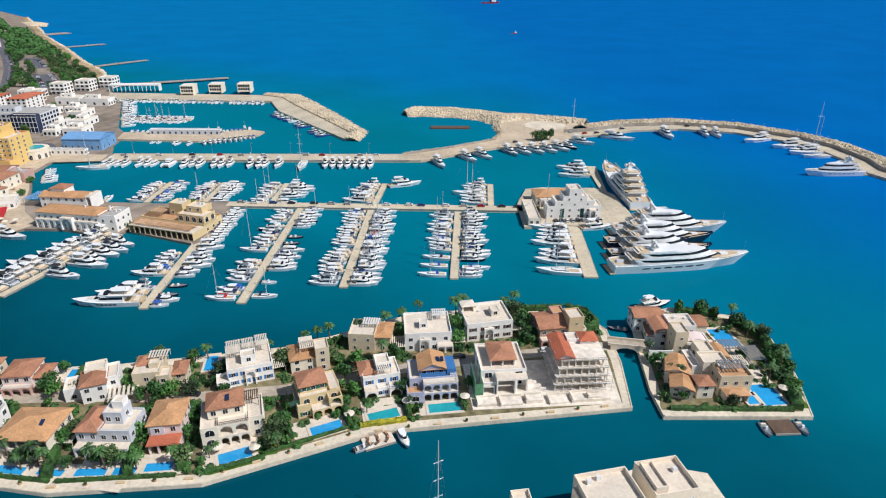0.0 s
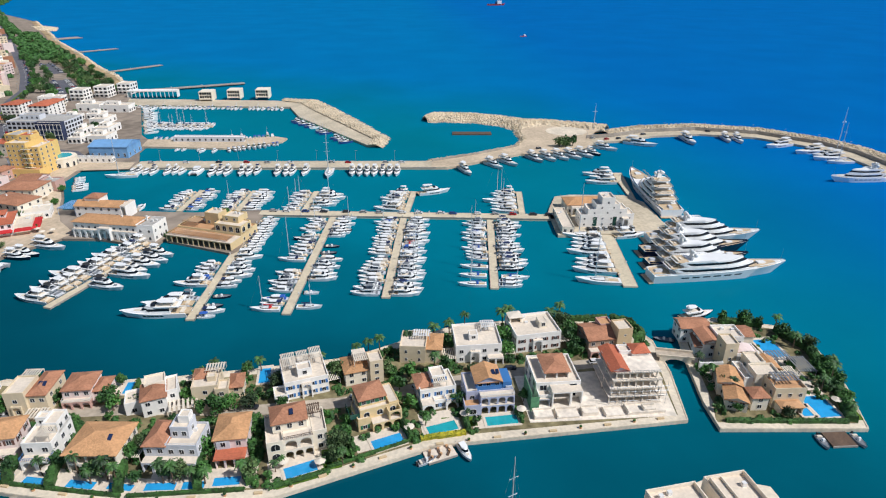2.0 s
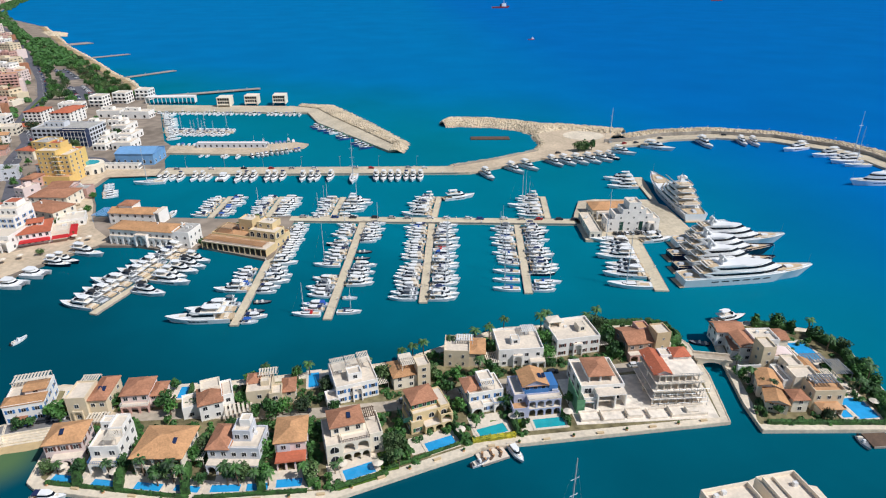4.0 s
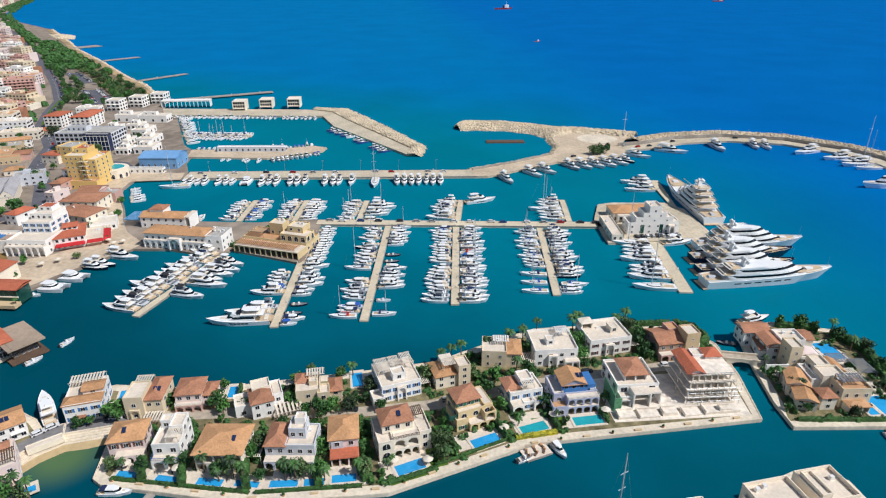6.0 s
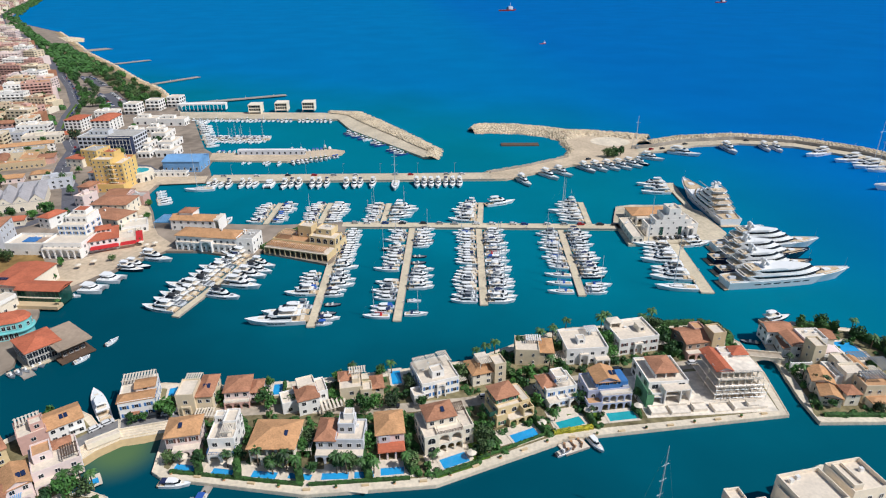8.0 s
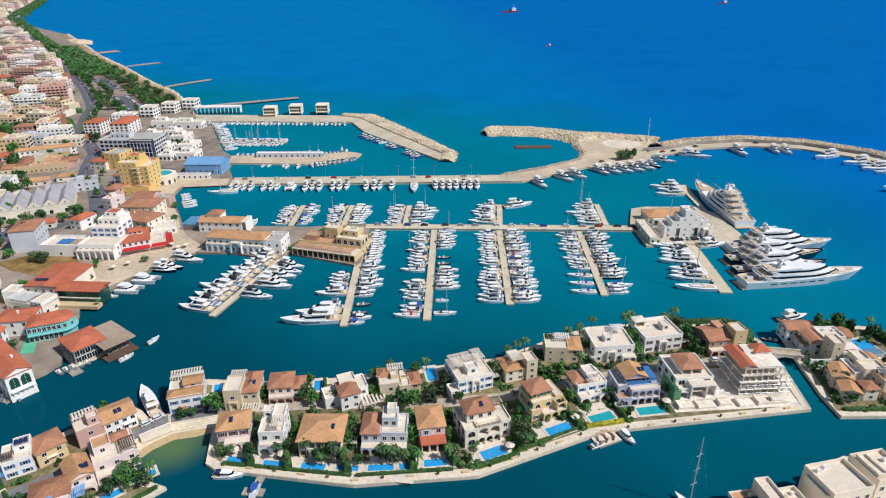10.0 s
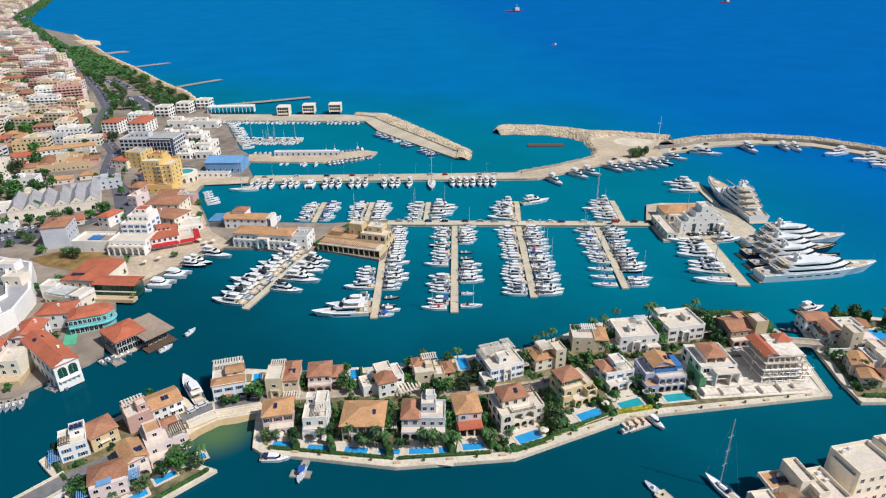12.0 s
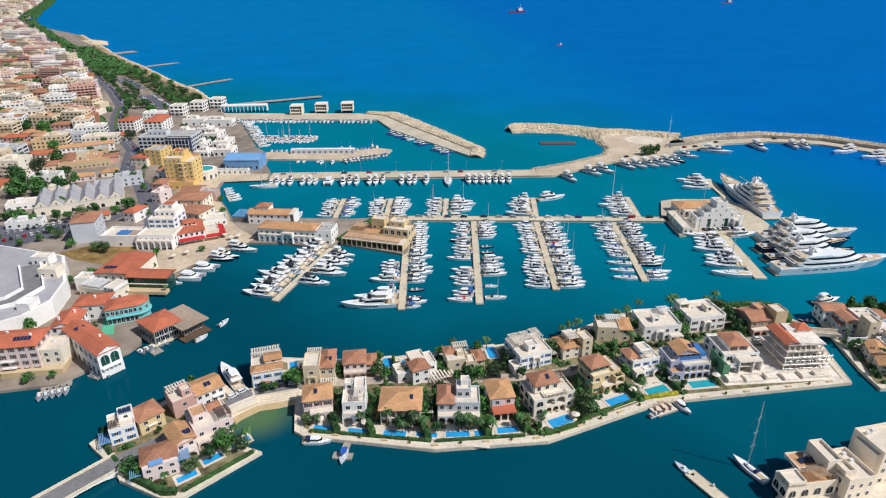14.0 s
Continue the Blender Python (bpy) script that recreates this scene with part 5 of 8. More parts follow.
def motor_yacht(m, L, label, fly=True, hull_m=GEL, group="moored motor yachts", cat="motor yacht", top=None, pad=None, sole=None):
    B, H = L * 0.28 if L < 18 else L * 0.24, 0.062 * L + 0.45
    root = thing("motor_yacht" if L > 10 else "motor_boat", m, label, cat, group)
    z = H + 0.05
    ch = 0.07 * L + 0.75
    fit = MB().prism([(L * 0.55, -B * 0.36), (L * 0.72, -B * 0.3), (L * 0.9, -B * 0.1), (L * 0.9, B * 0.1), (L * 0.72, B * 0.3), (L * 0.55, B * 0.36)], H * 1.05, H * 1.35, shrink=0.86)
    fit.prism([(L * 0.66, -B * 0.16), (L * 0.78, -B * 0.12), (L * 0.78, B * 0.12), (L * 0.66, B * 0.16)], H * 1.34, H * 1.34 + 0.12, 1)
    fit.box(-L * 0.05, L * 0.23, -B * 0.38, B * 0.38, H - 0.5, H - 0.02, 2).box(L * 0.03, L * 0.09, -B * 0.34, B * 0.34, H - 0.03, H + 0.45, 1)
    hull_parts(root, L, B, H, hull_m, [GEL, pad or CANVAS, sole or TEAK], fine=2.8, more=fit)
    if L > 14:
        part("hull_window", hull_strip(L, B, H, 0.34, 0.66, 0.5, 0.74, 2.8), DARKGL, root, "long dark hull windows")
    cabin(root, "cabin", L * 0.22, L * 0.72, B * 0.42, z, z + ch, L * 0.13, 0.3)
    if fly:
        fb = MB().prism(cabin_outline(L * 0.08, L * 0.58, B * 0.41), z + ch, z + ch + 0.35, shrink=1.02)
        fb.prism(cabin_outline(L * 0.13, L * 0.5, B * 0.3), z + ch + 0.3, z + ch + 0.4, 1)
        fb.prism(cabin_outline(L * 0.44, L * 0.52, B * 0.3), z + ch + 0.35, z + ch + 0.85, 2, shrink=0.85)
        part("flybridge", fb, [GEL, pad or CANVAS, DARKGL], root)
        arch = MB()
        for s in (-1, 1):
            arch.tube((L * 0.2, s * B * 0.34, z + ch), (L * 0.17, s * B * 0.28, z + ch + 1.9), 0.14, 0.1, 5)
        arch.box(L * 0.14, L * 0.22, -B * 0.3, B * 0.3, z + ch + 1.85, z + ch + 2.0)
        arch.ball((L * 0.18, 0, z + ch + 2.35), 0.35, 0.35, 0.25, 6, 4)
        arch.prism(cabin_outline(L * 0.16, L * 0.42, B * 0.32), z + ch + 2.0, z + ch + 2.12, 1)
        part("hardtop", arch, [GEL, top or GEL], root)
    elif top is not None:
        part("canopy", MB().prism(cabin_outline(L * 0.06, L * 0.34, B * 0.4), z + ch * 0.75, z + ch * 0.95, shrink=0.9), top, root)
    return root


def sail_yacht(m, L, label, cover=NAVY, hull_m=GEL, mast=None):
    B, H = L * 0.28, 0.06 * L + 0.45
    root = thing("sailing_yacht", m, label, "sailing yacht", "moored sailing yachts")
    hull_parts(root, L, B, H, hull_m, GEL, fine=1.9)
    cabin(root, "coachroof", L * 0.3, L * 0.68, B * 0.28, H, H + 0.6, 0.9, 0.2, GEL, True, 0.3, 0.75)
    part("cockpit", MB().box(L * 0.06, L * 0.28, -B * 0.24, B * 0.24, H - 0.1, H + 0.02), TEAK, root)
    mh = mast or L * 1.3
    rig = MB().tube((L * 0.56, 0, H), (L * 0.56, 0, mh), 0.16 if L < 18 else 0.24, 0.09, 6)
    mst = part("mast", rig, MASTM, root, "tall pale alloy mast")
    for t in (0.36, 0.56, 0.76):
        part("spreader", MB().tube((L * 0.56, -L * 0.1, mh * t), (L * 0.56, L * 0.1, mh * t), 0.07, sides=4), MASTM, mst)
    part("boom", MB().tube((L * 0.55, 0, H + 1.4), (L * 0.18, 0, H + 1.4), 0.09, sides=5), MASTM, root)
    part("sail_cover", MB().tube((L * 0.53, 0, H + 1.6), (L * 0.2, 0, H + 1.55), 0.2, 0.13, 6), cover, root)
    stays = MB()
    for a in ((L * 0.98, 0, H * 1.4), (0.1, 0, H), (L * 0.54, B * 0.45, H), (L * 0.54, -B * 0.45, H)):
        stays.tube(a, (L * 0.56, 0, mh * 0.98), 0.011, sides=3)
    part("rigging", stays, METAL, root)
    part("sprayhood", MB().prism([(L * 0.27, -B * 0.3), (L * 0.36, -B * 0.3), (L * 0.36, B * 0.3), (L * 0.27, B * 0.3)], H + 0.3, H + 0.95, shrink=0.7), cover, root)
    return root


def open_boat(m, L, label, hull_m=GEL, canvas=None, inside=GELGREY):
    B, H = L * 0.36, 0.75
    root = thing("open_boat", m, label, "boat", "moored small boats")
    hull_parts(root, L, B, H, hull_m, inside, n=8)
    part("console", MB().prism([(L * 0.4, -0.5), (L * 0.52, -0.4), (L * 0.52, 0.4), (L * 0.4, 0.5)], H - 0.1, H + 0.9, shrink=0.8), GEL, root)
    part("outboard_motor", MB().box(-0.5, 0.02, -0.25, 0.25, 0.0, 1.3), RUBBER, root)
    part("bench", MB().box(L * 0.1, L * 0.2, -B * 0.36, B * 0.36, H - 0.1, H + 0.35), CANVAS, root)
    if canvas is not None:
        top = MB().prism(cabin_outline(L * 0.15, L * 0.6, B * 0.42), H + 1.5, H + 1.62, shrink=0.95)
        for s in (-1, 1):
            top.tube((L * 0.3, s * B * 0.4, H), (L * 0.2, s * B * 0.36, H + 1.5), 0.04, sides=4, mi=1).tube((L * 0.35, s * B * 0.4, H), (L * 0.5, s * B * 0.36, H + 1.5), 0.04, sides=4, mi=1)
        part("bimini", top, [canvas, METAL], root)
    return root


def catamaran(m, L, label):
    root = thing("catamaran", m, label, "catamaran", "moored catamarans")
    for s in (-1, 1):
        side = part("float", MB().box(0.2, L * 0.3, s * L * 0.2 - 0.3, s * L * 0.2 + 0.3, 0.2, 0.9), GEL, root)
        hull_parts(side, L, L * 0.15, 1.5, GEL, GEL, n=8)
        for c in side.children:
            c.location.y = s * L * 0.2
    part("bridge_deck", MB().box(L * 0.05, L * 0.72, -L * 0.22, L * 0.22, 1.0, 1.75), GEL, root)
    cabin(root, "saloon", L * 0.2, L * 0.66, L * 0.19, 1.75, 3.1, 1.4, 0.2)
    part("hardtop", MB().prism(cabin_outline(L * 0.08, L * 0.5, L * 0.17), 3.5, 3.65), GEL, root)
    part("trampoline", MB().box(L * 0.72, L * 0.92, -L * 0.14, L * 0.14, 1.2, 1.25), GREYCAN, root)
    return root


def sleek(x0, x1, b, front=0.5, aft=0.1, n=9):
    """The plan of a deck: rounded aft corners and a long curved front."""
    side = []
    for i in range(n + 1):
        s = (i / n) ** 0.8
        if s < aft:
            h = b * (0.72 + 0.28 * math.sin(s / aft * math.pi / 2))
        elif s > 1 - front:
            h = b * max(0.06, 1 - ((s - 1 + front) / front) ** 2.3)
        else:
            h = b
        side.append((x0 + (x1 - x0) * s, h))
    return [(x, -h) for x, h in side] + [(x, h) for x, h in reversed(side)]


def loft(mb, r0, z0, r1, z1, mi=0, cap=True):
    k, c = len(mb.v), len(r0)
    mb.v += [(*p, z0) for p in r0] + [(*p, z1) for p in r1]
    mb.f += [(k + i, k + (i + 1) % c, k + c + (i + 1) % c, k + c + i) for i in range(c)]
    mb.m += [mi] * c
    if cap:
        mb.f.append(tuple(k + c + i for i in range(c)))
        mb.m.append(mi)
    return mb


def superyacht(m, L, label, tiers=3, hull_m=GEL, bow=0.6, wide=0.17, step=0.045):
    """Hull with glazed strips and a foredeck, then tiers of white bulwark, dark glazing and overhanging roof, with open decks aft."""
    B, H = L * wide, 0.05 * L + 0.8
    root = thing("superyacht", m, label, "superyacht", "moored superyachts")
    fit = MB().prism(sleek(L * 0.7, L * 0.955, B * 0.34, 0.8), H * 1.16, H * 1.36, 2)
    fit.prism(sleek(L * 0.005, L * 0.13, B * 0.42, 0.1), H - 0.2, H + 0.03, 2)
    hull_parts(root, L, B, H, hull_m, GEL, fine=3.2, n=16, more=fit)
    for i in range(6):
        for sd in (1, -1):
            part("hull_window", hull_strip(L, B, H, 0.2 + 0.08 * i, 0.268 + 0.08 * i, 0.55, 0.68, 3.2, n=1, sides=(sd,)), DARKGL, root, "dark hull window")
    rim = MB()
    for a, c in zip(sleek(0.3, L * 0.985, B * 0.485, 0.58)[:10], sleek(0.3, L * 0.985, B * 0.485, 0.58)[1:10]):
        z0, z1 = (H * (1 + 0.45 * (p[0] / L) ** 2) for p in (a, c))
        for sd in (1, -1):
            rim.face([(a[0], sd * a[1], z0 - 0.1), (c[0], sd * c[1], z1 - 0.1), (c[0], sd * c[1], z1 + 0.7), (a[0], sd * a[1], z0 + 0.7)])
    part("bulwark", rim, hull_m, root)
    z, th = H, 2.35
    for k in range(tiers):
        x0, x1, b = L * (0.1 + step * k), L * (bow + 0.2 - 0.085 * k), B * (0.46 - 0.045 * k)
        base = loft(MB(), sleek(x0 + L * 0.06, x1, b), z, sleek(x0 + L * 0.06, x1 - L * 0.012, b), z + 1.0)
        house = part("deckhouse", base, GEL, root)
        part("window_band", loft(MB(), sleek(x0 + L * 0.065, x1 - L * 0.014, b * 0.97), z + 1.0, sleek(x0 + L * 0.066, x1 - L * 0.045, b * 0.95), z + 2.05, cap=False), DARKGL, house, "raked dark glazing")
        part("fascia", loft(MB(), sleek(x0 + L * 0.066, x1 - L * 0.045, b * 0.965), z + 2.05, sleek(x0 + L * 0.07, x1 - L * 0.055, b * 0.965), z + th, cap=False), GEL, house)
        top = MB().prism(sleek(x0 + L * 0.005, x1 - L * 0.05, b), z + th, z + th + 0.26, bottom=True)
        for sd in (1, -1):
            top.face([(x0 + L * 0.02, sd * b * 1.01, z + th + 0.3), (x0 + L * 0.3, sd * b * 1.01, z + th + 0.3), (x0 + L * 0.26, sd * b, z + th + 1.15), (x0 + L * 0.06, sd * b, z + th + 0.95)])
            top.face([(x0 + L * 0.1, sd * b * 0.99, z + 0.5), (x0 + L * 0.13, sd * b * 0.99, z + 0.5), (x0 + L * 0.07, sd * b * 0.99, z + th + 0.1), (x0 + L * 0.02, sd * b * 0.99, z + th + 0.1)])
        deck = part("upper_deck", top, GEL, root)
        part("deck_planking", MB().prism(sleek(x0 + L * 0.012, x0 + L * (0.06 + step), b * 0.86, 0.1), z + th + 0.2, z + th + 0.37), TEAK, deck)
        part("sofa", MB().box(x0 + L * 0.02, x0 + L * 0.035, -b * 0.6, b * 0.6, z + th + 0.36, z + th + 0.9).box(x0 + L * 0.05, x0 + L * 0.066, -b * 0.3, b * 0.3, z + th + 0.36, z + th + 0.8), CANVAS, deck)
        z += th + 0.32
    mx = L * (0.24 + step * tiers * 0.6)
    mast = part("radar_mast", MB().prism([(mx - 1.6, -1.5), (mx + 1.8, -0.9), (mx + 1.8, 0.9), (mx - 1.6, 1.5)], z, z + 2.8, shrink=0.5).box(mx - 0.5, mx + 0.5, -2.6, 2.6, z + 1.5, z + 1.75), GEL, root)
    for sd in (-1, 1):
        part("radome", MB().ball((mx, sd * 2.2, z + 2.5), 0.95, 0.95, 0.95, 10, 7), GEL, mast, smooth=True)
        part("radome", MB().ball((mx - 0.6, sd * 0.9, z + 3.5), 0.75, 0.75, 0.75, 10, 7), GEL, mast, smooth=True)
    part("antenna", MB().tube((mx, 0, z + 2.6), (mx, 0, z + 6.5), 0.08, 0.03, 4), METAL, mast)
    part("jackstaff", MB().tube((L * 0.955, 0, H * 1.38), (L * 0.96, 0, H * 1.4 + 6), 0.08, 0.04, 4), METAL, root)
    part("foredeck_hatch", MB().prism(cabin_outline(L * 0.78, L * 0.84, B * 0.12), H * 1.32, H * 1.42 + 0.3), GEL, root)
    part("tender", MB().prism(cabin_outline(L * 0.025, L * 0.09, 1.1), H + 0.03, H + 0.9, shrink=0.8), GELGREY, root, "small grey tender on deck")
    part("swim_platform", MB().box(-2.0, 0.1, -B * 0.42, B * 0.42, 0.3, 0.6), TEAK, root)
    return root


def fishing_boat(m, L, label, hull_m):
    root = thing("fishing_boat", m, label, "fishing boat", "moored fishing boats")
    hull_parts(root, L, L * 0.32, 1.5, hull_m, GREYCON, n=9)
    cabin(root, "wheelhouse", L * 0.45, L * 0.68, L * 0.1, 1.4, 3.9, 0.4, 0.1, GEL, True, 0.5, 0.85)
    part("mast", MB().tube((L * 0.42, 0, 1.4), (L * 0.4, 0, 8.5), 0.1, 0.05, 5).tube((L * 0.42, 0, 3), (L * 0.1, 0, 6.2), 0.06, sides=4), MASTM, root)
    part("net_drum", MB().tube((L * 0.14, -L * 0.09, 2.0), (L * 0.14, L * 0.09, 2.0), 0.6, sides=8), GREENP, root, "green heap of nets on a drum")
    return root


KINDS = {
    "s": lambda m: open_boat(m, 6.5, "small white open boat with outboard motor"),
    "sb": lambda m: open_boat(m, 7, "small open boat under a blue bimini", canvas=BLUECAN),
    "sn": lambda m: open_boat(m, 7.5, "small dark-hulled open boat", NAVYHULL, None, GREYCAN),
    "rib": lambda m: open_boat(m, 6, "pale grey inflatable boat with outboard motor", GELGREY, None, GREYCAN),
    "m9": lambda m: motor_yacht(m, 9, "white motor boat with low cabin", False, cat="motor boat", group="moored motor boats"),
    "m9b": lambda m: motor_yacht(m, 9.5, "white motor boat with navy canopy", False, cat="motor boat", group="moored motor boats", top=NAVY),
    "m11": lambda m: motor_yacht(m, 11, "white motor yacht with cream canopy", False, top=CANVAS),
    "m12": lambda m: motor_yacht(m, 12.5, "white flybridge motor yacht"),
    "m13": lambda m: motor_yacht(m, 13, "white flybridge yacht with navy hardtop", top=NAVY),
    "m15": lambda m: motor_yacht(m, 15, "white flybridge motor yacht with teak decks"),
    "m17": lambda m: motor_yacht(m, 17, "large white flybridge motor yacht"),
    "m20": lambda m: motor_yacht(m, 20, "large white motor yacht with teak decks"),
    "m26": lambda m: motor_yacht(m, 26, "very large white flybridge motor yacht"),
    "n15": lambda m: motor_yacht(m, 15, "dark navy-hulled motor yacht", hull_m=NAVYHULL),
    "n20": lambda m: motor_yacht(m, 20, "grey-hulled flybridge motor yacht", hull_m=GELGREY),
    "y10": lambda m: sail_yacht(m, 10.5, "white sailing yacht with navy sail cover"),
    "y12": lambda m: sail_yacht(m, 12.5, "white sailing yacht with blue sail cover", BLUECAN),
    "y14": lambda m: sail_yacht(m, 14.5, "white sailing yacht with cream sail cover", CANVAS),
    "yr": lambda m: sail_yacht(m, 12, "white sailing yacht with red sail cover", RED),
    "y20": lambda m: sail_yacht(m, 20, "large white sailing yacht with tall mast", CANVAS, GEL, 29),
    "m9d": lambda m: motor_yacht(m, 9, "white motor boat with dark covered cockpit", False, cat="motor boat", group="moored motor boats", pad=NAVY, sole=GREYCAN, top=GREYCAN),
    "m10k": lambda m: motor_yacht(m, 10, "white sports boat with black upholstery", False, cat="motor boat", group="moored motor boats", pad=RUBBER, sole=GELGREY),
    "m11u": lambda m: motor_yacht(m, 10.5, "white cabin cruiser under a blue canopy", False, top=BLUECAN, pad=BLUECAN, sole=GELGREY),
    "m12d": lambda m: motor_yacht(m, 12, "white flybridge cruiser with grey upholstery and hardtop", pad=GREYCAN, sole=GELGREY, top=GREYCAN),
    "m12n": lambda m: motor_yacht(m, 11.5, "navy-hulled cruiser with pale decks", hull_m=NAVYHULL, pad=CANVAS, sole=GELGREY),
    "m17d": lambda m: motor_yacht(m, 16.5, "white motor yacht with dark hardtop and grey decks", pad=GREYCAN, sole=GELGREY, top=RUBBER),
    "fb": lambda m: fishing_boat(m, 12, "blue wooden fishing boat with white wheelhouse", BLUEHULL),
    "fw": lambda m: fishing_boat(m, 9, "white wooden fishing boat with small wheelhouse", GEL),
    "y13": lambda m: sail_yacht(m, 13, "white sailing yacht with a very tall mast", NAVY, GEL, 23),
    "c13": lambda m: catamaran(m, 13, "white cruising catamaran moored at the quay"),
}
PROTO = {}


def moor(kind, x, y, heading, z=0.0):
    """A boat of that kind with the middle of its stern at (x, y) and its bow towards heading."""
    m = pose(x, y, z, 0, 0, heading)
    if kind in PROTO:
        return copy_thing(PROTO[kind], m)
    PROTO[kind] = KINDS[kind](m)
    return PROTO[kind]


BEAM = {"s": 2.6, "sb": 2.8, "sn": 2.9, "rib": 2.4, "m9": 2.8, "m9b": 2.9, "m11": 3.2, "m12": 3.6, "m13": 3.7, "m15": 4.2, "m17": 4.7, "m20": 4.9, "m26": 6.3, "n15": 4.2, "n20": 4.9,
        "y10": 3.1, "y12": 3.6, "y14": 4.2, "yr": 3.5, "y20": 5.6, "c13": 7.0, "m9d": 2.8, "m10k": 3.0, "m11u": 3.1, "m12d": 3.5, "m12n": 3.4, "m17d": 4.6, "fb": 4.2, "fw": 3.2, "y13": 3.8}
brng = random.Random(11)


def berth(a, b, side, kinds, start=2.0, gap=0.5, width=3.6, fill=1.0, stop=1.0, skew=0):
    """Boats side by side along the pier from a to b, bows out; side: 1 to the left of a-b, -1 to the right."""
    a, b = Vector(a), Vector(b)
    ln = (b - a).length
    d = (b - a) / ln
    out = Vector((-d.y, d.x)) * side
    head = math.degrees(math.atan2(out.y, out.x))
    s, i = start, 0
    while True:
        k = kinds[i % len(kinds)] if isinstance(kinds, list) else brng.choice(kinds.split())
        i += 1
        bm = BEAM.get(k, 3.2)
        if s + bm > ln * stop:
            return
        if k != "-" and brng.random() < fill:
            p = a + d * (s + bm / 2) + out * (width / 2 + 0.6 + brng.uniform(-0.3, 1.2))
            moor(k, p.x, p.y, head + skew + brng.uniform(-4, 4))
        s += bm + gap * brng.uniform(0.5, 1.8)


F = {k: (Vector(b), Vector(a)) for k, (a, b) in FINGERS.items()}
berth(*F["a"], 1, ["m17", "m17d", "m17", "m15", "m20", "m17d", "m17", "m15", "m17", "m12d", "m15", "m13"], 2, 0.4)
berth(*F["a"], -1, ["-", "-", "-", "m17d", "-", "m20", "m15", "m17", "m17d", "m15"], 4, 1.2)
berth(*F["b"], 1, ["m26", "m20", "m12d", "-", "-", "m15", "m11u", "m9", "m9d", "m10k", "m9", "m12", "-"], 2, 0.9, stop=0.5)
berth(*F["b"], -1, ["sb", "m9b", "sn", "-", "sn", "-", "m9d", "m9b", "m12", "m12d", "m10k", "m9", "m12", "m12d"], 1, 1.2, stop=0.55)
berth(*F["b"], -1, "m9 m9 m9d m10k m9b", 60, 0.25)
berth(*F["c"], 1, ["yr", "m9b", "m11u", "-", "m10k", "m9d", "m12d", "m9", "m11", "s", "-", "-", "y13", "m9", "m10k", "m11", "m9b", "m9d", "m12n", "m9", "-", "m11", "m10k", "m9d", "m9", "y10", "m11u", "m9"], 2, 0.6)
berth(*F["c"], -1, ["y10", "-", "-", "s", "-", "-", "m12", "m11", "m10k", "m12d", "m9d", "m11", "-", "sn", "-", "sn", "-", "-", "m9d", "m10k", "m12n", "m9b", "m11", "m9"], 4, 0.7)
berth(*F["d"], 1, "m12 m11 m9 m12d y12 m10k m9b y10 m11u m9d m11", 1.5, 0.35, fill=0.97)
berth(*F["d"], -1, ["m12", "m13", "y12", "m12", "y13", "m12d", "m11", "y13", "m12", "m10k", "y13", "m11u", "yr", "m12", "y12", "m13", "m12n", "m11", "m12d", "m9", "m11"], 1.5, 0.5)
berth(*F["e"], 1, ["y12", "-", "y12", "-", "y13", "-", "y10", "m10k", "m11", "y12", "m9d", "m9", "m12", "m10k", "y12", "m11", "m9", "m12d", "y10", "m9d"], 1.5, 0.55)
berth(*F["e"], -1, "m12 m12d m11 m12 y12 m10k m13 m9 m12n m11u", 1.5, 0.45, fill=0.95)
berth((86.4, 224), (96, 281), 1, ["y20", "-", "m20", "m17d", "m17", "-", "m20", "m17", "m17d", "m15"], 1, 0.5, 6.2)
N = NORTH
berth(*N["a"], 1, "m9 m11 s m9b m9", 2, 0.4), berth(*N["a"], -1, "m9 m11 m9b sb", 2, 0.4)
berth(*N["b"], 1, "m9 m9b m11 y10 m9", 2, 0.3), berth(*N["b"], -1, "m11 m9 m12 m9b", 2, 0.4)
berth(*N["c"], 1, "m11 m12 y10 m9", 2, 0.4), berth(*N["c"], -1, ["m11", "-", "m15", "y14", "m17", "m15", "y12"], 2, 0.8)
berth(*N["d"], 1, "m12 m15 m13 m17 m11", 2, 0.4), berth(*N["d"], -1, ["-", "-", "-", "-", "-", "-", "-", "m17"], 3, 0.8)
berth(*N["e"], 1, ["m15", "y14", "m15", "y20", "m13", "y14", "m12"], 2, 0.6)
berth((129, 325), (138, 378), 1, ["-", "-", "-", "-", "-", "-", "m20", "-", "m17", "m20", "n15"], 6, 1.0, 5)
# along the mole, sterns to the quay
mole = ((-184, 418.6), (20, 399.2))
berth(*mole, -1, ["m11", "m12", "m11", "m13", "-", "m12", "m12", "m11", "-", "c13", "-", "m15", "m13", "m15", "-", "m15", "m15", "m13", "-", "-", "m15", "m15", "m13", "-", "m15", "-", "-", "y20", "-", "-",
                 "m15", "m15", "m15", "m15", "m13", "m15", "m15", "-", "-", "-", "-", "-", "-", "-", "-", "-"], 1, 0.9, 0.4)
moor("m20", 36, 401, -75), moor("m20", 55, 411, -62), moor("m20", 66, 416, -60)
for i, k in enumerate(["n20", "m20", "m20", "m20", "m20", "n15"]):
    moor(k, 88 + i * 9.2, 424 + i * 1.0 + (2 if i > 3 else 0), -68 + i * 2)
moor("m20", 144, 443, -42), moor("m26", 172, 453, -35)
moor("m26", 225, 464.5, -92), moor("m20", 258, 462, -100), moor("m20", 266, 459, -98)
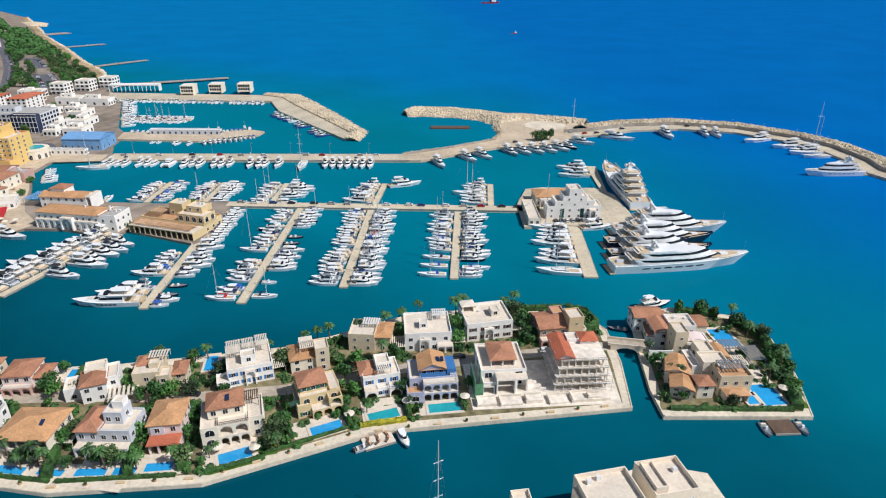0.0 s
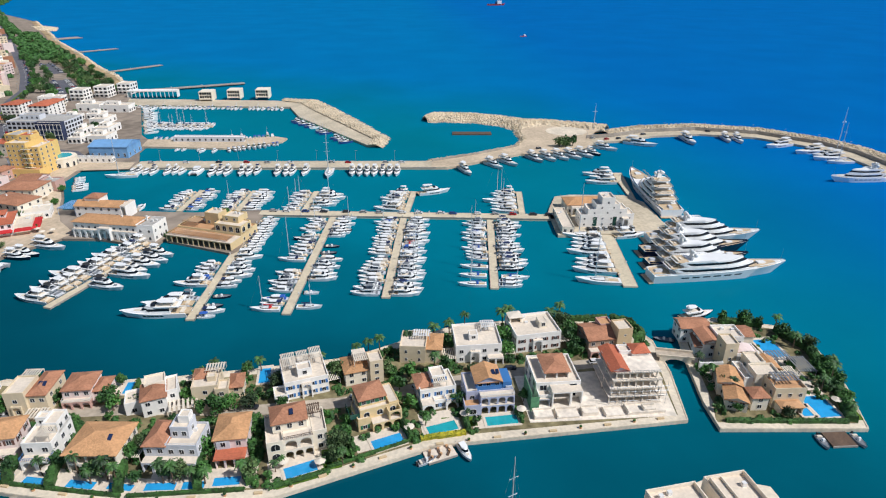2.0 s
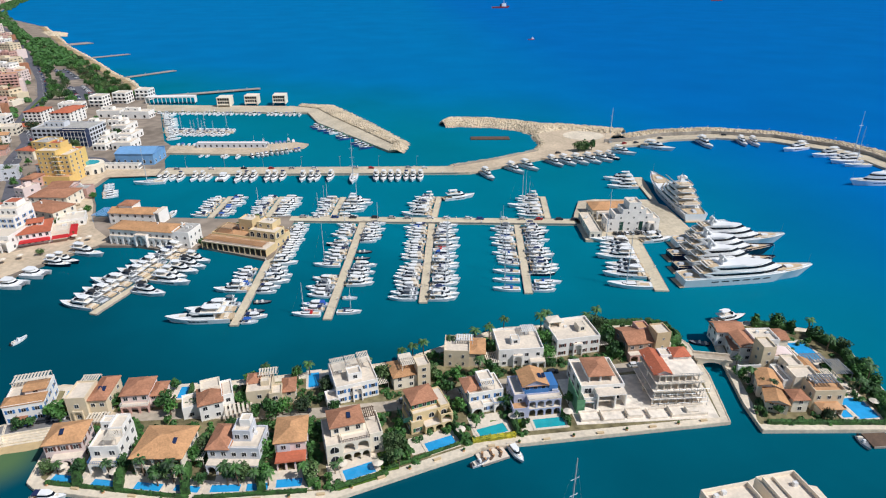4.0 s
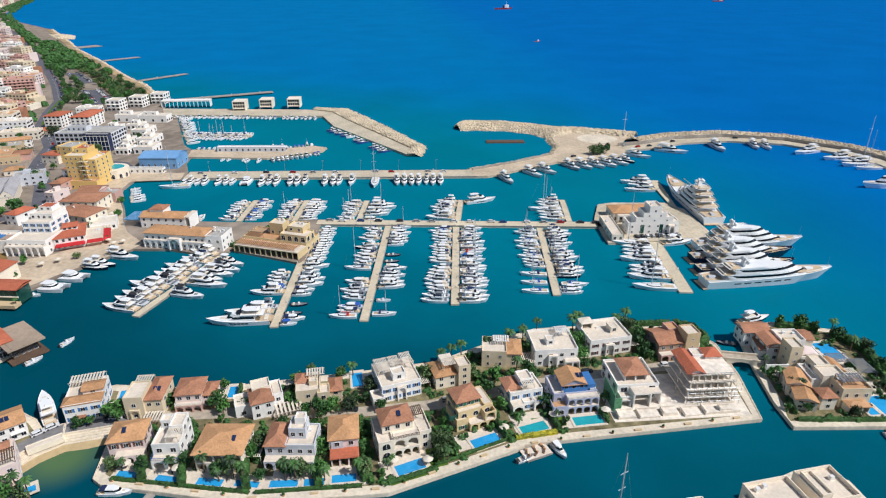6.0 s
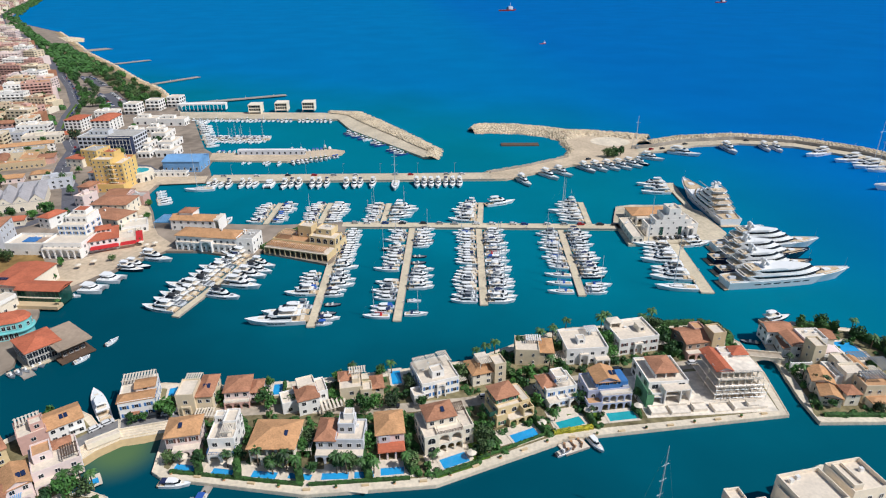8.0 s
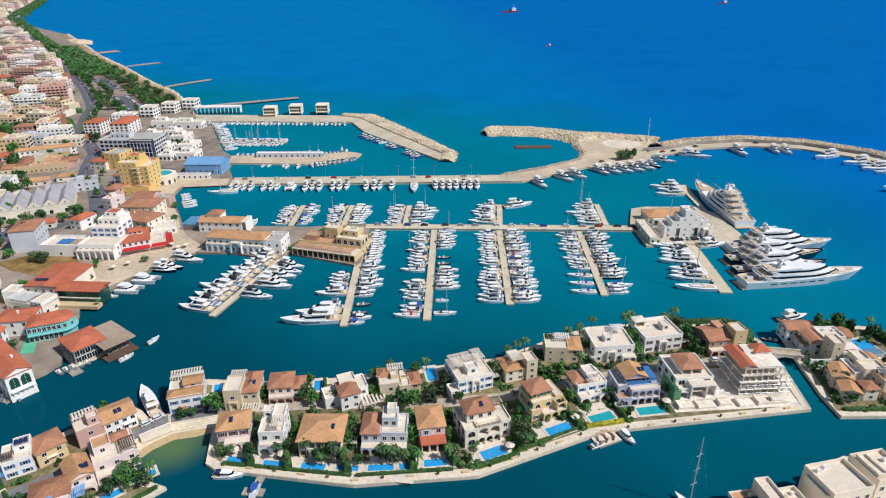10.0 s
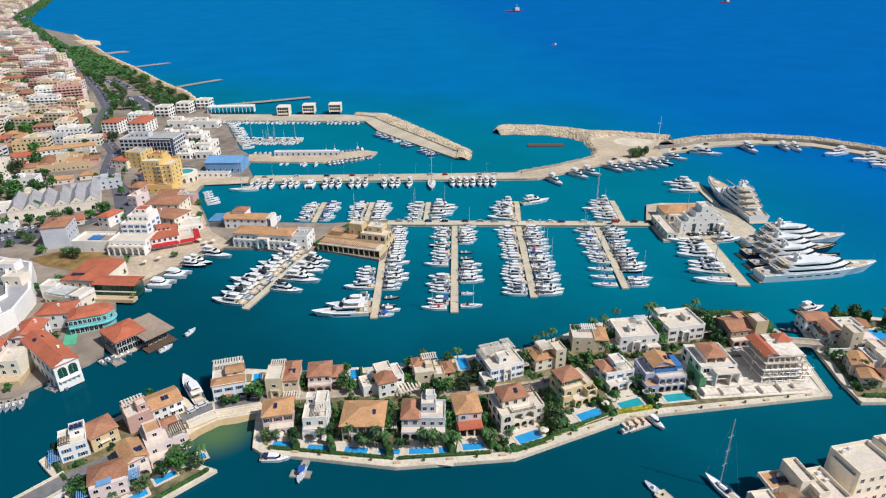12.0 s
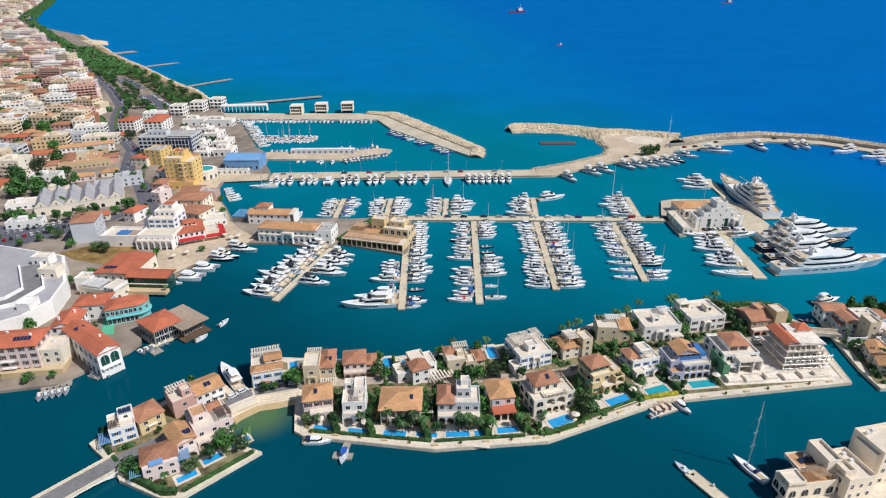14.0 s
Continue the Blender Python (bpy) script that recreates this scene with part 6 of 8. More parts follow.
moor("m26", 299, 434, -164), moor("m26", 312, 414, -172), moor("n20", 314, 404, -174), moor("m26", 315, 396, -176)
moor("y20", 314, 386, 180)
for x, y, hd in ((309, 347, 178),):
    superyacht(pose(x, y, 0, 0, 0, hd), 40, "white tri-deck motor yacht at the breakwater", 2)
superyacht(pose(336, 303, 0, 0, 0, 178), 34, "white motor yacht at the breakwater", 2)
superyacht(pose(97.5, 230.5, 0, 0, 0, 1), 64, "long white superyacht with classic sheer and teak bow", 2)
superyacht(pose(101, 243, 0, 0, 0, 0.5), 50, "dark-hulled superyacht with sweeping white superstructure", 3, NAVYHULL)
superyacht(pose(104, 255.5, 0, 0, 0, 0), 54, "white superyacht with dark hull stripe", 3, NAVYHULL)
superyacht(pose(113, 270, 0, 0, 0, -3), 58, "white superyacht with teak foredeck", 3)
superyacht(pose(140, 300, 0, 0, 0, 86), 73, "tall white superyacht with four decks and satellite domes", 4, bow=0.5, wide=0.2)
moor("m17", 99, 276, 5)
# town quay, canal and loose boats
moor("m20", -190, 296, -22), moor("n15", -197, 283.5, -18), moor("n15", -194.5, 286.5, -18), moor("c13", -201.5, 273, -16), moor("c13", -206.5, 263, -14), moor("s", -210, 256.5, -10)
moor("m20", -20 + 24, 350, 12)
moor("m20", -158.4, 163.2, 121)
for i in range(5):
    moor("rib", -206 + i * 1.9, 196.0 + i * 1.5, -42)
for i in range(4):
    moor("rib", -219.4 + i * 1.9, 183.0 - i * 0.2, -60)
moor("s", -176.5, 211, 60), moor("s", -184, 199.6, 47)
moor("m9b", -132, 132.2, -6)
moor("s", -10.5, 103, 118), moor("sb", -118, 127.2, -100)
berth((-216, 404), (-205, 372), 1, "s s m9 sb", 2, 2.0, 0.3), berth((-180, 342), (-150, 337), 1, "s sb m9 s", 2, 4, 0.3)
moor("n15", 96, 196.5, 12), moor("sn", 86, 182, 160)
sail_yacht(pose(10.6, 97.4, 0, 0, 0, 112), 12.5, "grey sailing yacht with tall triple-spreader mast", NAVY, GELGREY, 26.5)
# old harbour
berth((-258, 628), (-104, 604), -1, "fw s m9b sb m9 s fw m10k", 4, 1.2, 0.4, fill=0.92)
berth((-221, 544), (-158, 535), 1, "m9 y10 m9b m9d s", 10, 0.3, 3), berth((-221, 544), (-158, 535), -1, "m9 m9b y10 s m10k", 10, 0.3, 3)
berth((-134, 463), (-93, 478), -1, "s fw sb m9b", 2, 0.5, 0.4), berth((-190, 473), (-136, 463.6), -1, "s m9 sb", 22, 1.2, 0.4, fill=0.8)
berth((-100, 494), (-135, 487.5), -1, "s m9 sb fw", 1, 0.5, 0.4), berth((-222, 557), (-242, 617), -1, "m12 m9 m12d m11 s", 3, 0.8, 0.4), berth((-207, 512), (-222, 556), -1, "m9 s m11", 4, 1.0, 0.4)
berth((-198, 496), (-160, 491), 1, "s sb s", 2, 1.6, 0.4, fill=0.8)
berth((-86, 556), (-30, 464), -1, ["fb", "fb", "fw", "fb", "-", "fb", "fw", "-", "-", "fw", "fb", "fb", "-", "-", "-", "fb", "fb", "fw", "fb", "-", "-"], 4, 1.0, 0.4)
moor("y20", -176, 404, 185)


def coaster(m, L, label):
    root = thing("cargo_ship", m, label, "ship", "ships at anchor")
    hull_parts(root, L, L * 0.2, L * 0.07, REDHULL, GREYCON, n=8)
    part("wheelhouse", MB().box(L * 0.55, L * 0.78, -L * 0.08, L * 0.08, L * 0.07, L * 0.24), GEL, root)
    part("funnel", MB().box(L * 0.45, L * 0.52, -L * 0.03, L * 0.03, L * 0.07, L * 0.2), NAVY, root)
    part("mast", MB().tube((L * 0.66, 0, L * 0.2), (L * 0.66, 0, L * 0.42), L * 0.01, sides=5), GEL, root)
    return root


coaster(pose(264, 1221, 0, 0, 0, 20), 15, "red-hulled workboat with white wheelhouse at sea")
coaster(pose(372, 2200, 0, 0, 0, 2), 62, "red-hulled coaster with white bridge at sea")
coaster(pose(1336, 2540, 0, 0, 0, 2), 50, "dark red ship far out at sea")


# ---- town ----
TG = "old town buildings"


def plain(name, label, a, b, d, h, wall, roof="flat", rmat=None, rise=2.0, f=4, l=3, r=3, floors=2, shutter=None, cat="building", arch=False, ww=1.2, wh=1.6, parapet=0.7, axis=None, z=1.2):
    hs = House(name, label, a, b, z, cat, TG)
    hs.block(0, 0, hs.w, d, 0, h, wall, roof, rmat, rise, f, l, r, floors, arch, shutter, ww, wh, parapet, axis)
    return hs


# round the marina basin
h = House("customs_house", "white two-storey arcaded building with brown tiled roof", (-173.5, 302.5), (-140, 293.4), 1.2, "building", TG)
h.arcade(0, 0, 34.6, 0, 4.6, 10, WHITE, 1.2, gap=0.66)
h.block(0, 1.2, 34.6, 11, 0, 8, WHITE, None, f=10, l=3, r=0, floors=2, wh=1.3)
part("roof", hip_mesh(0, 34.6, 1.2, 12.2, 8.05, 2.0, 0.6), TILE_TAN, h.root)
h.arcade(15, -1.4, 6.4, 0, 6.4, 1, WHITE, 2.4, gap=0.84, label="great blue-glazed arch")
h.block(34.6, 1, 9, 12, 0, 7.6, WHITE, f=2, r=3, floors=2, arch=True, parapet=1.0, rmat=FLATROOF)
h.chimney(24, 6, 9, 1.6), h.chimney(36, 8, 8, 2.4)
h.arcade(-4, 8, 4, 0, 4, 1, WHITE, 3)
h = House("restaurant", "white restaurant with brown tiled roofs and glazed arch", (-184, 331), (-158, 325.6), 1.2, "restaurant", TG)
h.block(0, 0, 26, 10, 0, 6.4, WHITE, "gable", TILE_TAN, 1.8, f=6, floors=2, axis="x")
h.block(4, 4, 8, 8, 4, 5.6, WHITE, "hip", TILE, 1.8, f=2)
h.arcade(26, 0, 3, 0, 7.2, 1, WHITE, 10)
h.pergola(-11, 1, 10, 12, 0, 4, n=8, m=BLUEROOF)
h = House("restaurant", "yellow-beige waterfront restaurant with glazed front and pergola terraces", (-125.6, 292), (-91, 277.2), 1.2, "restaurant", TG)
h.arcade(0, 0, 37, 0, 3.8, 12, YELLOW, 9, flat=True, gap=0.84)
h.pergola(0.6, 1, 34, 6, 3.9, 0.8, n=30, m=TILE_TAN)
h.block(0, 9, 37, 14, 0, 4.4, YELLOW, f=6, r=3, l=2, rmat=TERRACOTTA)
h.block(22, 9.5, 15, 9, 4.4, 3.8, YELLOW, f=4, arch=True, ww=2, wh=2.6, r=2)
h.block(24, 14, 9, 8, 8.2, 2.6, YELLOW, f=2)
h.block(12, 16, 8, 7, 4.4, 6, YELLOW, f=2, l=2)
h.pergola(2, 11, 9, 6, 4.5, 2.6, m=WOOD)
h = House("harbour_office", "stepped white harbour office with small square windows", (84, 288.6), (112.6, 287.2), 1.3, "building", TG)
h.block(0, 0, 28.6, 9, 0, 6.4, WHITE, f=6, l=2, r=2, floors=2, ww=0.9, wh=1.1)
h.block(4, 0.05, 20.6, 8.9, 6.4, 2.8, WHITE, f=3, ww=0.8, wh=1)
h.block(8, 0.1, 12.6, 8.8, 9.2, 2.6, WHITE, f=2, ww=0.8, wh=1)
h.block(11, 0.15, 6.6, 8.6, 11.8, 3.4, WHITE, f=1, ww=0.9, wh=1.2, parapet=1.0)
part("glazed_strip", MB().box(7, 9, -0.06, 0, 0.6, 5.6).box(17.5, 19.5, -0.06, 0, 0.6, 5.6), GREENGLASS, h.root, "green glazed stair strip")
h.arcade(22, -2.6, 3.4, 0, 5.4, 1, WHITE, 2.6, gap=0.7)
h = plain("terminal", "low white hall with brown hipped roof and gabled porch", (83, 308), (109, 306.6), 13, 5.2, CREAM, "hip", TILE_TAN, 2.2, 8, 3, 3, 1, z=1.3)
h.arcade(2, -3, 7, 0, 4.6, 2, WHITE, 3)
plain("store", "long white store at the platform's edge", (72.5, 281), (78.6, 280.4), 28, 3.2, CREAM, f=2, l=5, floors=1, z=1.3)
# southern waterfront
h = House("town_house", "pinkish four-storey town house with orange roof and balconies", (-270, 182), (-236.5, 183.4), 1.2, "building", TG)
h.block(0, 0, 33, 13, 0, 12.4, PINK, "hip", TILE_OR, 2.4, f=9, r=3, floors=4, shutter=BROWNP, wh=1.7, ww=1.0)
for k in (3.2, 6.2):
    h.slab(19, -1.2, 5, 1.3, k, 0.2, WHITE, "balcony")
    h.rail(19, -1.2, 5, k + 0.2, FRAMEW)
h.solar(24, 2.6, 13.6, 5), h.chimney(8, 6, 13.6), h.chimney(20, 7, 13.8), h.chimney(29, 5, 13.2)
h.block(33.2, 1, 7.5, 10, 0, 8.4, CREAM, f=2, floors=3, arch=True, parapet=1)
part("podium", MB().box(-2, 41, -2.4, 12, 0, 2.2), SAND_W, h.root, "tan stone base wall")
h = House("boathouse_restaurant", "white hall on the water with green arched windows and orange roof", (-213, 177.2), (-206.8, 183.4), 0.1, "building", TG)
h.block(0, 0, 8.8, 30, 0, 11, WHITE, "gable", TILE_OR, 2.0, f=0, l=7, r=5, floors=2, axis="y", ww=1.8, wh=2.4)
h.glass = GREENGLASS
h.win(2.5, 0, 5.2, 2.8, 4.2, "f", True), h.win(6.2, 0, 5.2, 2.8, 4.2, "f", True)
h.slab(0.6, -1.2, 7.6, 1.2, 4.2, 0.3, WHITE, "balcony")
for i in range(5):
    h.slab(1 + i * 1.6, -0.9, 0.4, 0.9, 3.4, 0.8, WHITE, "corbel")
h.chimney(6, 10, 11.6), h.solar(2.2, 22, 12.4, 3, 10)
h = plain("town_house", "long house with orange roof and white gable", (-240, 200), (-230, 200.6), 13, 10, WHITE, "gable", TILE_OR, 1.8, 3, 4, 4, 3, axis="y")
h.chimney(2, 4, 11), h.chimney(6.5, 9, 11)
plain("town_house", "white house with orange hipped roof", (-241, 222.5), (-227, 223), 11, 7.4, WHITE, "hip", TILE_OR, 1.8, 3, 2, 3, 2).chimney(8, 4, 8.4)
h = House("waterfront_restaurant", "teal two-storey restaurant with rounded end and orange roof", (-225, 216), (-213, 219.4), 1.2, "restaurant", TG)
curve = [(0, 0), (h.w, 0)] + [(h.w + 5 * math.sin(i * 0.314), 4.5 - 4.5 * math.cos(i * 0.314)) for i in range(1, 10)] + [(h.w, 9), (0, 9)]
part("wall", MB().prism(curve, 0, 7.6), TEAL, h.root)
part("roof", MB().prism([(p[0] * 1.03 - 0.3, (p[1] - 4.5) * 1.1 + 4.5) for p in curve], 7.6, 9.2, shrink=0.72), TILE_OR, h.root)
part("canopy", MB().prism([(p[0] * 1.05, (p[1] - 4.5) * 1.25 + 4.5) for p in curve], 3.4, 3.7), TEAL, h.root)
for i in range(7):
    h.win(1 + i * 1.8, 0, 4.6, 1.2, 1.8), h.win(1 + i * 1.8, 0, 0.4, 1.3, 2.4, arch=True)
for i in (1, 3, 5, 7):
    t = i * 0.314
    part("window", window_mesh(1.2, 1.8, False, None, GLASS), None, h.root, at=pose(h.w + 5 * math.sin(t), 4.5 - 4.5 * math.cos(t), 4.6, 0, 0, math.degrees(t)))
h = House("cafe", "white cafe with pergola roof and beige front", (-249, 246.6), (-229.4, 238.4), 1.2, "cafe", TG)
h.block(0, 0, h.w, 9, 0, 4.6, CREAM, f=6, r=2, floors=1, rmat=FLATROOF)
h.pergola(0.5, 0.5, 12, 7.6, 4.7, 1.4, n=10, m=FRAMEW)
h.block(h.w - 6, 0, 6, 9, 4.6, 2.2, WHITE, f=3, rmat=TERRACE, parapet=0.2)
h = House("glass_restaurant", "green-glazed restaurant with broad orange roof", (-227, 249.6), (-207.4, 246), 1.2, "restaurant", TG)
h.block(0, 0, 19.6, 8, 0, 7.6, GREENGLASS, "gable", TILE_OR, 0.9, axis="x", over=1.0)
mull = MB().box(-0.08, 0.08, -0.1, 0.0, 0, 7.4).mesh("mullion", [GREENP])
for i in range(11):
    part("mullion", mull, None, h.root, at=pose(i * 1.96, 0, 0))
h.slab(-0.3, -0.5, 20.2, 0.6, 3.6, 0.4, CREAM, "floor_band")
h.block(-18, 2, 19, 24, 0, 7.8, CREAM, "gable", TILE_OR, 1.0, f=5, l=4, axis="y", floors=2)
h.solar(-15, 6, 9.0, 5, 4)
part("podium", MB().box(-1, 20.2, -4, 0, 0, 1.6), SAND_W, h.root, "beige stone base")
h = House("waterfront_pavilion", "dark glazed pavilion on piles with orange hipped roof", (-199.4, 198.4), (-190.4, 207), 0.3, "pavilion", TG)
h.block(0, 0, 12.4, 14.5, 0.6, 6.2, GREYCON, "hip", TILE_OR, 1.8, f=0, l=0, floors=1)
h.slab(-1, -1.4, 14.4, 17, 0, 0.6, PIERTOP, "deck")
for i in range(6):
    h.win(1.2 + i * 2, 0, 1, 1.7, 2.2), h.win(1.2 + i * 2, 0, 3.8, 1.7, 2.2)
for i in range(5):
    h.win(0, 2 + i * 2.6, 1, 2.2, 4.6, "l")
h = House("canopy_deck", "broad taupe flat canopy over a dark waterside deck", (-187.6, 200), (-179.6, 208.4), 0.3, "pavilion", TG)
h.slab(-1, 0, 13, 20, 5.6, 0.6, CANOPY, "roof")
h.slab(-1, -0.5, 13, 21, 0, 0.5, DARKWOOD, "deck")
h.block(1, 3, 9, 12, 0.5, 5.08, DARKWOOD, None, f=4, l=4)
h.slab(0.6, 0.4, 10.6, 18.6, 6.2, 0.15, CANOPY, "roof_inset")
h = House("car_park_building", "low white building with broad grey curving roof deck", (-330, 214), (-262, 203), 1.2, "building", TG)
part("wall", MB().prism([(0, 0), (58, 0), (71, 12), (75, 26), (70, 45), (52, 72), (0, 86)], 0, 8.6), WHITE, h.root)
part("roof", MB().prism([(1, 1), (57, 1), (70, 12.4), (74, 26), (69, 44), (51, 71), (1, 85)], 8.5, 8.75), GREYROOF, h.root)
ramp = [(16, 4), (46, 8), (62, 20), (65, 36), (46, 62)]
part("ramp_wall", ribbon(ramp, 0.8, 8.7, 10.4), WHITE, h.root)
part("ramp_wall", ribbon(offset_line(ramp, 9), 0.8, 8.7, 10.4), WHITE, h.root)
part("ramp_deck", ribbon(offset_line(ramp, 4.5), 8.2, 8.7, 9.0), LANEASPHALT, h.root)
h.block(66, 16, 6, 7, 0, 11.4, WHITE, f=1, rmat=WHITE), h.block(56, 46, 9, 7, 8.7, 4.2, CREAM, f=2), h.block(43, 60, 9, 6, 8.6, 4, WHITE, f=2)
h.block(70, 50, 8, 7, 0, 6.4, WHITE, f=2, r=2)
# town centre
h = plain("house", "tall pale house with plain side wall and brown hipped roof", (-279, 312.4), (-266, 314), 17, 12.6, GREYW, "hip", TILE, 2.2, 0, 0, 4, 3, wh=1.5)
h.solar(5, 6, 14.2, 2)
h = House("hotel", "white terraced hotel with arches and blue shutters", (-240, 299), (-219.5, 296), 1.2, "hotel", TG)
h.arcade(0, 0, 20.6, 0, 5.4, 6, WHITE, 2.5)
h.block(0, 2.5, 20.6, 21, 0, 7, WHITE, f=6, r=4, floors=2, rmat=TERRACE, parapet=1)
h.block(2, 14, 15, 16, 7, 5.6, WHITE, f=4, l=3, r=3, floors=2, shutter=BLUEP)
h.block(4, 19, 12, 12, 12.6, 2.8, WHITE, f=4, l=2, arch=True)
h.block(6, 24, 7, 7, 15.4, 2.4, WHITE, f=2, rmat=TILE_OR, parapet=0.2)
h.block(-22, 4, 22, 14, 0, 5.6, WHITE, f=3, l=2, rmat=TERRACE, parapet=1.2)
part("roof_awning", MB().box(-15, -8, 8, 14, 5.8, 6.1), BLUEP, h.root, "blue roof canopy")
part("roof_awning", MB().box(-7.6, -2, 8, 14, 5.8, 6.0), TAUPE, h.root, "brown roof canopy")
h = House("taverna", "white taverna with red tiled roofs and red awnings", (-218, 303.6), (-204.4, 308.4), 1.2, "restaurant", TG)
h.block(0, 0, 14.4, 19, 0, 6.4, WHITE, "hip", TILE_OR, 1.4, f=5, l=4, floors=2, r=3)
h.block(4, 8, 7, 7, 6.8, 2.2, WHITE, "hip", TILE_OR, 1.4, f=3)
h.block(14.4, 2, 8, 12, 0, 4, CREAM, rmat=TERRACE)
for x0, x1 in ((0, 14), (14.6, 22.4)):
    part("awning", MB().prism([(x0, -3.4), (x1, -3.4), (x1, 0.1), (x0, 0.1)], 2.5, 3.3, shrink=0.9), RED, h.root, "bright red canvas awning")
part("awning", MB().prism([(22.5, -2), (26, -1), (26, 14), (22.5, 14)], 2.5, 3.3, shrink=0.9), RED, h.root, "bright red canvas awning")
plain("house", "cream house with tan hipped roof", (-234.5, 341), (-213, 331.4), 15, 7.4, CREAM, "hip", TILE, 2, 5, 3, 3, 2).chimney(9, 6, 8.6)
h = plain("row_house", "row of cream houses under brown tiled roof", (-239.6, 361), (-217.4, 358), 17, 7, CREAM, "hip", TILE, 2, 5, 3, 3, 2)
h.block(0, 18, 13, 13, 0, 6.6, PINK, "gable", TILE, 1.8, l=3, axis="x")
h.block(14, 18, 10, 9, 0, 5.4, ROSE, rmat=FLATROOF, f=2)
plain("cafe", "white cafe terrace with pale canopies", (-210, 327), (-197, 331), 12, 3.6, WHITE, f=4, floors=1, rmat=CANVAS).pergola(0, -4, 10, 4, 0, 2.8, m=CANVAS)
h = House("apartment_tower", "tall yellow apartment tower with stepped balconies", (-254.6, 409.6), (-235, 406.4), 1.2, "apartment block", TG)
h.block(0, 0, 13, 18, 0, 21, OCHRE, f=4, l=4, floors=7, ww=1, wh=1.3)
h.block(13, 2, 6.6, 16, 0, 18, OCHRE, f=2, r=3, floors=6, rmat=TERRACE)
h.block(3, 8, 9, 9, 21, 3, OCHRE, f=2, l=2, rmat=TILE_OR)
for k in range(6):
    h.slab(10, -1.2, 6, 1.4, 2.8 + k * 3, 0.2, CREAM, "balcony")
    h.rail(10, -1.2, 6, 3.0 + k * 3, GREENP)
h.block(-3, -4, 24, 8, 0, 5, OCHRE, f=5, arch=True, rmat=TERRACOTTA)
h.block(-2, 18, 16, 12, 0, 16, OCHRE, l=3, floors=5, rmat=TILE_OR)
h = plain("apartment_block", "ochre apartment block with flat roof", (-288, 470), (-275, 466), 16, 12, OCHRE, f=3, l=3, floors=4, rmat=FLATROOF, cat="apartment block")
h = House("warehouse", "row of old gabled warehouses with grey roofs", (-322, 359.8), (-272.6, 377.4), 1.2, "warehouse", TG)
for i in range(6):
    h.block(i * 8.6, 0, 8.6, 31, 0, 5.8, CREAM, "gable", GREYROOF, 4.4, f=1, l=4 if i == 0 else 0, axis="y", over=0.1, arch=True, ww=2, wh=2.6, sill=0.1)
    h.win(i * 8.6 + 4.3, 0, 6.4, 0.8, 1.0)
    h.slab(i * 8.6 + 3.7, 8, 1.2, 8, 9.8, 0.5, GREYROOF, "skylight")
h.block(34, 32, 16, 14, 0, 6, GREYW, "gable", GREYROOF, 2, axis="x")
h = House("market_hall", "sprawling tan stone hall with low tiled roofs", (-352, 462), (-318, 472), 1.2, "building", TG)
h.block(0, 0, 36, 8, 0, 4.6, SAND_W, f=11, rmat=TERRACOTTA, arch=True), h.block(30, 8, 12, 14, 0, 4.8, ROSE, "hip", TILE, 1.4, r=3), h.block(-12, 4, 12, 14, 0, 4.4, BEIGE, "hip", TILE, 1.4, f=3), h.block(10, 36, 22, 12, 0, 5, SAND_W, rmat=FLATROOF, f=5), h.block(0, 8, 10, 24, 0, 5, SAND_W, "gable", TILE, 1.4, l=5, axis="y"), h.block(18, 10, 12, 20, 0, 4.6, SAND_W, rmat=TERRACOTTA, r=4), h.block(10, 26, 9, 9, 0, 6, BEIGE, f=2, rmat=FLATROOF)
h = House("office_building", "grey office building with blue-black glazed end", (-306, 509), (-260, 503), 1.2, "office", TG)
h.block(0, 0, 46, 24, 0, 13, GREYW, f=12, r=6, l=4, floors=4, rmat=FLATROOF, ww=2.6, wh=2)
h.block(26, -6, 20, 6, 0, 13.4, SOLAR, f=0, rmat=FLATROOF)
cross = MB().box(-0.15, 0.15, -0.2, 0, 0, 13).mesh("mullion", [FRAMEW])
for i in range(8):
    part("mullion", cross, None, h.root, at=pose(26 + i * 2.85, -6, 0))
for k in range(4):
    h.slab(26, -6.25, 20, 0.25, 0.3 + k * 4, 0.3, FRAMEW, "floor_band")
h.block(6, 8, 16, 8, 13, 3, GREYW, f=4, rmat=FLATROOF)
for i, (x, y, w, d) in enumerate(((-350, 586, 15, 22), (-324, 579, 17, 28))):
    plain("apartment_block", "white apartment block with orange hipped roof and balconies", (x, y), (x + w, y - 1), d, 11, WHITE, "hip", TILE_OR, 2, 4, 3, 4, 4, ww=2, wh=1.6, cat="apartment block")
for x, y, w, d, hh in ((-262, 548, 13, 20, 4.6), (-247, 516, 13, 20, 4.6), (-240, 488, 15, 16, 5), (-264, 515, 11, 16, 4.2), (-254, 488, 10, 14, 4), (-296, 606, 22, 14, 6), (-272, 600, 26, 12, 6), (-290, 560, 12, 16, 4.6), (-274, 572, 12, 14, 4.2)):
    hs = plain("waterfront_cafe", "white cubic waterfront cafe with roof terrace", (x, y), (x + w, y - w * 0.15), d, hh, WHITE, f=3, r=3, floors=1, rmat=TERRACE, cat="cafe", ww=1.8, wh=2.2)
    hs.block(2, d * 0.4, w * 0.5, d * 0.4, hh, 2.2, WHITE, f=2, rmat=TERRACE)
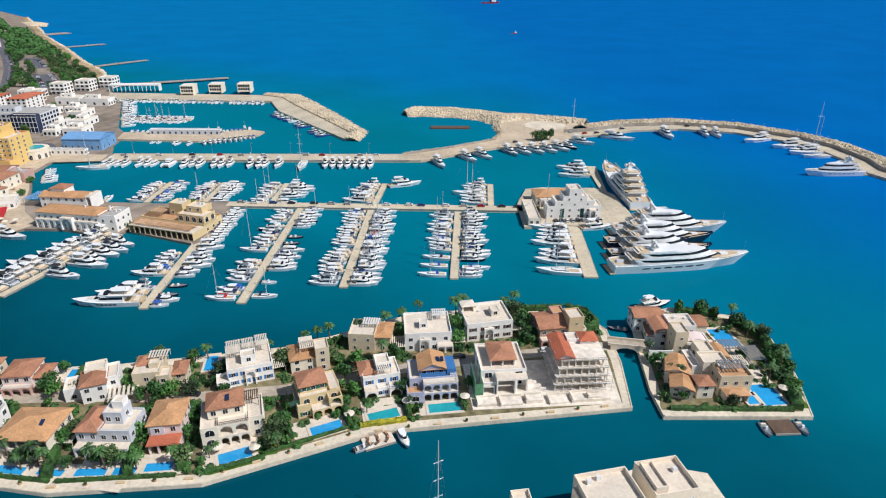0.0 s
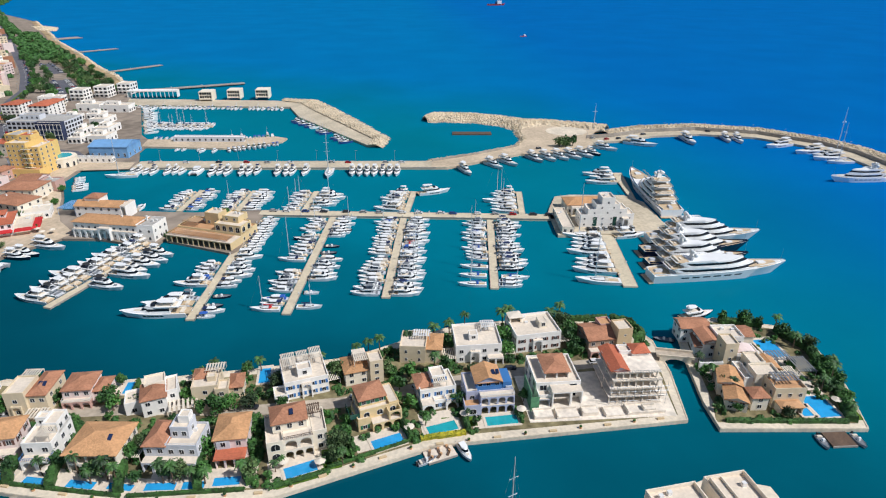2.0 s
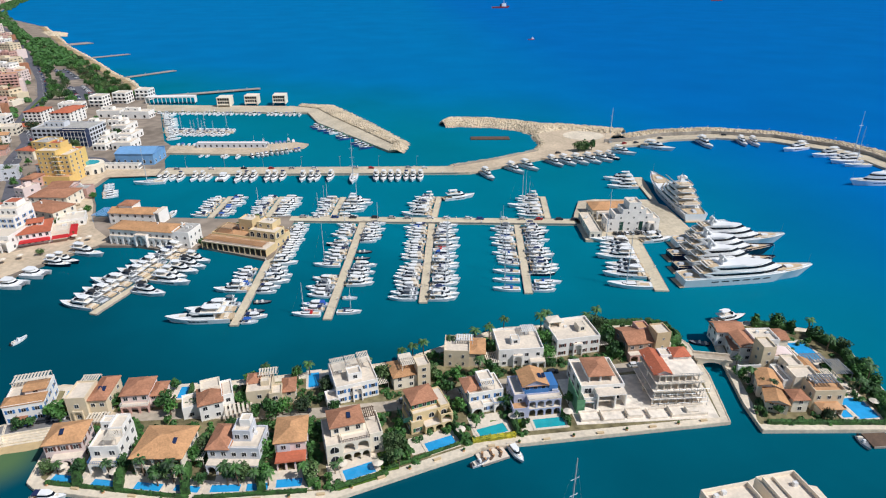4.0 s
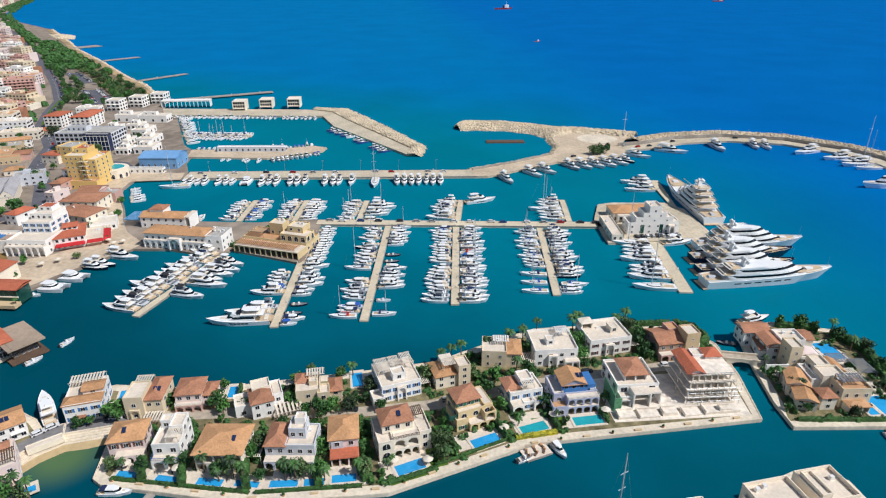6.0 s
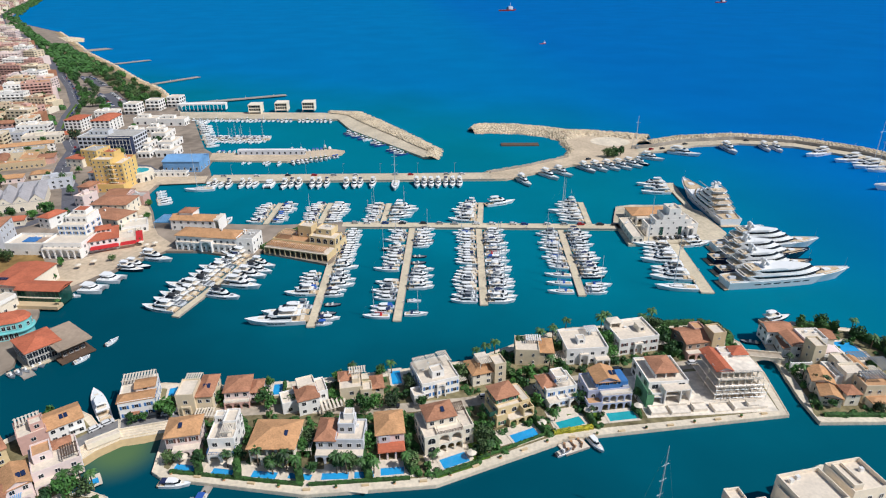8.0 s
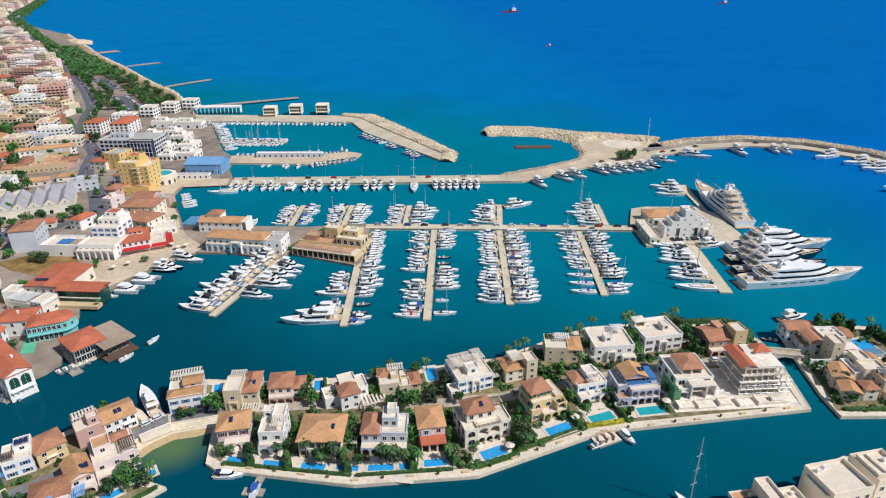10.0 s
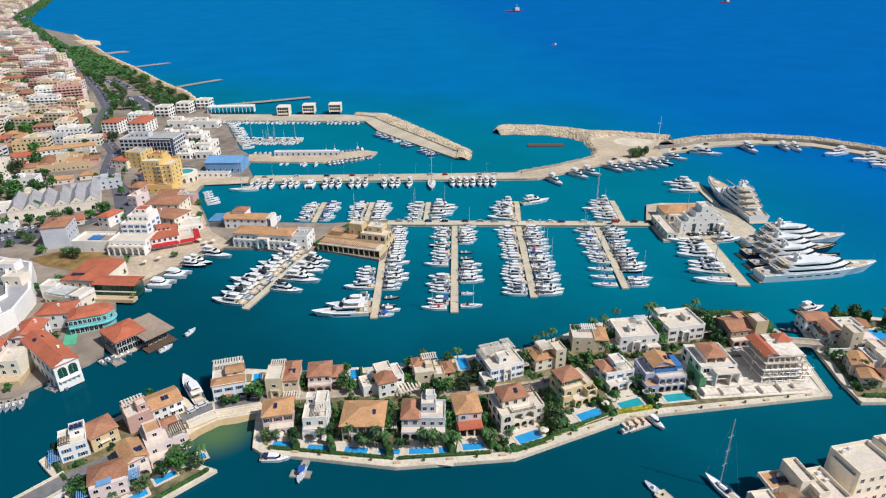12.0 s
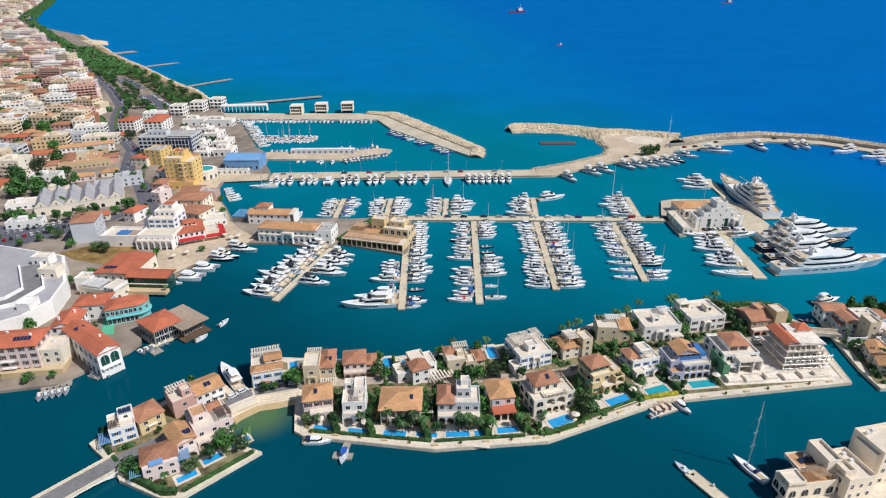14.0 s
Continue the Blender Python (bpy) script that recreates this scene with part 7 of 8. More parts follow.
plain("boat_shed", "large pale blue corrugated metal shed", (-222, 446.6), (-195, 443.6), 21, 8, BLUEROOF, "gable", BLUEROOF, 2.4, 6, 3, 3, 1, axis="x", cat="shed", wh=2.4)
plain("store", "long low white store on the quay", (-238, 437), (-202, 433), 5, 3, WHITE, f=9, floors=1, rmat=FLATROOF)
h = House("rotunda", "round-ended cream building with a turquoise roof pool", (-240, 424), (-230, 423), 1.2, "building", TG)
part("wall", MB().prism([(4 + 11 * math.cos(i * 0.449), 8 + 10 * math.sin(i * 0.449)) for i in range(14)], 0, 6), CREAM, h.root)
part("parapet", MB().prism([(4 + 11.2 * math.cos(i * 0.449), 8 + 10.2 * math.sin(i * 0.449)) for i in range(14)], 5.6, 6.3), CREAM, h.root)
part("roof_pool", MB().prism([(5 + 7 * math.cos(i * 0.449), 9 + 6 * math.sin(i * 0.449)) for i in range(14)], 6.2, 6.5), POOL2, h.root, "round turquoise roof pool")
for i in range(-4, 3):
    t = i * 0.449 + 0.2
    part("window", window_mesh(1.8, 3.2, True, None, GLASS), None, h.root, at=pose(4 + 11.05 * math.cos(t), 8 + 10.05 * math.sin(t), 0.4, 0, 0, math.degrees(t) + 90))
for i in range(3):
    hs = plain("seafront_house", "white cubic seafront house with grey glazed front", (-322 + i * 17, 656 + i * 16), (-308 + i * 17, 654 + i * 16), 15, 10.5, WHITE, f=3, r=3, floors=3, rmat=TERRACE, ww=2.6, wh=2)
    hs.slab(0, -1.4, 14, 1.4, 6.6, 0.3, WHITE, "balcony"), hs.slab(0, -1.4, 14, 1.4, 3.2, 0.3, WHITE, "balcony")
h = House("colonnade", "long white open-sided colonnade on the seafront", (-272, 668), (-222, 666), 1.3, "building", TG)
h.arcade(0, 0, 50, 0, 6, 12, WHITE, 8, flat=True, gap=0.86)
h.slab(0, 0, 50, 9, 6.2, 0.6, WHITE, "roof")
for x, y in ((-194, 640), (-168, 646), (-140, 646)):
    h = House("pavilion", "white cubic glazed pavilion raised on the old mole", (x, y), (x + 13, y - 0.8), 1.7, "pavilion", TG)
    h.slab(0, 0, 13, 15, 1.6, 0.5, CREAM), h.slab(0, 0, 13, 15, 8.6, 0.6, CREAM, "roof")
    h.block(0.7, 1.0, 11.6, 13, 2.1, 6.5, CREAM, None, f=5, l=2, r=2, floors=2, ww=1.8, wh=2.2)
    for xx in (0.2, 12.3):
        h.slab(xx, 0.2, 0.5, 14.6, 0, 8.6, CREAM, "column")
plain("shed", "long white-roofed shed on the harbour spit", (-176, 486), (-122, 480), 5, 3.4, GREYW, f=12, floors=1, rmat=WHITE)

# blocks of the wider town, along the avenue
crng = random.Random(23)


def road_x(y):
    for a, b in zip(MAIN_ROAD, MAIN_ROAD[1:]):
        if a[1] <= y <= b[1]:
            return a[0] + (b[0] - a[0]) * (y - a[1]) / (b[1] - a[1])
    return -1757 - (y - 3531) * 0.45


FAR = MB()


def far_block(x, y, w, d, hh, floors, wall):
    """A distant block of the joined rest of the town."""
    k0, n = len(FAR.v), max(3, int(w / 4))
    FAR.box(0, w, 0, d, 0, hh, wall, False)
    if crng.random() < 0.45:
        FAR.box(w * 0.55, w + crng.uniform(2, 6), d * 0.2, d + crng.uniform(1, 4), 0, hh * crng.uniform(0.45, 0.8), crng.choice((0, 1, 2, 7)), False)
    if floors < 3 and crng.random() < 0.6:
        roof = hip_mesh(0, w, 0, d, hh, 2.0)
        q = len(FAR.v)
        FAR.v += roof.v
        FAR.f += [tuple(q + i for i in f) for f in roof.f]
        FAR.m += [crng.choice((4, 7, 7, 8))] * len(roof.f)
    else:
        FAR.box(0.4, w - 0.4, 0.4, d - 0.4, hh, hh + 0.04, crng.choice((5, 5, 6, 7, 9)), False)
        for q in ((0, w, 0, 0.3), (0, w, d - 0.3, d), (0, 0.3, 0.3, d - 0.3), (w - 0.3, w, 0.3, d - 0.3)):
            FAR.box(*q, hh, hh + 0.8, wall, False)
        for i in range(int(w / 5)):
            ux, uy = w * crng.uniform(0.08, 0.9), d * crng.uniform(0.1, 0.9)
            FAR.box(ux, ux + 1.2, uy, uy + 1.0, hh, hh + crng.uniform(0.8, 1.7), crng.choice((0, 10, 3)), False)
        FAR.box(w * 0.2, w * 0.5, d * 0.4, d * 0.8, hh, hh + 2.4, wall, False)
    for k in range(floors):
        for i in range(n):
            FAR.box((i + 0.25) * w / n, (i + 0.75) * w / n, -0.08, 0.05, 1.2 + k * 3.1, 2.6 + k * 3.1, 3, False)
        for i in range(3):
            FAR.box(w - 0.05, w + 0.08, (i + 0.28) * d / 3, (i + 0.72) * d / 3, 1.2 + k * 3.1, 2.5 + k * 3.1, 3, False)
        if floors > 3 and k and wall != 1:
            FAR.box(0.5, w - 0.5, -1.4, 0, k * 3.1 + 0.1, k * 3.1 + 0.9, wall)
    m = pose(x, y, 1.2, 0, 0, crng.choice((-14, -8, 0, 6, 12, 22)))
    FAR.v[k0:] = [tuple(m @ Vector(p)) for p in FAR.v[k0:]]


def city_block(x, y, rz, w, d, floors, wall, roof):
    hs = House("town_block", crng.choice(("pale flat-roofed town apartment block with balconies", "cream town apartment block with long balconies", "white town block with banded windows")), (x, y), (x + w * math.cos(rz), y + w * math.sin(rz)), 1.2, "apartment block", "town blocks")
    hh = floors * 3.1 + 0.5
    if roof == "hip":
        hs.block(0, 0, w, d, 0, hh, wall, "hip", crng.choice((TILE, TILE_OR, TILE_TAN)), 1.8, 0, 0, 0)
    else:
        body = MB().box(0, w, 0, d, 0, hh, bottom=False).box(w * 0.3, w * 0.55, d * 0.4, d * 0.75, hh, hh + 2.4)
        for i in range(int(w / 4)):
            ux, uy = w * crng.uniform(0.08, 0.9), d * crng.uniform(0.1, 0.9)
            body.box(ux, ux + 1.2, uy, uy + 1.0, hh, hh + crng.uniform(0.7, 1.5))
        for q in ((0, w, 0, 0.25), (0, w, d - 0.25, d), (0, 0.25, 0.25, d - 0.25), (w - 0.25, w, 0.25, d - 0.25)):
            body.box(*q, hh, hh + 0.8, bottom=False)
        part("wall", body, wall, hs.root)
        part("roof", MB().box(0.25, w - 0.25, 0.25, d - 0.25, hh - 0.05, hh + 0.05, bottom=False), crng.choice((FLATROOF, TERRACE, TERRACE, TERRACOTTA)), hs.root)
    if y < 480:
        for k in range(floors):
            n = max(2, int(w / 4.2))
            for i in range(n):
                hs.win((i + 0.5) * w / n, 0, 0.9 + k * 3.1, 1.4, 1.4)
            hs.win(w, d / 2, 0.9 + k * 3.1, 1.6, 1.4, "r")
    else:
        band = MB()
        for i in range(max(2, int(w / 3.4))):
            n = max(2, int(w / 3.4))
            band.box((i + 0.3) * w / n, (i + 0.7) * w / n, -0.06, 0.02, 0, 1.4)
        band.box(w - 0.02, w + 0.06, 1.2, d * 0.45, 0, 1.4).box(w - 0.02, w + 0.06, d * 0.55, d - 1.2, 0, 1.4)
        band = band.mesh("window_row", [GLASS])
        for k in range(floors):
            part("window_row", band, None, hs.root, at=pose(0, 0, 1.1 + k * 3.1))
    if floors > 3:
        bal = MB().box(0.5, w - 0.5, -1.3, 0, 0, 0.18).box(0.5, w - 0.5, -1.35, -1.25, 0.18, 1.0).mesh("balcony", [wall])
        for k in range(1, floors):
            part("balcony", bal, None, hs.root, at=pose(0, 0, k * 3.1))


y = 420.0
count = 0
while y < 4300:
    step = 21 + y * 0.012
    edge = -102 - 0.78 * (y + 31) - 30
    x = road_x(y) - 22 - crng.uniform(0, 6)
    if y < 560:
        x = min(x, -372)
    while x > edge:
        w, d = crng.uniform(13, 24) * (1 + y / 3500), crng.uniform(12, 17) * (1 + y / 3500)
        near = road_x(y) - x < 70
        fl = crng.choice((2, 3, 4, 5) if near and y > 600 else (1, 2, 2, 3, 4)) + (2 if y > 700 and near else 0)
        if y > 600:
            if crng.random() < 0.9:
                far_block(x - w, y + crng.uniform(-6, 6), w, d, fl * 3.1 + 0.6, fl, crng.choice((0, 1, 1, 2, 11, 10)))
        elif crng.random() < 0.88:
            city_block(x - w, y + crng.uniform(-4, 4), crng.uniform(-0.12, 0.12), w, d, fl, crng.choice((WHITE, CREAM, CREAM, BEIGE, GREYW, BEIGE, PINK, ROSE)), "hip" if fl < 4 and crng.random() < 0.6 else "flat")
            count += 1
        x -= w + crng.uniform(2, 6)
    y += step
solid("far_town", FAR, [CREAM, BEIGE, PINK, GLASS, TILE_OR, FLATROOF, TERRACE, TILE, TILE_TAN, TERRACOTTA, WHITE, ROSE], "far pale town blocks with dark window bands", "town", "stuff")
for x, y, w, d, fl, wl in ((-338, 400, 16, 12, 1, CREAM), (-356, 425, 20, 12, 2, WHITE), (-330, 340, 20, 9, 1, WHITE)):
    city_block(x, y, 0.1, w, d, fl, wl, "flat")
for x, y, rz, w, d, fl, wl, rf in ((-372, 505, 0.35, 44, 9, 2, WHITE, "hip"), (-366, 540, 0.15, 30, 14, 2, CREAM, "flat"), (-398, 520, 0.2, 24, 16, 3, YELLOW, "flat"), (-350, 560, 0.1, 16, 12, 1, CREAM, "hip"),
                                 (-330, 430, 0.3, 16, 9, 1, PINK, "hip"), (-312, 440, 0.3, 12, 8, 1, CREAM, "hip"), (-384, 570, 0.1, 26, 14, 3, WHITE, "flat"), (-346, 372, 0.3, 18, 12, 1, WHITE, "flat"), (-268, 430, -0.2, 10, 10, 2, GREYW, "hip"), (-262, 398, -0.2, 8, 12, 2, ROSE, "hip"),
                                 (-292, 414, 0.3, 18, 12, 2, GREYW, "flat"), (-262, 344, -0.4, 8, 13, 2, WHITE, "hip"), (-284, 345, 0.3, 12, 8, 1, CREAM, "hip"), (-256, 378, -0.4, 7, 12, 2, PINK, "flat"), (-372, 350, 0.2, 24, 12, 2, CREAM, "flat"), (-388, 380, 0.2, 24, 14, 2, WHITE, "hip"), (-300, 470, -0.3, 14, 12, 2, CREAM, "hip"), (-302, 545, 0, 14, 10, 2, WHITE, "flat"), (-345, 640, 0, 22, 12, 2, WHITE, "flat"), (-330, 622, 0, 14, 10, 2, CREAM, "hip")):
    city_block(x, y, rz, w, d, fl, wl, rf)


# ---- trees, palms, hedges ----
trng = random.Random(5)


def crown_mesh(name, r, hgt, m, clumps=16, leaves=34, size=0.55):
    """Leaf clumps round a centre: many small tilted leaves, uneven outline, gaps."""
    mb = MB()
    for c in range(clumps):
        a, u = trng.uniform(0, 2 * math.pi), trng.uniform(0.15, 1)
        cx, cy, cz = r * 0.72 * u * math.cos(a), r * 0.72 * u * math.sin(a), hgt * trng.uniform(0.12, 0.9) * (1.05 - 0.35 * u)
        cr = r * trng.uniform(0.28, 0.46)
        for k in range(leaves):
            v = Vector((trng.gauss(0, 1), trng.gauss(0, 1), trng.gauss(0, 0.8))).normalized()
            p = Vector((cx, cy, cz)) + v * cr * trng.uniform(0.6, 1.08)
            t1 = v.orthogonal().normalized()
            t1.rotate(Matrix.Rotation(trng.uniform(0, 6.28), 3, v))
            t2 = v.cross(t1)
            s = size * trng.uniform(0.6, 1.2)
            tilt = v * s * trng.uniform(-0.5, 0.5)
            mb.face([p - t1 * s * 0.5, p + t2 * s * 0.4 + tilt, p + t1 * s * 0.6, p - t2 * s * 0.4 - tilt])
    return mb.mesh(name, [m])


def trunk_mesh(h, r, spread):
    mb = MB().tube((0, 0, -0.2), (0.1, 0, h * 0.6), r, r * 0.7, 7)
    for i in range(5):
        a = i * 1.256 + trng.uniform(-0.3, 0.3)
        mb.tube((0.1, 0, h * 0.55), (spread * math.cos(a), spread * math.sin(a), h * trng.uniform(0.95, 1.3)), r * 0.5, r * 0.15, 5)
    return mb.mesh("trunk", [BARK])


def palm_crown():
    mb = MB()
    for i in range(18):
        a = i * 2.4 + trng.uniform(-0.2, 0.2)
        rise, ln = trng.uniform(-0.25, 1.1), trng.uniform(2.0, 2.7)
        d, side = Vector((math.cos(a), math.sin(a), 0)), Vector((-math.sin(a), math.cos(a), 0))
        prev = None
        for k in range(8):
            t = k / 7
            p = d * (ln * t * (1 - 0.15 * t)) + Vector((0, 0, ln * (rise * t - (0.55 + rise * 0.5) * t * t)))
            w = 0.42 * math.sin(math.pi * min(1, t * 0.85 + 0.12)) + 0.03
            if prev is not None:
                q, pw = prev
                for s in (1, -1):
                    mb.face([q, p, p + side * s * w + Vector((0, 0, -w * 0.5)), q.lerp(p, 0.35) + side * s * pw + Vector((0, 0, -pw * 0.5))])
            prev = (p, w)
    return mb.mesh("crown", [PALM])


def palm_trunk(h):
    mb, n = MB(), 6
    for i in range(n):
        mb.tube((0.04 * i, 0, h * i / n - 0.1), (0.04 * (i + 1), 0, h * (i + 1) / n), 0.24 - 0.018 * i, 0.2 - 0.016 * i, 7)
    return mb.mesh("trunk", [BARK])


CROWNS = [crown_mesh("crown", 2.2, 3.0, LEAF), crown_mesh("crown", 2.8, 3.4, LEAF2, 18), crown_mesh("crown", 1.9, 3.4, LEAF, 14), crown_mesh("crown", 3.2, 3.2, LEAF, 20, 36, 0.65)]
TRUNKS = [trunk_mesh(2.0, 0.2, 0.9), trunk_mesh(2.4, 0.24, 1.2)]
PALMS = [palm_crown(), palm_crown()]
PTRUNK = [palm_trunk(5.0), palm_trunk(7.0)]


def tree(x, y, s=1.0, z=1.25, label="leafy green garden tree", group="garden trees"):
    k = trng.randrange(4)
    root = thing("tree", pose(x, y, z, 0, 0, trng.uniform(0, 360)) @ Matrix.Diagonal((s * 1.3, s * 1.3, s * 1.25 * trng.uniform(0.85, 1.15), 1)), label, "tree", group)
    part("trunk", TRUNKS[k % 2], None, root)
    part("crown", CROWNS[k], None, root, at=pose(0, 0, 1.5))
    return root


def palm(x, y, s=1.0, z=1.25):
    k = trng.randrange(2)
    root = thing("palm_tree", pose(x, y, z, 0, 0, trng.uniform(0, 360)) @ Matrix.Diagonal((s, s, s, 1)), "slender palm tree with arching green fronds", "palm tree", "garden palms")
    part("trunk", PTRUNK[k], None, root)
    part("crown", PALMS[trng.randrange(2)], None, root, at=pose(0.24, 0, 5.0 + 2 * k))
    return root


def hedge(pts, w=1.2, h=1.6, m=HEDGE, z=1.2, label="clipped dense green garden hedge"):
    """A clipped hedge: an uneven body with leaf tufts over it."""
    mb, rows = MB(), []
    for p, d in along(pts, 0.9):
        n = Vector((-d.y, d.x))
        j = lambda a: a * trng.uniform(0.82, 1.18)
        rows.append([(*(p - n * j(w / 2)), z - 0.1), (*(p - n * j(w / 2)), z + j(h * 0.8)), (*(p - n * j(w * 0.2)), z + j(h)), (*(p + n * j(w * 0.2)), z + j(h)), (*(p + n * j(w / 2)), z + j(h * 0.8)), (*(p + n * j(w / 2)), z - 0.1)])
        for k in range(9):
            c = Vector((*(p + n * trng.uniform(-w / 2, w / 2) + d * trng.uniform(-0.45, 0.45)), z + h * trng.uniform(0.5, 1.05)))
            u, v = Vector((trng.gauss(0, 1), trng.gauss(0, 1), trng.gauss(0, 1))).normalized() * 0.28, Vector((trng.gauss(0, 1), trng.gauss(0, 1), trng.gauss(0, 1))).normalized() * 0.28
            mb.face([c - u, c + v, c + u, c - v])
    if len(rows) < 2:
        return
    for r0, r1 in zip(rows, rows[1:]):
        for i in range(5):
            mb.face([r0[i], r1[i], r1[i + 1], r0[i + 1]])
    mb.face(rows[0]), mb.face(rows[-1][::-1])
    solid("hedge", mb, m, label, "hedge", group="garden hedges")


# gardens of the front row: hedges between plots, along the promenade, and palms
for x, y0, y1 in ((-120.8, 134, 142), (-109, 131, 142), (-90.5, 127.5, 138), (-70.4, 126.5, 139), (-57.2, 127, 134)):
    hedge([(x, y0), (x - 1.4, (y0 + y1) / 2), (x - 2, y1)], 2.2, 3.0)
hedge([(-130, 136.2), (-89, 126.3)], 0.9, 1.1), hedge([(-88, 126.2), (-58, 125.4)], 0.9, 1.1)
hedge([(-51, 125.6), (-36, 130)], 1.6, 0.9), hedge([(-37, 131), (-31, 133), (-14, 139)], 0.9, 1.0), hedge([(-30, 136), (-34, 146)], 1.6, 2.4)
hedge([(-13.6, 139), (-16, 147)], 1.5, 2.6), hedge([(-11, 139.4), (2.6, 140.6)], 1.6, 1.2, YELLOWB, label="yellow-flowering hedge along the promenade"), hedge([(3.4, 141), (3, 150)], 1.6, 2.2), hedge([(20, 143), (21, 150)], 1.0, 1.4)
hedge([(69, 182), (75, 184), (73, 194), (66, 197)], 2.4, 3.0), hedge([(66, 198), (46, 199)], 2, 2.2)
hedge([(-185, 122.4), (-172, 114), (-167, 113.4)], 1.8, 2.2), hedge([(-166, 114), (-147.5, 128.6)], 1.0, 1.2), hedge([(-197, 137), (-190, 128.5)], 1.2, 1.4)
hedge([(81.5, 137.4), (119, 133)], 1.4, 1.3), hedge([(119.4, 133.2), (126.6, 150), (131, 170), (127, 184)], 3.4, 2.4), hedge([(123, 187), (108, 192)], 2.6, 2.4), hedge([(82.4, 140), (85, 147)], 1.2, 1.6)
hedge([(-54, 160), (-56, 176)], 1.4, 2.0), hedge([(-100, 166), (-100.6, 175)], 1.2, 2.4), hedge([(-47, 146), (-56, 146)], 1.0, 1.5)
hedge([(-104, 331), (-128, 297)], 2.6, 2.2), hedge([(-252, 262), (-242, 242), (-244, 230)], 3, 3), hedge([(-272, 498), (-262, 478)], 4, 4)
for x, y, s in ((-131.5, 140, .7), (-122, 138, .9), (-120, 145, .9), (-110, 139, 1), (-107.6, 145, 1), (-100, 133.6, .9), (-97, 134, 1.0), (-91, 139, 1.1), (-89.4, 143, 1), (-87, 131, .8), (-79, 131.4, .9), (-76, 131, .9), (-71, 140, 1.0), (-69.6, 131, .9), (-58, 139, .9), (-57, 130, .8), (-58, 147, .8),
                (-34, 137, 1.0), (-32, 140, 1.1), (-35, 133, .9), (-17.4, 149, .9), (-13, 153, 1), (2.5, 153, .9), (22.6, 153, .8), (-1, 160, .9), (-16, 163, 1), (-12, 168, 1.2), (-20, 172, .8), (0, 171, 1), (3, 183, 1.1), (22.4, 178, .9), (23.4, 186, 1.1), (46, 183, 1.2), (47.6, 188, 1.3), (48, 178, 1), (46, 194, 1.1), (69, 186, .9), (-36, 172, .9), (-52, 157, .8), (-56, 168, .8),
                (-63, 158.6, .9), (-72, 157.4, 1), (-69, 158.6, .9), (-77, 157.6, .9), (-82, 164, .9), (-96, 163, .8), (-104, 162, 1), (-107, 166, .9), (-122, 168, .7), (-137, 161.5, 1.1), (-139.6, 165, 1), (-145, 161, .7), (-149, 160.6, .6), (-82, 176, .9), (-66, 177, .9), (-106, 175, .8), (-118, 175.4, .8), (-132, 177, .8), (-150, 178, .8), (-180, 159, 1), (-176, 164, 1), (-188, 151, .8), (-198, 142, .7), (-171, 147, .8),
                (-161, 127, 1.0), (-157, 130, 1), (-152, 130.6, .9), (-165, 122.6, .8), (-180, 122, 1.0), (-184, 124, .9), (-181, 141.4, .5), (-189, 134.6, .5),
                (122, 187, 1.1), (118, 190, 1.2), (127, 180, 1.2), (129, 176, 1.1), (131, 171, 1.2), (129, 166, 1.1), (130, 160, 1), (127, 156, 1.2), (128, 151, 1), (124, 149, .9), (125, 143, .9), (122, 140, .9), (88, 152, .9), (92, 158, .8), (87.5, 141, .7), (101, 137, .6), (94, 186, .8), (110, 192, 1.1), (86, 161, .7)):
    tree(x, y, s * (0.74 if x > 105 else 1))
for x, y, s in ((-128, 139, .8), (-113, 136, .9), (-104, 136, 1), (-99, 131.8, 1.0), (-95, 132.6, 1.1), (-92, 131, 1), (-80, 130, 1.1), (-77, 129.4, 1), (-72.6, 130, .9), (-69, 128.6, 1), (-59.4, 129.4, .9), (-51, 131, .7), (-49.6, 133, .6), (-33, 132, .8), (-9, 145, .7), (4, 146, .6), (-4, 171, 1.1), (-2, 191, 1.2), (4, 194, 1.2), (-6, 189, 1.0), (24, 194, 1.3), (27, 197, 1.2), (43, 197, 1.3), (47, 198, 1.2), (-22, 184, 1.1), (-26, 182.5, 1.0), (-30, 180.6, 1.0), (-42, 180, .9), (-62, 178, 1), (-76, 176, 1),
                (-158, 134, 1.1), (-154, 134, 1), (-150, 131.6, 1.0), (-171.6, 117, .7), (126, 172, 1.2), (130, 158, 1.1), (125, 151, 1.2), (118, 146, 1), (121, 136, .9), (88, 158, 1), (86, 164, .9), (98, 158, .8), (102, 150, .7), (126, 183, 1), (90, 150, .9), (-12, 186, 1), (10, 197, 1), (-208, 244, .6)):
    palm(x, y, s)
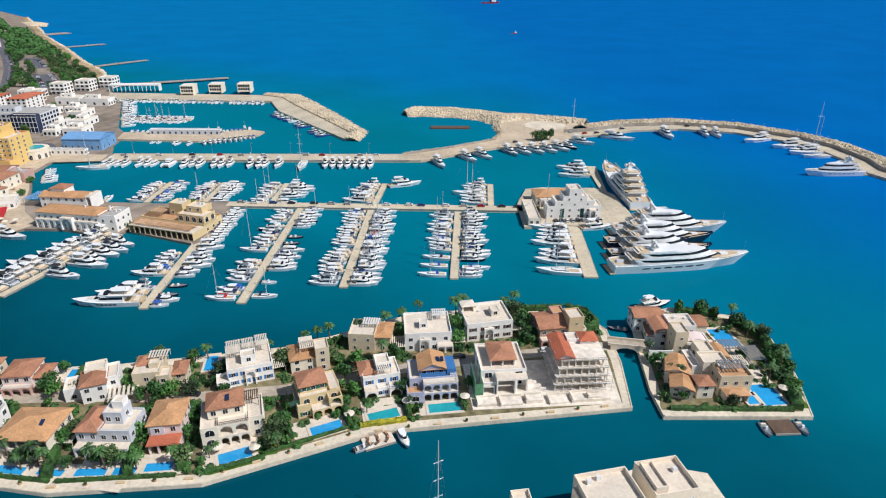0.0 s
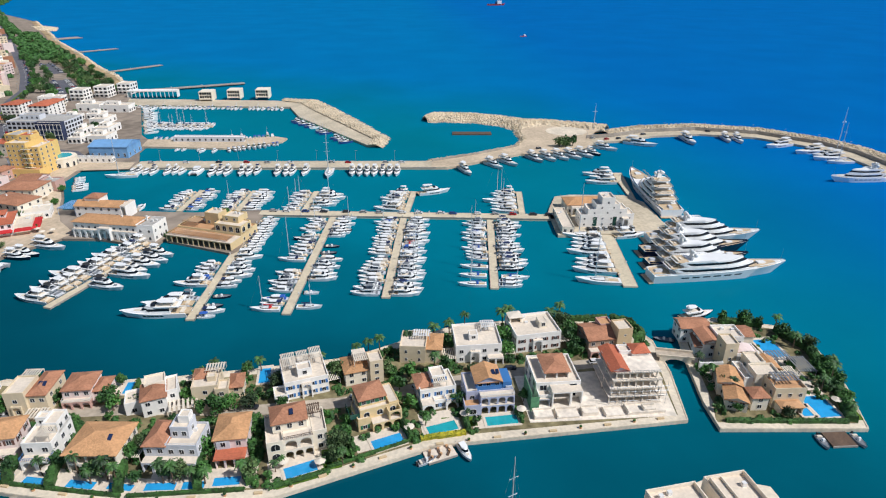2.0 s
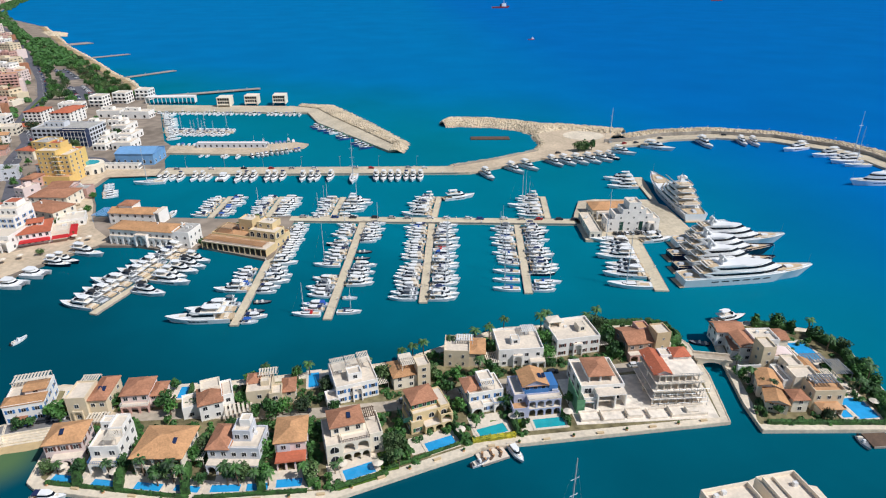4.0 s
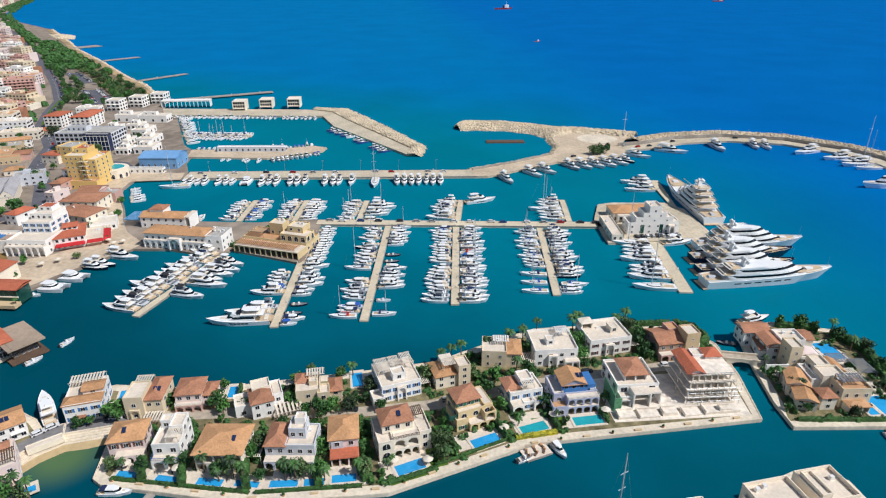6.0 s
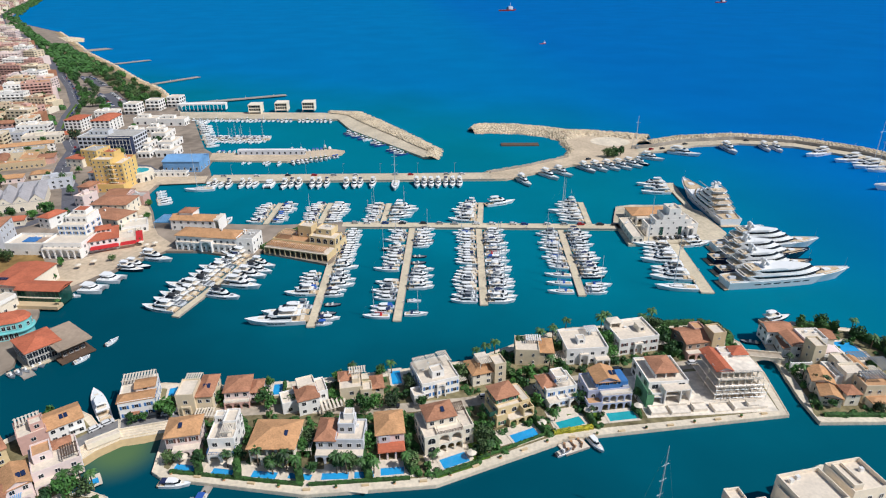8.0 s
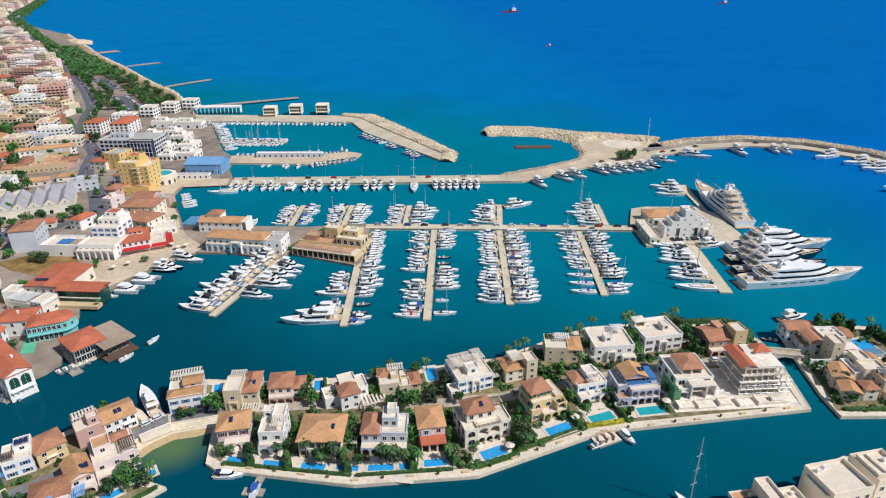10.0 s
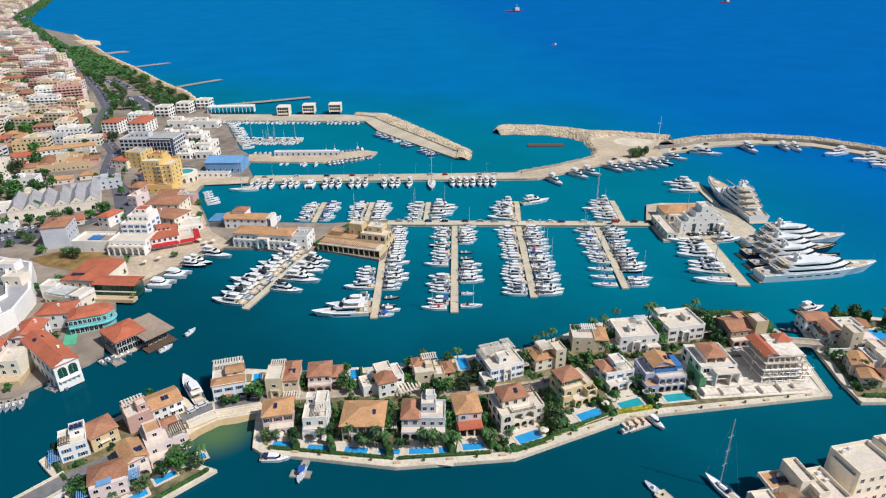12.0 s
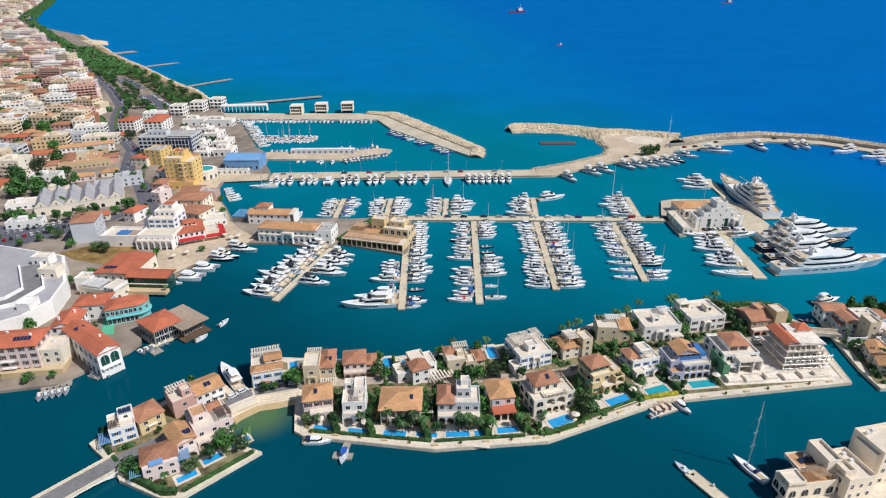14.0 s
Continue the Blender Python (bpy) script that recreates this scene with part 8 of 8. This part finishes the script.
# town trees and the seafront park
for x, y, s in ((-266, 362, 1.7), (-262, 360, 1.5), (-272, 357, 1.2), (-285, 360, 1.3), (-292, 356, 1.3), (-298, 352, 1.2), (-304, 349, 1.3), (-310, 372, 1.4), (-278, 306, .8), (-262, 300, 1), (-256, 297, 1), (-226, 288, .9), (-300, 318, 1), (-292, 322, 1), (-338, 404, 2.0), (-346, 416, 2.0), (-352, 402, 2.0), (-360, 424, 1.8), (-330, 414, 1.8), (-350, 430, 1.8), (-324, 424, 1.5), (-356, 410, 1.9), (-372, 440, 2.0), (-380, 470, 2), (-366, 462, 1.8),
                (-258, 258, 1.1), (-250, 264, 1), (-262, 216, 1.3), (-256, 214, 1.2), (-232, 206, 1), (-229, 210, .9), (-252, 176, .8), (-240, 177, .7), (-231, 178, .7), (-258, 176, .8), (-330, 556, 1.6), (-262, 470, 1.2), (-259, 462, 1.1), (-268, 492, 1.2), (-255, 446, .8), (-400, 560, 2), (-390, 530, 2), (-420, 590, 1.8), (-425, 640, 2), (117, 441, 1.4), (122, 442, 1.3), (128, 443, 1.4), (-212, 330, .8), (-204, 352, .6), (-210, 375, .6), (-195, 312, .6), (-203, 292, .6), (-222, 272, .6)):
    tree(x, y, s, label="dense dark green town tree", group="town trees")
for x, y, s in ((-286, 392, 1.0), (-280, 384, .9), (-268, 400, 1.1), (-262, 412, 1), (-283, 424, 1.3), (-278, 428, 1.2), (-300, 440, 1), (-254, 362, .8), (-250, 352, .8), (-240, 334, .8), (-246, 322, .7), (-232, 312, .7), (-300, 330, .9), (-308, 312, .9), (-325, 318, 1), (-334, 330, 1.1), (-318, 350, 1.1), (-326, 352, 1.2), (-336, 356, 1.2), (-284, 452, 1), (-270, 446, .9), (-262, 438, .8), (-322, 494, 1.2), (-334, 500, 1.1), (-346, 508, 1.2), (-300, 492, .9), (-258, 528, 1), (-252, 534, 1), (-248, 504, .8), (-290, 590, 1), (-310, 600, 1.1), (-268, 590, .9), (-284, 546, 1), (-280, 540, 1.1)):
    tree(x, y, s, 1.25, "dense dark green town tree", "town trees")
LOTS = [[(-472, 915), (-458, 924), (-404, 838), (-420, 826)], [(-396, 776), (-378, 786), (-330, 704), (-350, 690)]]


def inside(p, poly):
    hit_in = False
    for (x0, y0), (x1, y1) in zip(poly, poly[1:] + poly[:1]):
        if (y0 > p[1]) != (y1 > p[1]) and p[0] < x0 + (x1 - x0) * (p[1] - y0) / (y1 - y0):
            hit_in = not hit_in
    return hit_in


def in_park(y, x1):
    """A spot between the avenue and the shore that is on no car park."""
    x0 = road_x(y) + 9
    while True:
        x = x0 + (x1 - x0) * trng.random()
        if not any(inside((x, y), lot) for lot in LOTS):
            return x


for lot in LOTS:
    solid("park_car_lot", MB().prism(lot[::-1], 1.3, 1.56), ASPHALT, "grey asphalt car lot in the seafront park", "car park", "structure")
for i in range(62):
    t = trng.random()
    y = 690 + 330 * t ** 1.2
    tree(in_park(y, -292 - (y - 714) * 0.58 - 5), y, trng.uniform(1.2, 1.9), 1.4, "broad green tree in the seafront park", "park trees")
for i in range(26):
    y = trng.uniform(672, 790)
    tree(in_park(y, -292 - (y - 714) * 0.6 - 20), y, trng.uniform(1.0, 1.7), 1.3, "broad green tree in the seafront park", "park trees")
for i in range(27):
    y = 640 + i * 12.5
    tree(road_x(y) + trng.uniform(8, 12), y, trng.uniform(0.8, 1.2), 1.3, "small green street tree along the avenue", "street trees")
MEDIAN = [(road_x(y) + 0.3, y) for y in range(600, 740, 20)]
solid("median_strip", ribbon(MEDIAN, 2.0, 1.2, 1.5), GRASS, "grassy median strip in the avenue", "verge", "structure")
for i in range(60):
    y = trng.uniform(440, 760)
    x0, x1 = min(road_x(y), -330) - 8, -102 - 0.78 * (y + 31)
    tree(x0 + (x1 - x0) * trng.random(), y, trng.uniform(1.2, 2.2), 1.2, "dense dark green town tree", "town trees")
FARTREES = MB()
for i in range(1050):
    y = 960 + 2700 * trng.random() ** 1.7 if i < 900 else trng.uniform(560, 960)
    if trng.random() < 0.62 and y > 960:
        x0, x1 = road_x(y) + 6, (-430 - (y - 960) * 0.60 - 14 if y < 1338 else -700 - (y - 1338) * 0.56 if y < 2200 else road_x(y) + 60)
    else:
        x0, x1 = road_x(y) - 10, -102 - 0.78 * (y + 31)
    x, r = x0 + (x1 - x0) * trng.random(), trng.uniform(3, 5.8) * (1 + y / 6000)
    k = len(FARTREES.v)
    for c in range(46):
        v = Vector((trng.gauss(0, 1), trng.gauss(0, 1), abs(trng.gauss(0, 0.8)))).normalized()
        p = Vector((x, y, 3)) + Vector((v.x * r, v.y * r, v.z * r * 0.8)) * trng.uniform(0.5, 1)
        u, w = v.orthogonal() * 1.7, v.cross(v.orthogonal()) * 1.7
        FARTREES.face([p - u, p + w, p + u, p - w])
solid("far_woods", FARTREES, LEAF, "far green seafront trees", "trees", "stuff")


# ---- cars ----
def car(m, paint, label):
    root = thing("car", m, label, "car", "parked cars")
    shell = MB()
    for x in (-1.35, 1.35):
        for y in (-0.78, 0.78):
            shell.tube((x, y - 0.11, 0.32), (x, y + 0.11, 0.32), 0.32, sides=8, mi=1)
    part("body", shell.prism([(-2.1, -0.85), (2.0, -0.85), (2.15, -0.6), (2.15, 0.6), (2.0, 0.85), (-2.1, 0.85)], 0.3, 0.9, bottom=True, shrink=0.97).prism([(-1.7, -0.74), (0.7, -0.74), (0.7, 0.74), (-1.7, 0.74)], 1.3, 1.45, shrink=0.86), [paint, RUBBER], root)
    part("glazing", MB().prism([(-1.9, -0.78), (1.1, -0.78), (1.1, 0.78), (-1.9, 0.78)], 0.88, 1.36, shrink=0.84), DARKGL, root)
    return root


CARS = []
PAINTS = ((CARW, "white parked hatchback car on the asphalt"), (CARG, "silver parked saloon car on the asphalt"), (CARD, "black parked car on the asphalt"), (CARR, "red parked car on the asphalt"), (CARB, "blue parked car on the asphalt"))


def park(x, y, rz, z, k=None):
    k = trng.choice((0, 0, 0, 1, 1, 2, 2, 3, 4)) if k is None else k
    found = [c for c in CARS if c[0] == k]
    if found:
        return copy_thing(found[0][1], pose(x, y, z, 0, 0, rz))
    CARS.append((k, car(pose(x, y, z, 0, 0, rz), *PAINTS[k])))


for i in range(16):
    park(-80 + i * 10.2 + trng.uniform(-2, 2), 329.0 - (i * 10.2 + 6) * 0.141, -8, 1.3)
for i in range(9):
    park(88 + i * 2.9, 284.6, 90 + trng.uniform(-4, 4), 1.3)
for i in range(10):
    park(-170 + i * 19 + trng.uniform(-5, 5), 428 - i * 1.8, -5, 1.6)
for i in range(12):
    park(-322 + i * 2.9, 322 + i * 1.9, 120, 1.3)
for i in range(10):
    park(-326 + i * 3.0, 334 + i * 1.6, 120, 1.3)
for (a, b, c, d) in LOTS:
    for u in (0.2, 0.8):
        for i in range(13):
            p, q = Vector(lerp(a, d, (i + 0.6) / 14)), Vector(lerp(b, c, (i + 0.6) / 14))
            w = p.lerp(q, u)
            park(w.x, w.y, 30 + trng.uniform(-4, 4), 1.56)
for i in range(22):
    y = 640 + i * 14.0
    park(road_x(y) + 3.4, y, 114, 1.34)
for i in range(9):
    x, y = -300 - i * 9, 470 + i * 14
    park(road_x(y) + 2, y, 110, 1.34)
for x, y, rz, k in ((-160, 158.4, 40, 0), (-157, 161, 35, 0), (-156.6, 153.6, 40, 1), (-148, 161.6, 12, 4), (-142.6, 162.8, 8, 2), (-138.4, 163.4, 4, 0), (-62, 158.6, -8, 2), (52, 170.8, 4, 0), (-10, 163, 10, 0), (22, 170, 2, 2), (100, 437, 20, 2), (150, 462, 30, 1), (195, 470, 10, 2), (160, 458, 20, 3), (170, 459, 15, 2), (252, 474, -10, 2), (-30, 160, 2, 1)):
    park(x, y, rz, 1.72 if y > 430 else 1.33, k)


# ---- bridges, docks, clutter ----
def bridge(name, label, a, b, w, n, h, stone, road):
    a, b = Vector(a), Vector(b)
    ln = (b - a).length
    root = thing(name, pose(a.x, a.y, 0, 0, 0, math.degrees(math.atan2((b - a).y, (b - a).x))), label, "bridge", kind="structure")
    part("arch_span", arcade_mesh(MB(), 0, ln, -0.6, h, n, thick=w, y=-w / 2, gap=0.8), stone, root)
    part("deck", MB().box(-1, ln + 1, -w / 2 + 0.5, w / 2 - 0.5, h, h + 0.08), road, root)
    for s in (-1, 1):
        part("parapet", MB().box(-1, ln + 1, s * (w / 2 - 0.2) - 0.2, s * (w / 2 - 0.2) + 0.2, h, h + 0.9), QUAY, root)


bridge("stone_bridge", "small arched cream stone bridge between the islands", (75.4, 171.6), (85.6, 168.6), 4.6, 1, 3.0, CREAM, LANEROAD)
bridge("road_bridge", "pale road bridge with low arches", (-190, 128.4), (-228, 92), 8, 2, 2.0, WHITE, LANEASPHALT)
pier("landing_stage", "dark timber landing stage on the islet front", (107.6, 127.6), (115, 127.2), 6.0, z=0.6, thick=0.4, posts=30, material=DARKWOOD)
moor("rib", 106, 129.6, -95), moor("rib", 116.6, 129.0, -90)
pier("bathing_platform", "pale bathing platform with sun loungers", (-10, 132.6), (-1.6, 135.2), 5.0, z=0.6, thick=0.5, posts=30, material=TERRACE)
for i in range(6):
    lg = thing("sun_lounger", pose(-8.8 + (i % 3) * 2.7, 132.0 + (i % 3) * 0.85 + (i // 3) * 2.0, 0.6, 0, 0, 30 + i * 17), "brown cushioned sun lounger on the platform", "sun lounger", "platform loungers")
    part("frame", MB().box(-1, 0.5, -0.35, 0.35, 0, 0.3), DARKWOOD, lg)
    part("backrest", MB().box(0.5, 1.0, -0.35, 0.35, 0.25, 0.75), TERRACOTTA, lg)
moor("m9", -0.2, 138.2, -72), moor("rib", -12.4, 130.6, 20)
pier("small_dock", "grey floating dock for small craft", (-117.4, 130.2), (-119, 124.2), 2.2, z=0.5, thick=0.4, posts=30, material=GREYCON)
pier("small_dock", "grey floating dock for small craft", (-122, 125), (-115.6, 123.6), 2.6, z=0.5, thick=0.4, posts=30, material=GREYCON)
pier("small_dock", "grey floating dock for jet boats", (-234, 173), (-224, 176.4), 3.4, z=0.45, thick=0.3, posts=30, material=GREYCON)
pier("small_dock", "grey floating dock on the town quay", (-219, 181), (-214, 178), 3, z=0.45, thick=0.3, posts=30, material=GREYCON)
pier("small_dock", "grey floating dock by the pavilion", (-201, 197), (-196.6, 192.6), 4, z=0.45, thick=0.3, posts=30, material=GREYCON)
for i in range(5):
    moor("rib", -233 + i * 2.1, 171 + i * 0.6, -75)

seat = MB().box(-1.1, 1.1, -0.35, 0.35, 0, 0.5).mesh("bench", [SAND_W])
pot = MB().prism([(0.4 * math.cos(i * 0.785), 0.4 * math.sin(i * 0.785)) for i in range(8)], 0, 0.5, shrink=1.15).ball((0, 0, 0.75), 0.45, 0.45, 0.45, 7, 4, 1).mesh("planter", [TERRACOTTA, HEDGE])
walk_line = offset_line([(-130, 134), (-89, 123), (-51, 122.3), (-11.6, 135), (70, 139.4)], 1.6)
for i, (p, d) in enumerate(along(walk_line, 8.5)):
    ob = new("bench" if i % 2 else "planter", seat if i % 2 else pot)
    ob.matrix_basis = pose(p.x, p.y, 1.2, 0, 0, math.degrees(math.atan2(d.y, d.x)))
    tagged(ob, "low stone bench on the promenade" if i % 2 else "round terracotta planter on the promenade", "bench" if i % 2 else "planter", "promenade furniture")
lamp_line = [p for p, d in along(offset_line(QUAY_LINE[6:13], 11.4), 24)]
for p in lamp_line + [Vector((-170 + i * 27, 432.6 - i * 2.6)) for i in range(7)] + [p for p, d in along(offset_line(MAIN_ROAD[3:12], 6), 30)]:
    lp = thing("street_lamp", pose(p.x, p.y, 1.6), "slender grey street lamp with short arm", "street lamp", "street lamps")
    part("pole", MB().tube((0, 0, -0.4), (0, 0, 7.5), 0.11, 0.06, 6), METAL, lp)
    part("lamp_head", MB().box(-0.2, 1.2, -0.15, 0.15, 7.4, 7.6), METAL, lp)
for x, y, hh in ((312.5, 402, 34), (160, 489, 22)):
    pl = thing("flag_mast", pose(x, y, 1.6), "tall slim white signal mast", "mast", "signal masts")
    part("pole", MB().tube((0, 0, -0.3), (0, 0, hh), 0.3, 0.12, 7), MASTM, pl)
    part("yard", MB().tube((-2, 0, hh * 0.7), (2, 0, hh * 0.7), 0.08, sides=4), MASTM, pl)
site = MB().prism([(22.5, 143), (68, 141.4), (72, 166), (22.5, 166)], 1.2, 1.34)
solid("building_site", site, CEMENT, "bare pale building plot of concrete and rubble", "ground", "structure")
for x, y, w, d, hh in ((24, 144, 6, 3.5, 0.9), (31, 143.6, 7, 4, 0.6), (39, 144, 5, 3, 1.2), (46, 143, 6, 4, 0.5), (53, 143, 12, 4, 1.0), (58, 143.4, 4, 2, 1.6)):
    solid("concrete_terrace", MB().box(0, w, 0, d, 0, hh).box(0, 0.3, 0, d, hh, hh + 0.7).box(0.3, w, d - 0.3, d, hh, hh + 0.7), CEMENT, "raw pale concrete terrace block on the plot", "terrace", group="raw terraces", m=pose(x, y, 1.34))
for x, y, w, d, rz in ((-131, 136.6, 62, 7.2, -14.5), (-52, 127, 17, 8, 14), (-29, 135.6, 15, 7, 16), (-10, 140.6, 12, 10, 6), (5, 142, 15, 6, 1), (-150, 166, 10, 6, 8), (-117, 170, 14, 6, 0), (-84, 126, 28, 8, 0), (102, 146, 18, 26, 0), (86, 150, 10, 20, 0)):
    solid("terrace", MB().box(0, w, 0, d, 0, 0.03), TERRACE, "pale paved garden terrace round a pool", "pavement", "structure", m=pose(x, y, 1.262, 0, 0, rz))
for x, y, w, d, rz in ((-50, 124.6, 14, 3, 16), (-38, 130, 5, 8, 10), (-4, 143, 4, 5, 0), (3.6, 143.4, 3, 5, 0), (118, 134, 6, 5, -5)):
    solid("lawn", MB().box(0, w, 0, d, 0, 0.05), GRASS, "small green garden lawn", "lawn", "structure", m=pose(x, y, 1.27, 0, 0, rz))

# shrubs filling the villa gardens
SHRUBS = [crown_mesh("shrub", 1.2, 1.6, LEAF, 9, 30, 0.4), crown_mesh("shrub", 1.5, 2.2, LEAF, 10, 32, 0.42), crown_mesh("shrub", 1.1, 2.8, PALM, 9, 30, 0.45)]


def free(p, front=3.6, side=1.4):
    for inv, x, y, w, d in FOOTPRINTS:
        q = inv @ Vector((p[0], p[1], 0))
        if x - side < q.x < x + w + side and y - front < q.y < y + d + side:
            return False
    return all((Vector(p) - q).length > 4.0 for q, d in LANE_PTS) and all((Vector(p) - q).length > 6.5 for q in POOL_PTS)


LANE_PTS = along(LANE, 2.0)
POOL_PTS = [o.matrix_basis.translation.xy + Vector((4, 2)) for o in scene.collection.objects if o.name.startswith("swimming_pool")]
placed, tries = 0, 0
while placed < 150 and tries < 6000:
    tries += 1
    zone = trng.choice((ISLAND, ISLAND, ISLAND, LEFT_ISLE, ISLET))
    p = (trng.uniform(-203, 134), trng.uniform(112, 202))
    core = offset_line(zone + zone[:1], 3.8)[:-1]
    if inside(p, core) and free(p) and not (20 < p[0] < 73 and p[1] < 167):
        ob = new("shrub", SHRUBS[trng.randrange(3)])
        s = trng.uniform(0.8, 1.5)
        ob.matrix_basis = pose(*p, 1.15, 0, 0, trng.uniform(0, 360)) @ Matrix.Diagonal((s, s, s, 1))
        tagged(ob, "bushy green garden shrub between the villas", "shrub", "garden shrubs")
        placed += 1

PLANTING, tries = MB(), 0
while len(PLANTING.f) < 60000 and tries < 9000:
    tries += 1
    zone = trng.choice((ISLAND, ISLAND, ISLAND, LEFT_ISLE, ISLET))
    p = (trng.uniform(-203, 134), trng.uniform(112, 202))
    core = offset_line(zone + zone[:1], 3.2)[:-1]
    if not inside(p, core) or not free(p, 2.2, 0.6) or (20 < p[0] < 73 and p[1] < 167):
        continue
    r, hgt = trng.uniform(0.6, 1.3), trng.uniform(0.6, 1.7)
    for k in range(70):
        v = Vector((trng.gauss(0, 1), trng.gauss(0, 1), abs(trng.gauss(0, 1)))).normalized()
        c = Vector((p[0] + v.x * r, p[1] + v.y * r, 1.2 + v.z * hgt)) + Vector((trng.gauss(0, 0.15), trng.gauss(0, 0.15), 0))
        u, w = v.orthogonal() * 0.26, v.cross(v.orthogonal()) * 0.2
        PLANTING.face([c - u, c + w, c + u, c - w])
solid("garden_planting", PLANTING, LEAF, "low dense green planting in the villa gardens", "shrubs", "stuff")

# parasols by the pools and cafes
shade = MB().prism([(1.6 * math.cos(i * 0.785), 1.6 * math.sin(i * 0.785)) for i in range(8)], 2.3, 2.9, shrink=0.08, bottom=True).mesh("shade", [CANVAS])
stick = MB().tube((0, 0, 0), (0, 0, 2.9), 0.05, sides=5).mesh("pole", [WOOD])
for x, y in ((-39, 131.6), (-49, 132.6), (-14, 142.6), (-127, 140), (-111.6, 136.4), (-96, 134), (3, 146.8), (20.6, 147), (108, 146.6), (119.6, 141), (112, 164), (-190, 306), (-194, 310), (-186, 308), (-198, 322), (-202, 330), (-207, 350), (-213, 362), (-210, 288), (-216, 284), (-152, 300.6), (-146, 299), (-121, 299), (-116, 297), (-111, 295)):
    z = 1.29 if y < 200 else 1.27
    um = thing("parasol", pose(x, y, z), "cream canvas parasol on a slim pole", "parasol", "parasols")
    part("shade", shade, None, um)
    part("pole", stick, None, um)
solid("sports_court", MB().prism([(-225.5, 208.6), (-220.1, 208.4), (-224.0, 220.6), (-229.1, 221.2)], 1.2, 1.33), GREENP2, "small bright green sports court", "court", "structure")
h = House("kiosk", "low cream stone kiosk above the beach", (-158.6, 148.8), (-149.6, 154.4), 1.2, "kiosk", "town")
h.block(0, 0, 9.8, 2.6, 0, 1.7, CREAM, parapet=0.25, rmat=TERRACE)
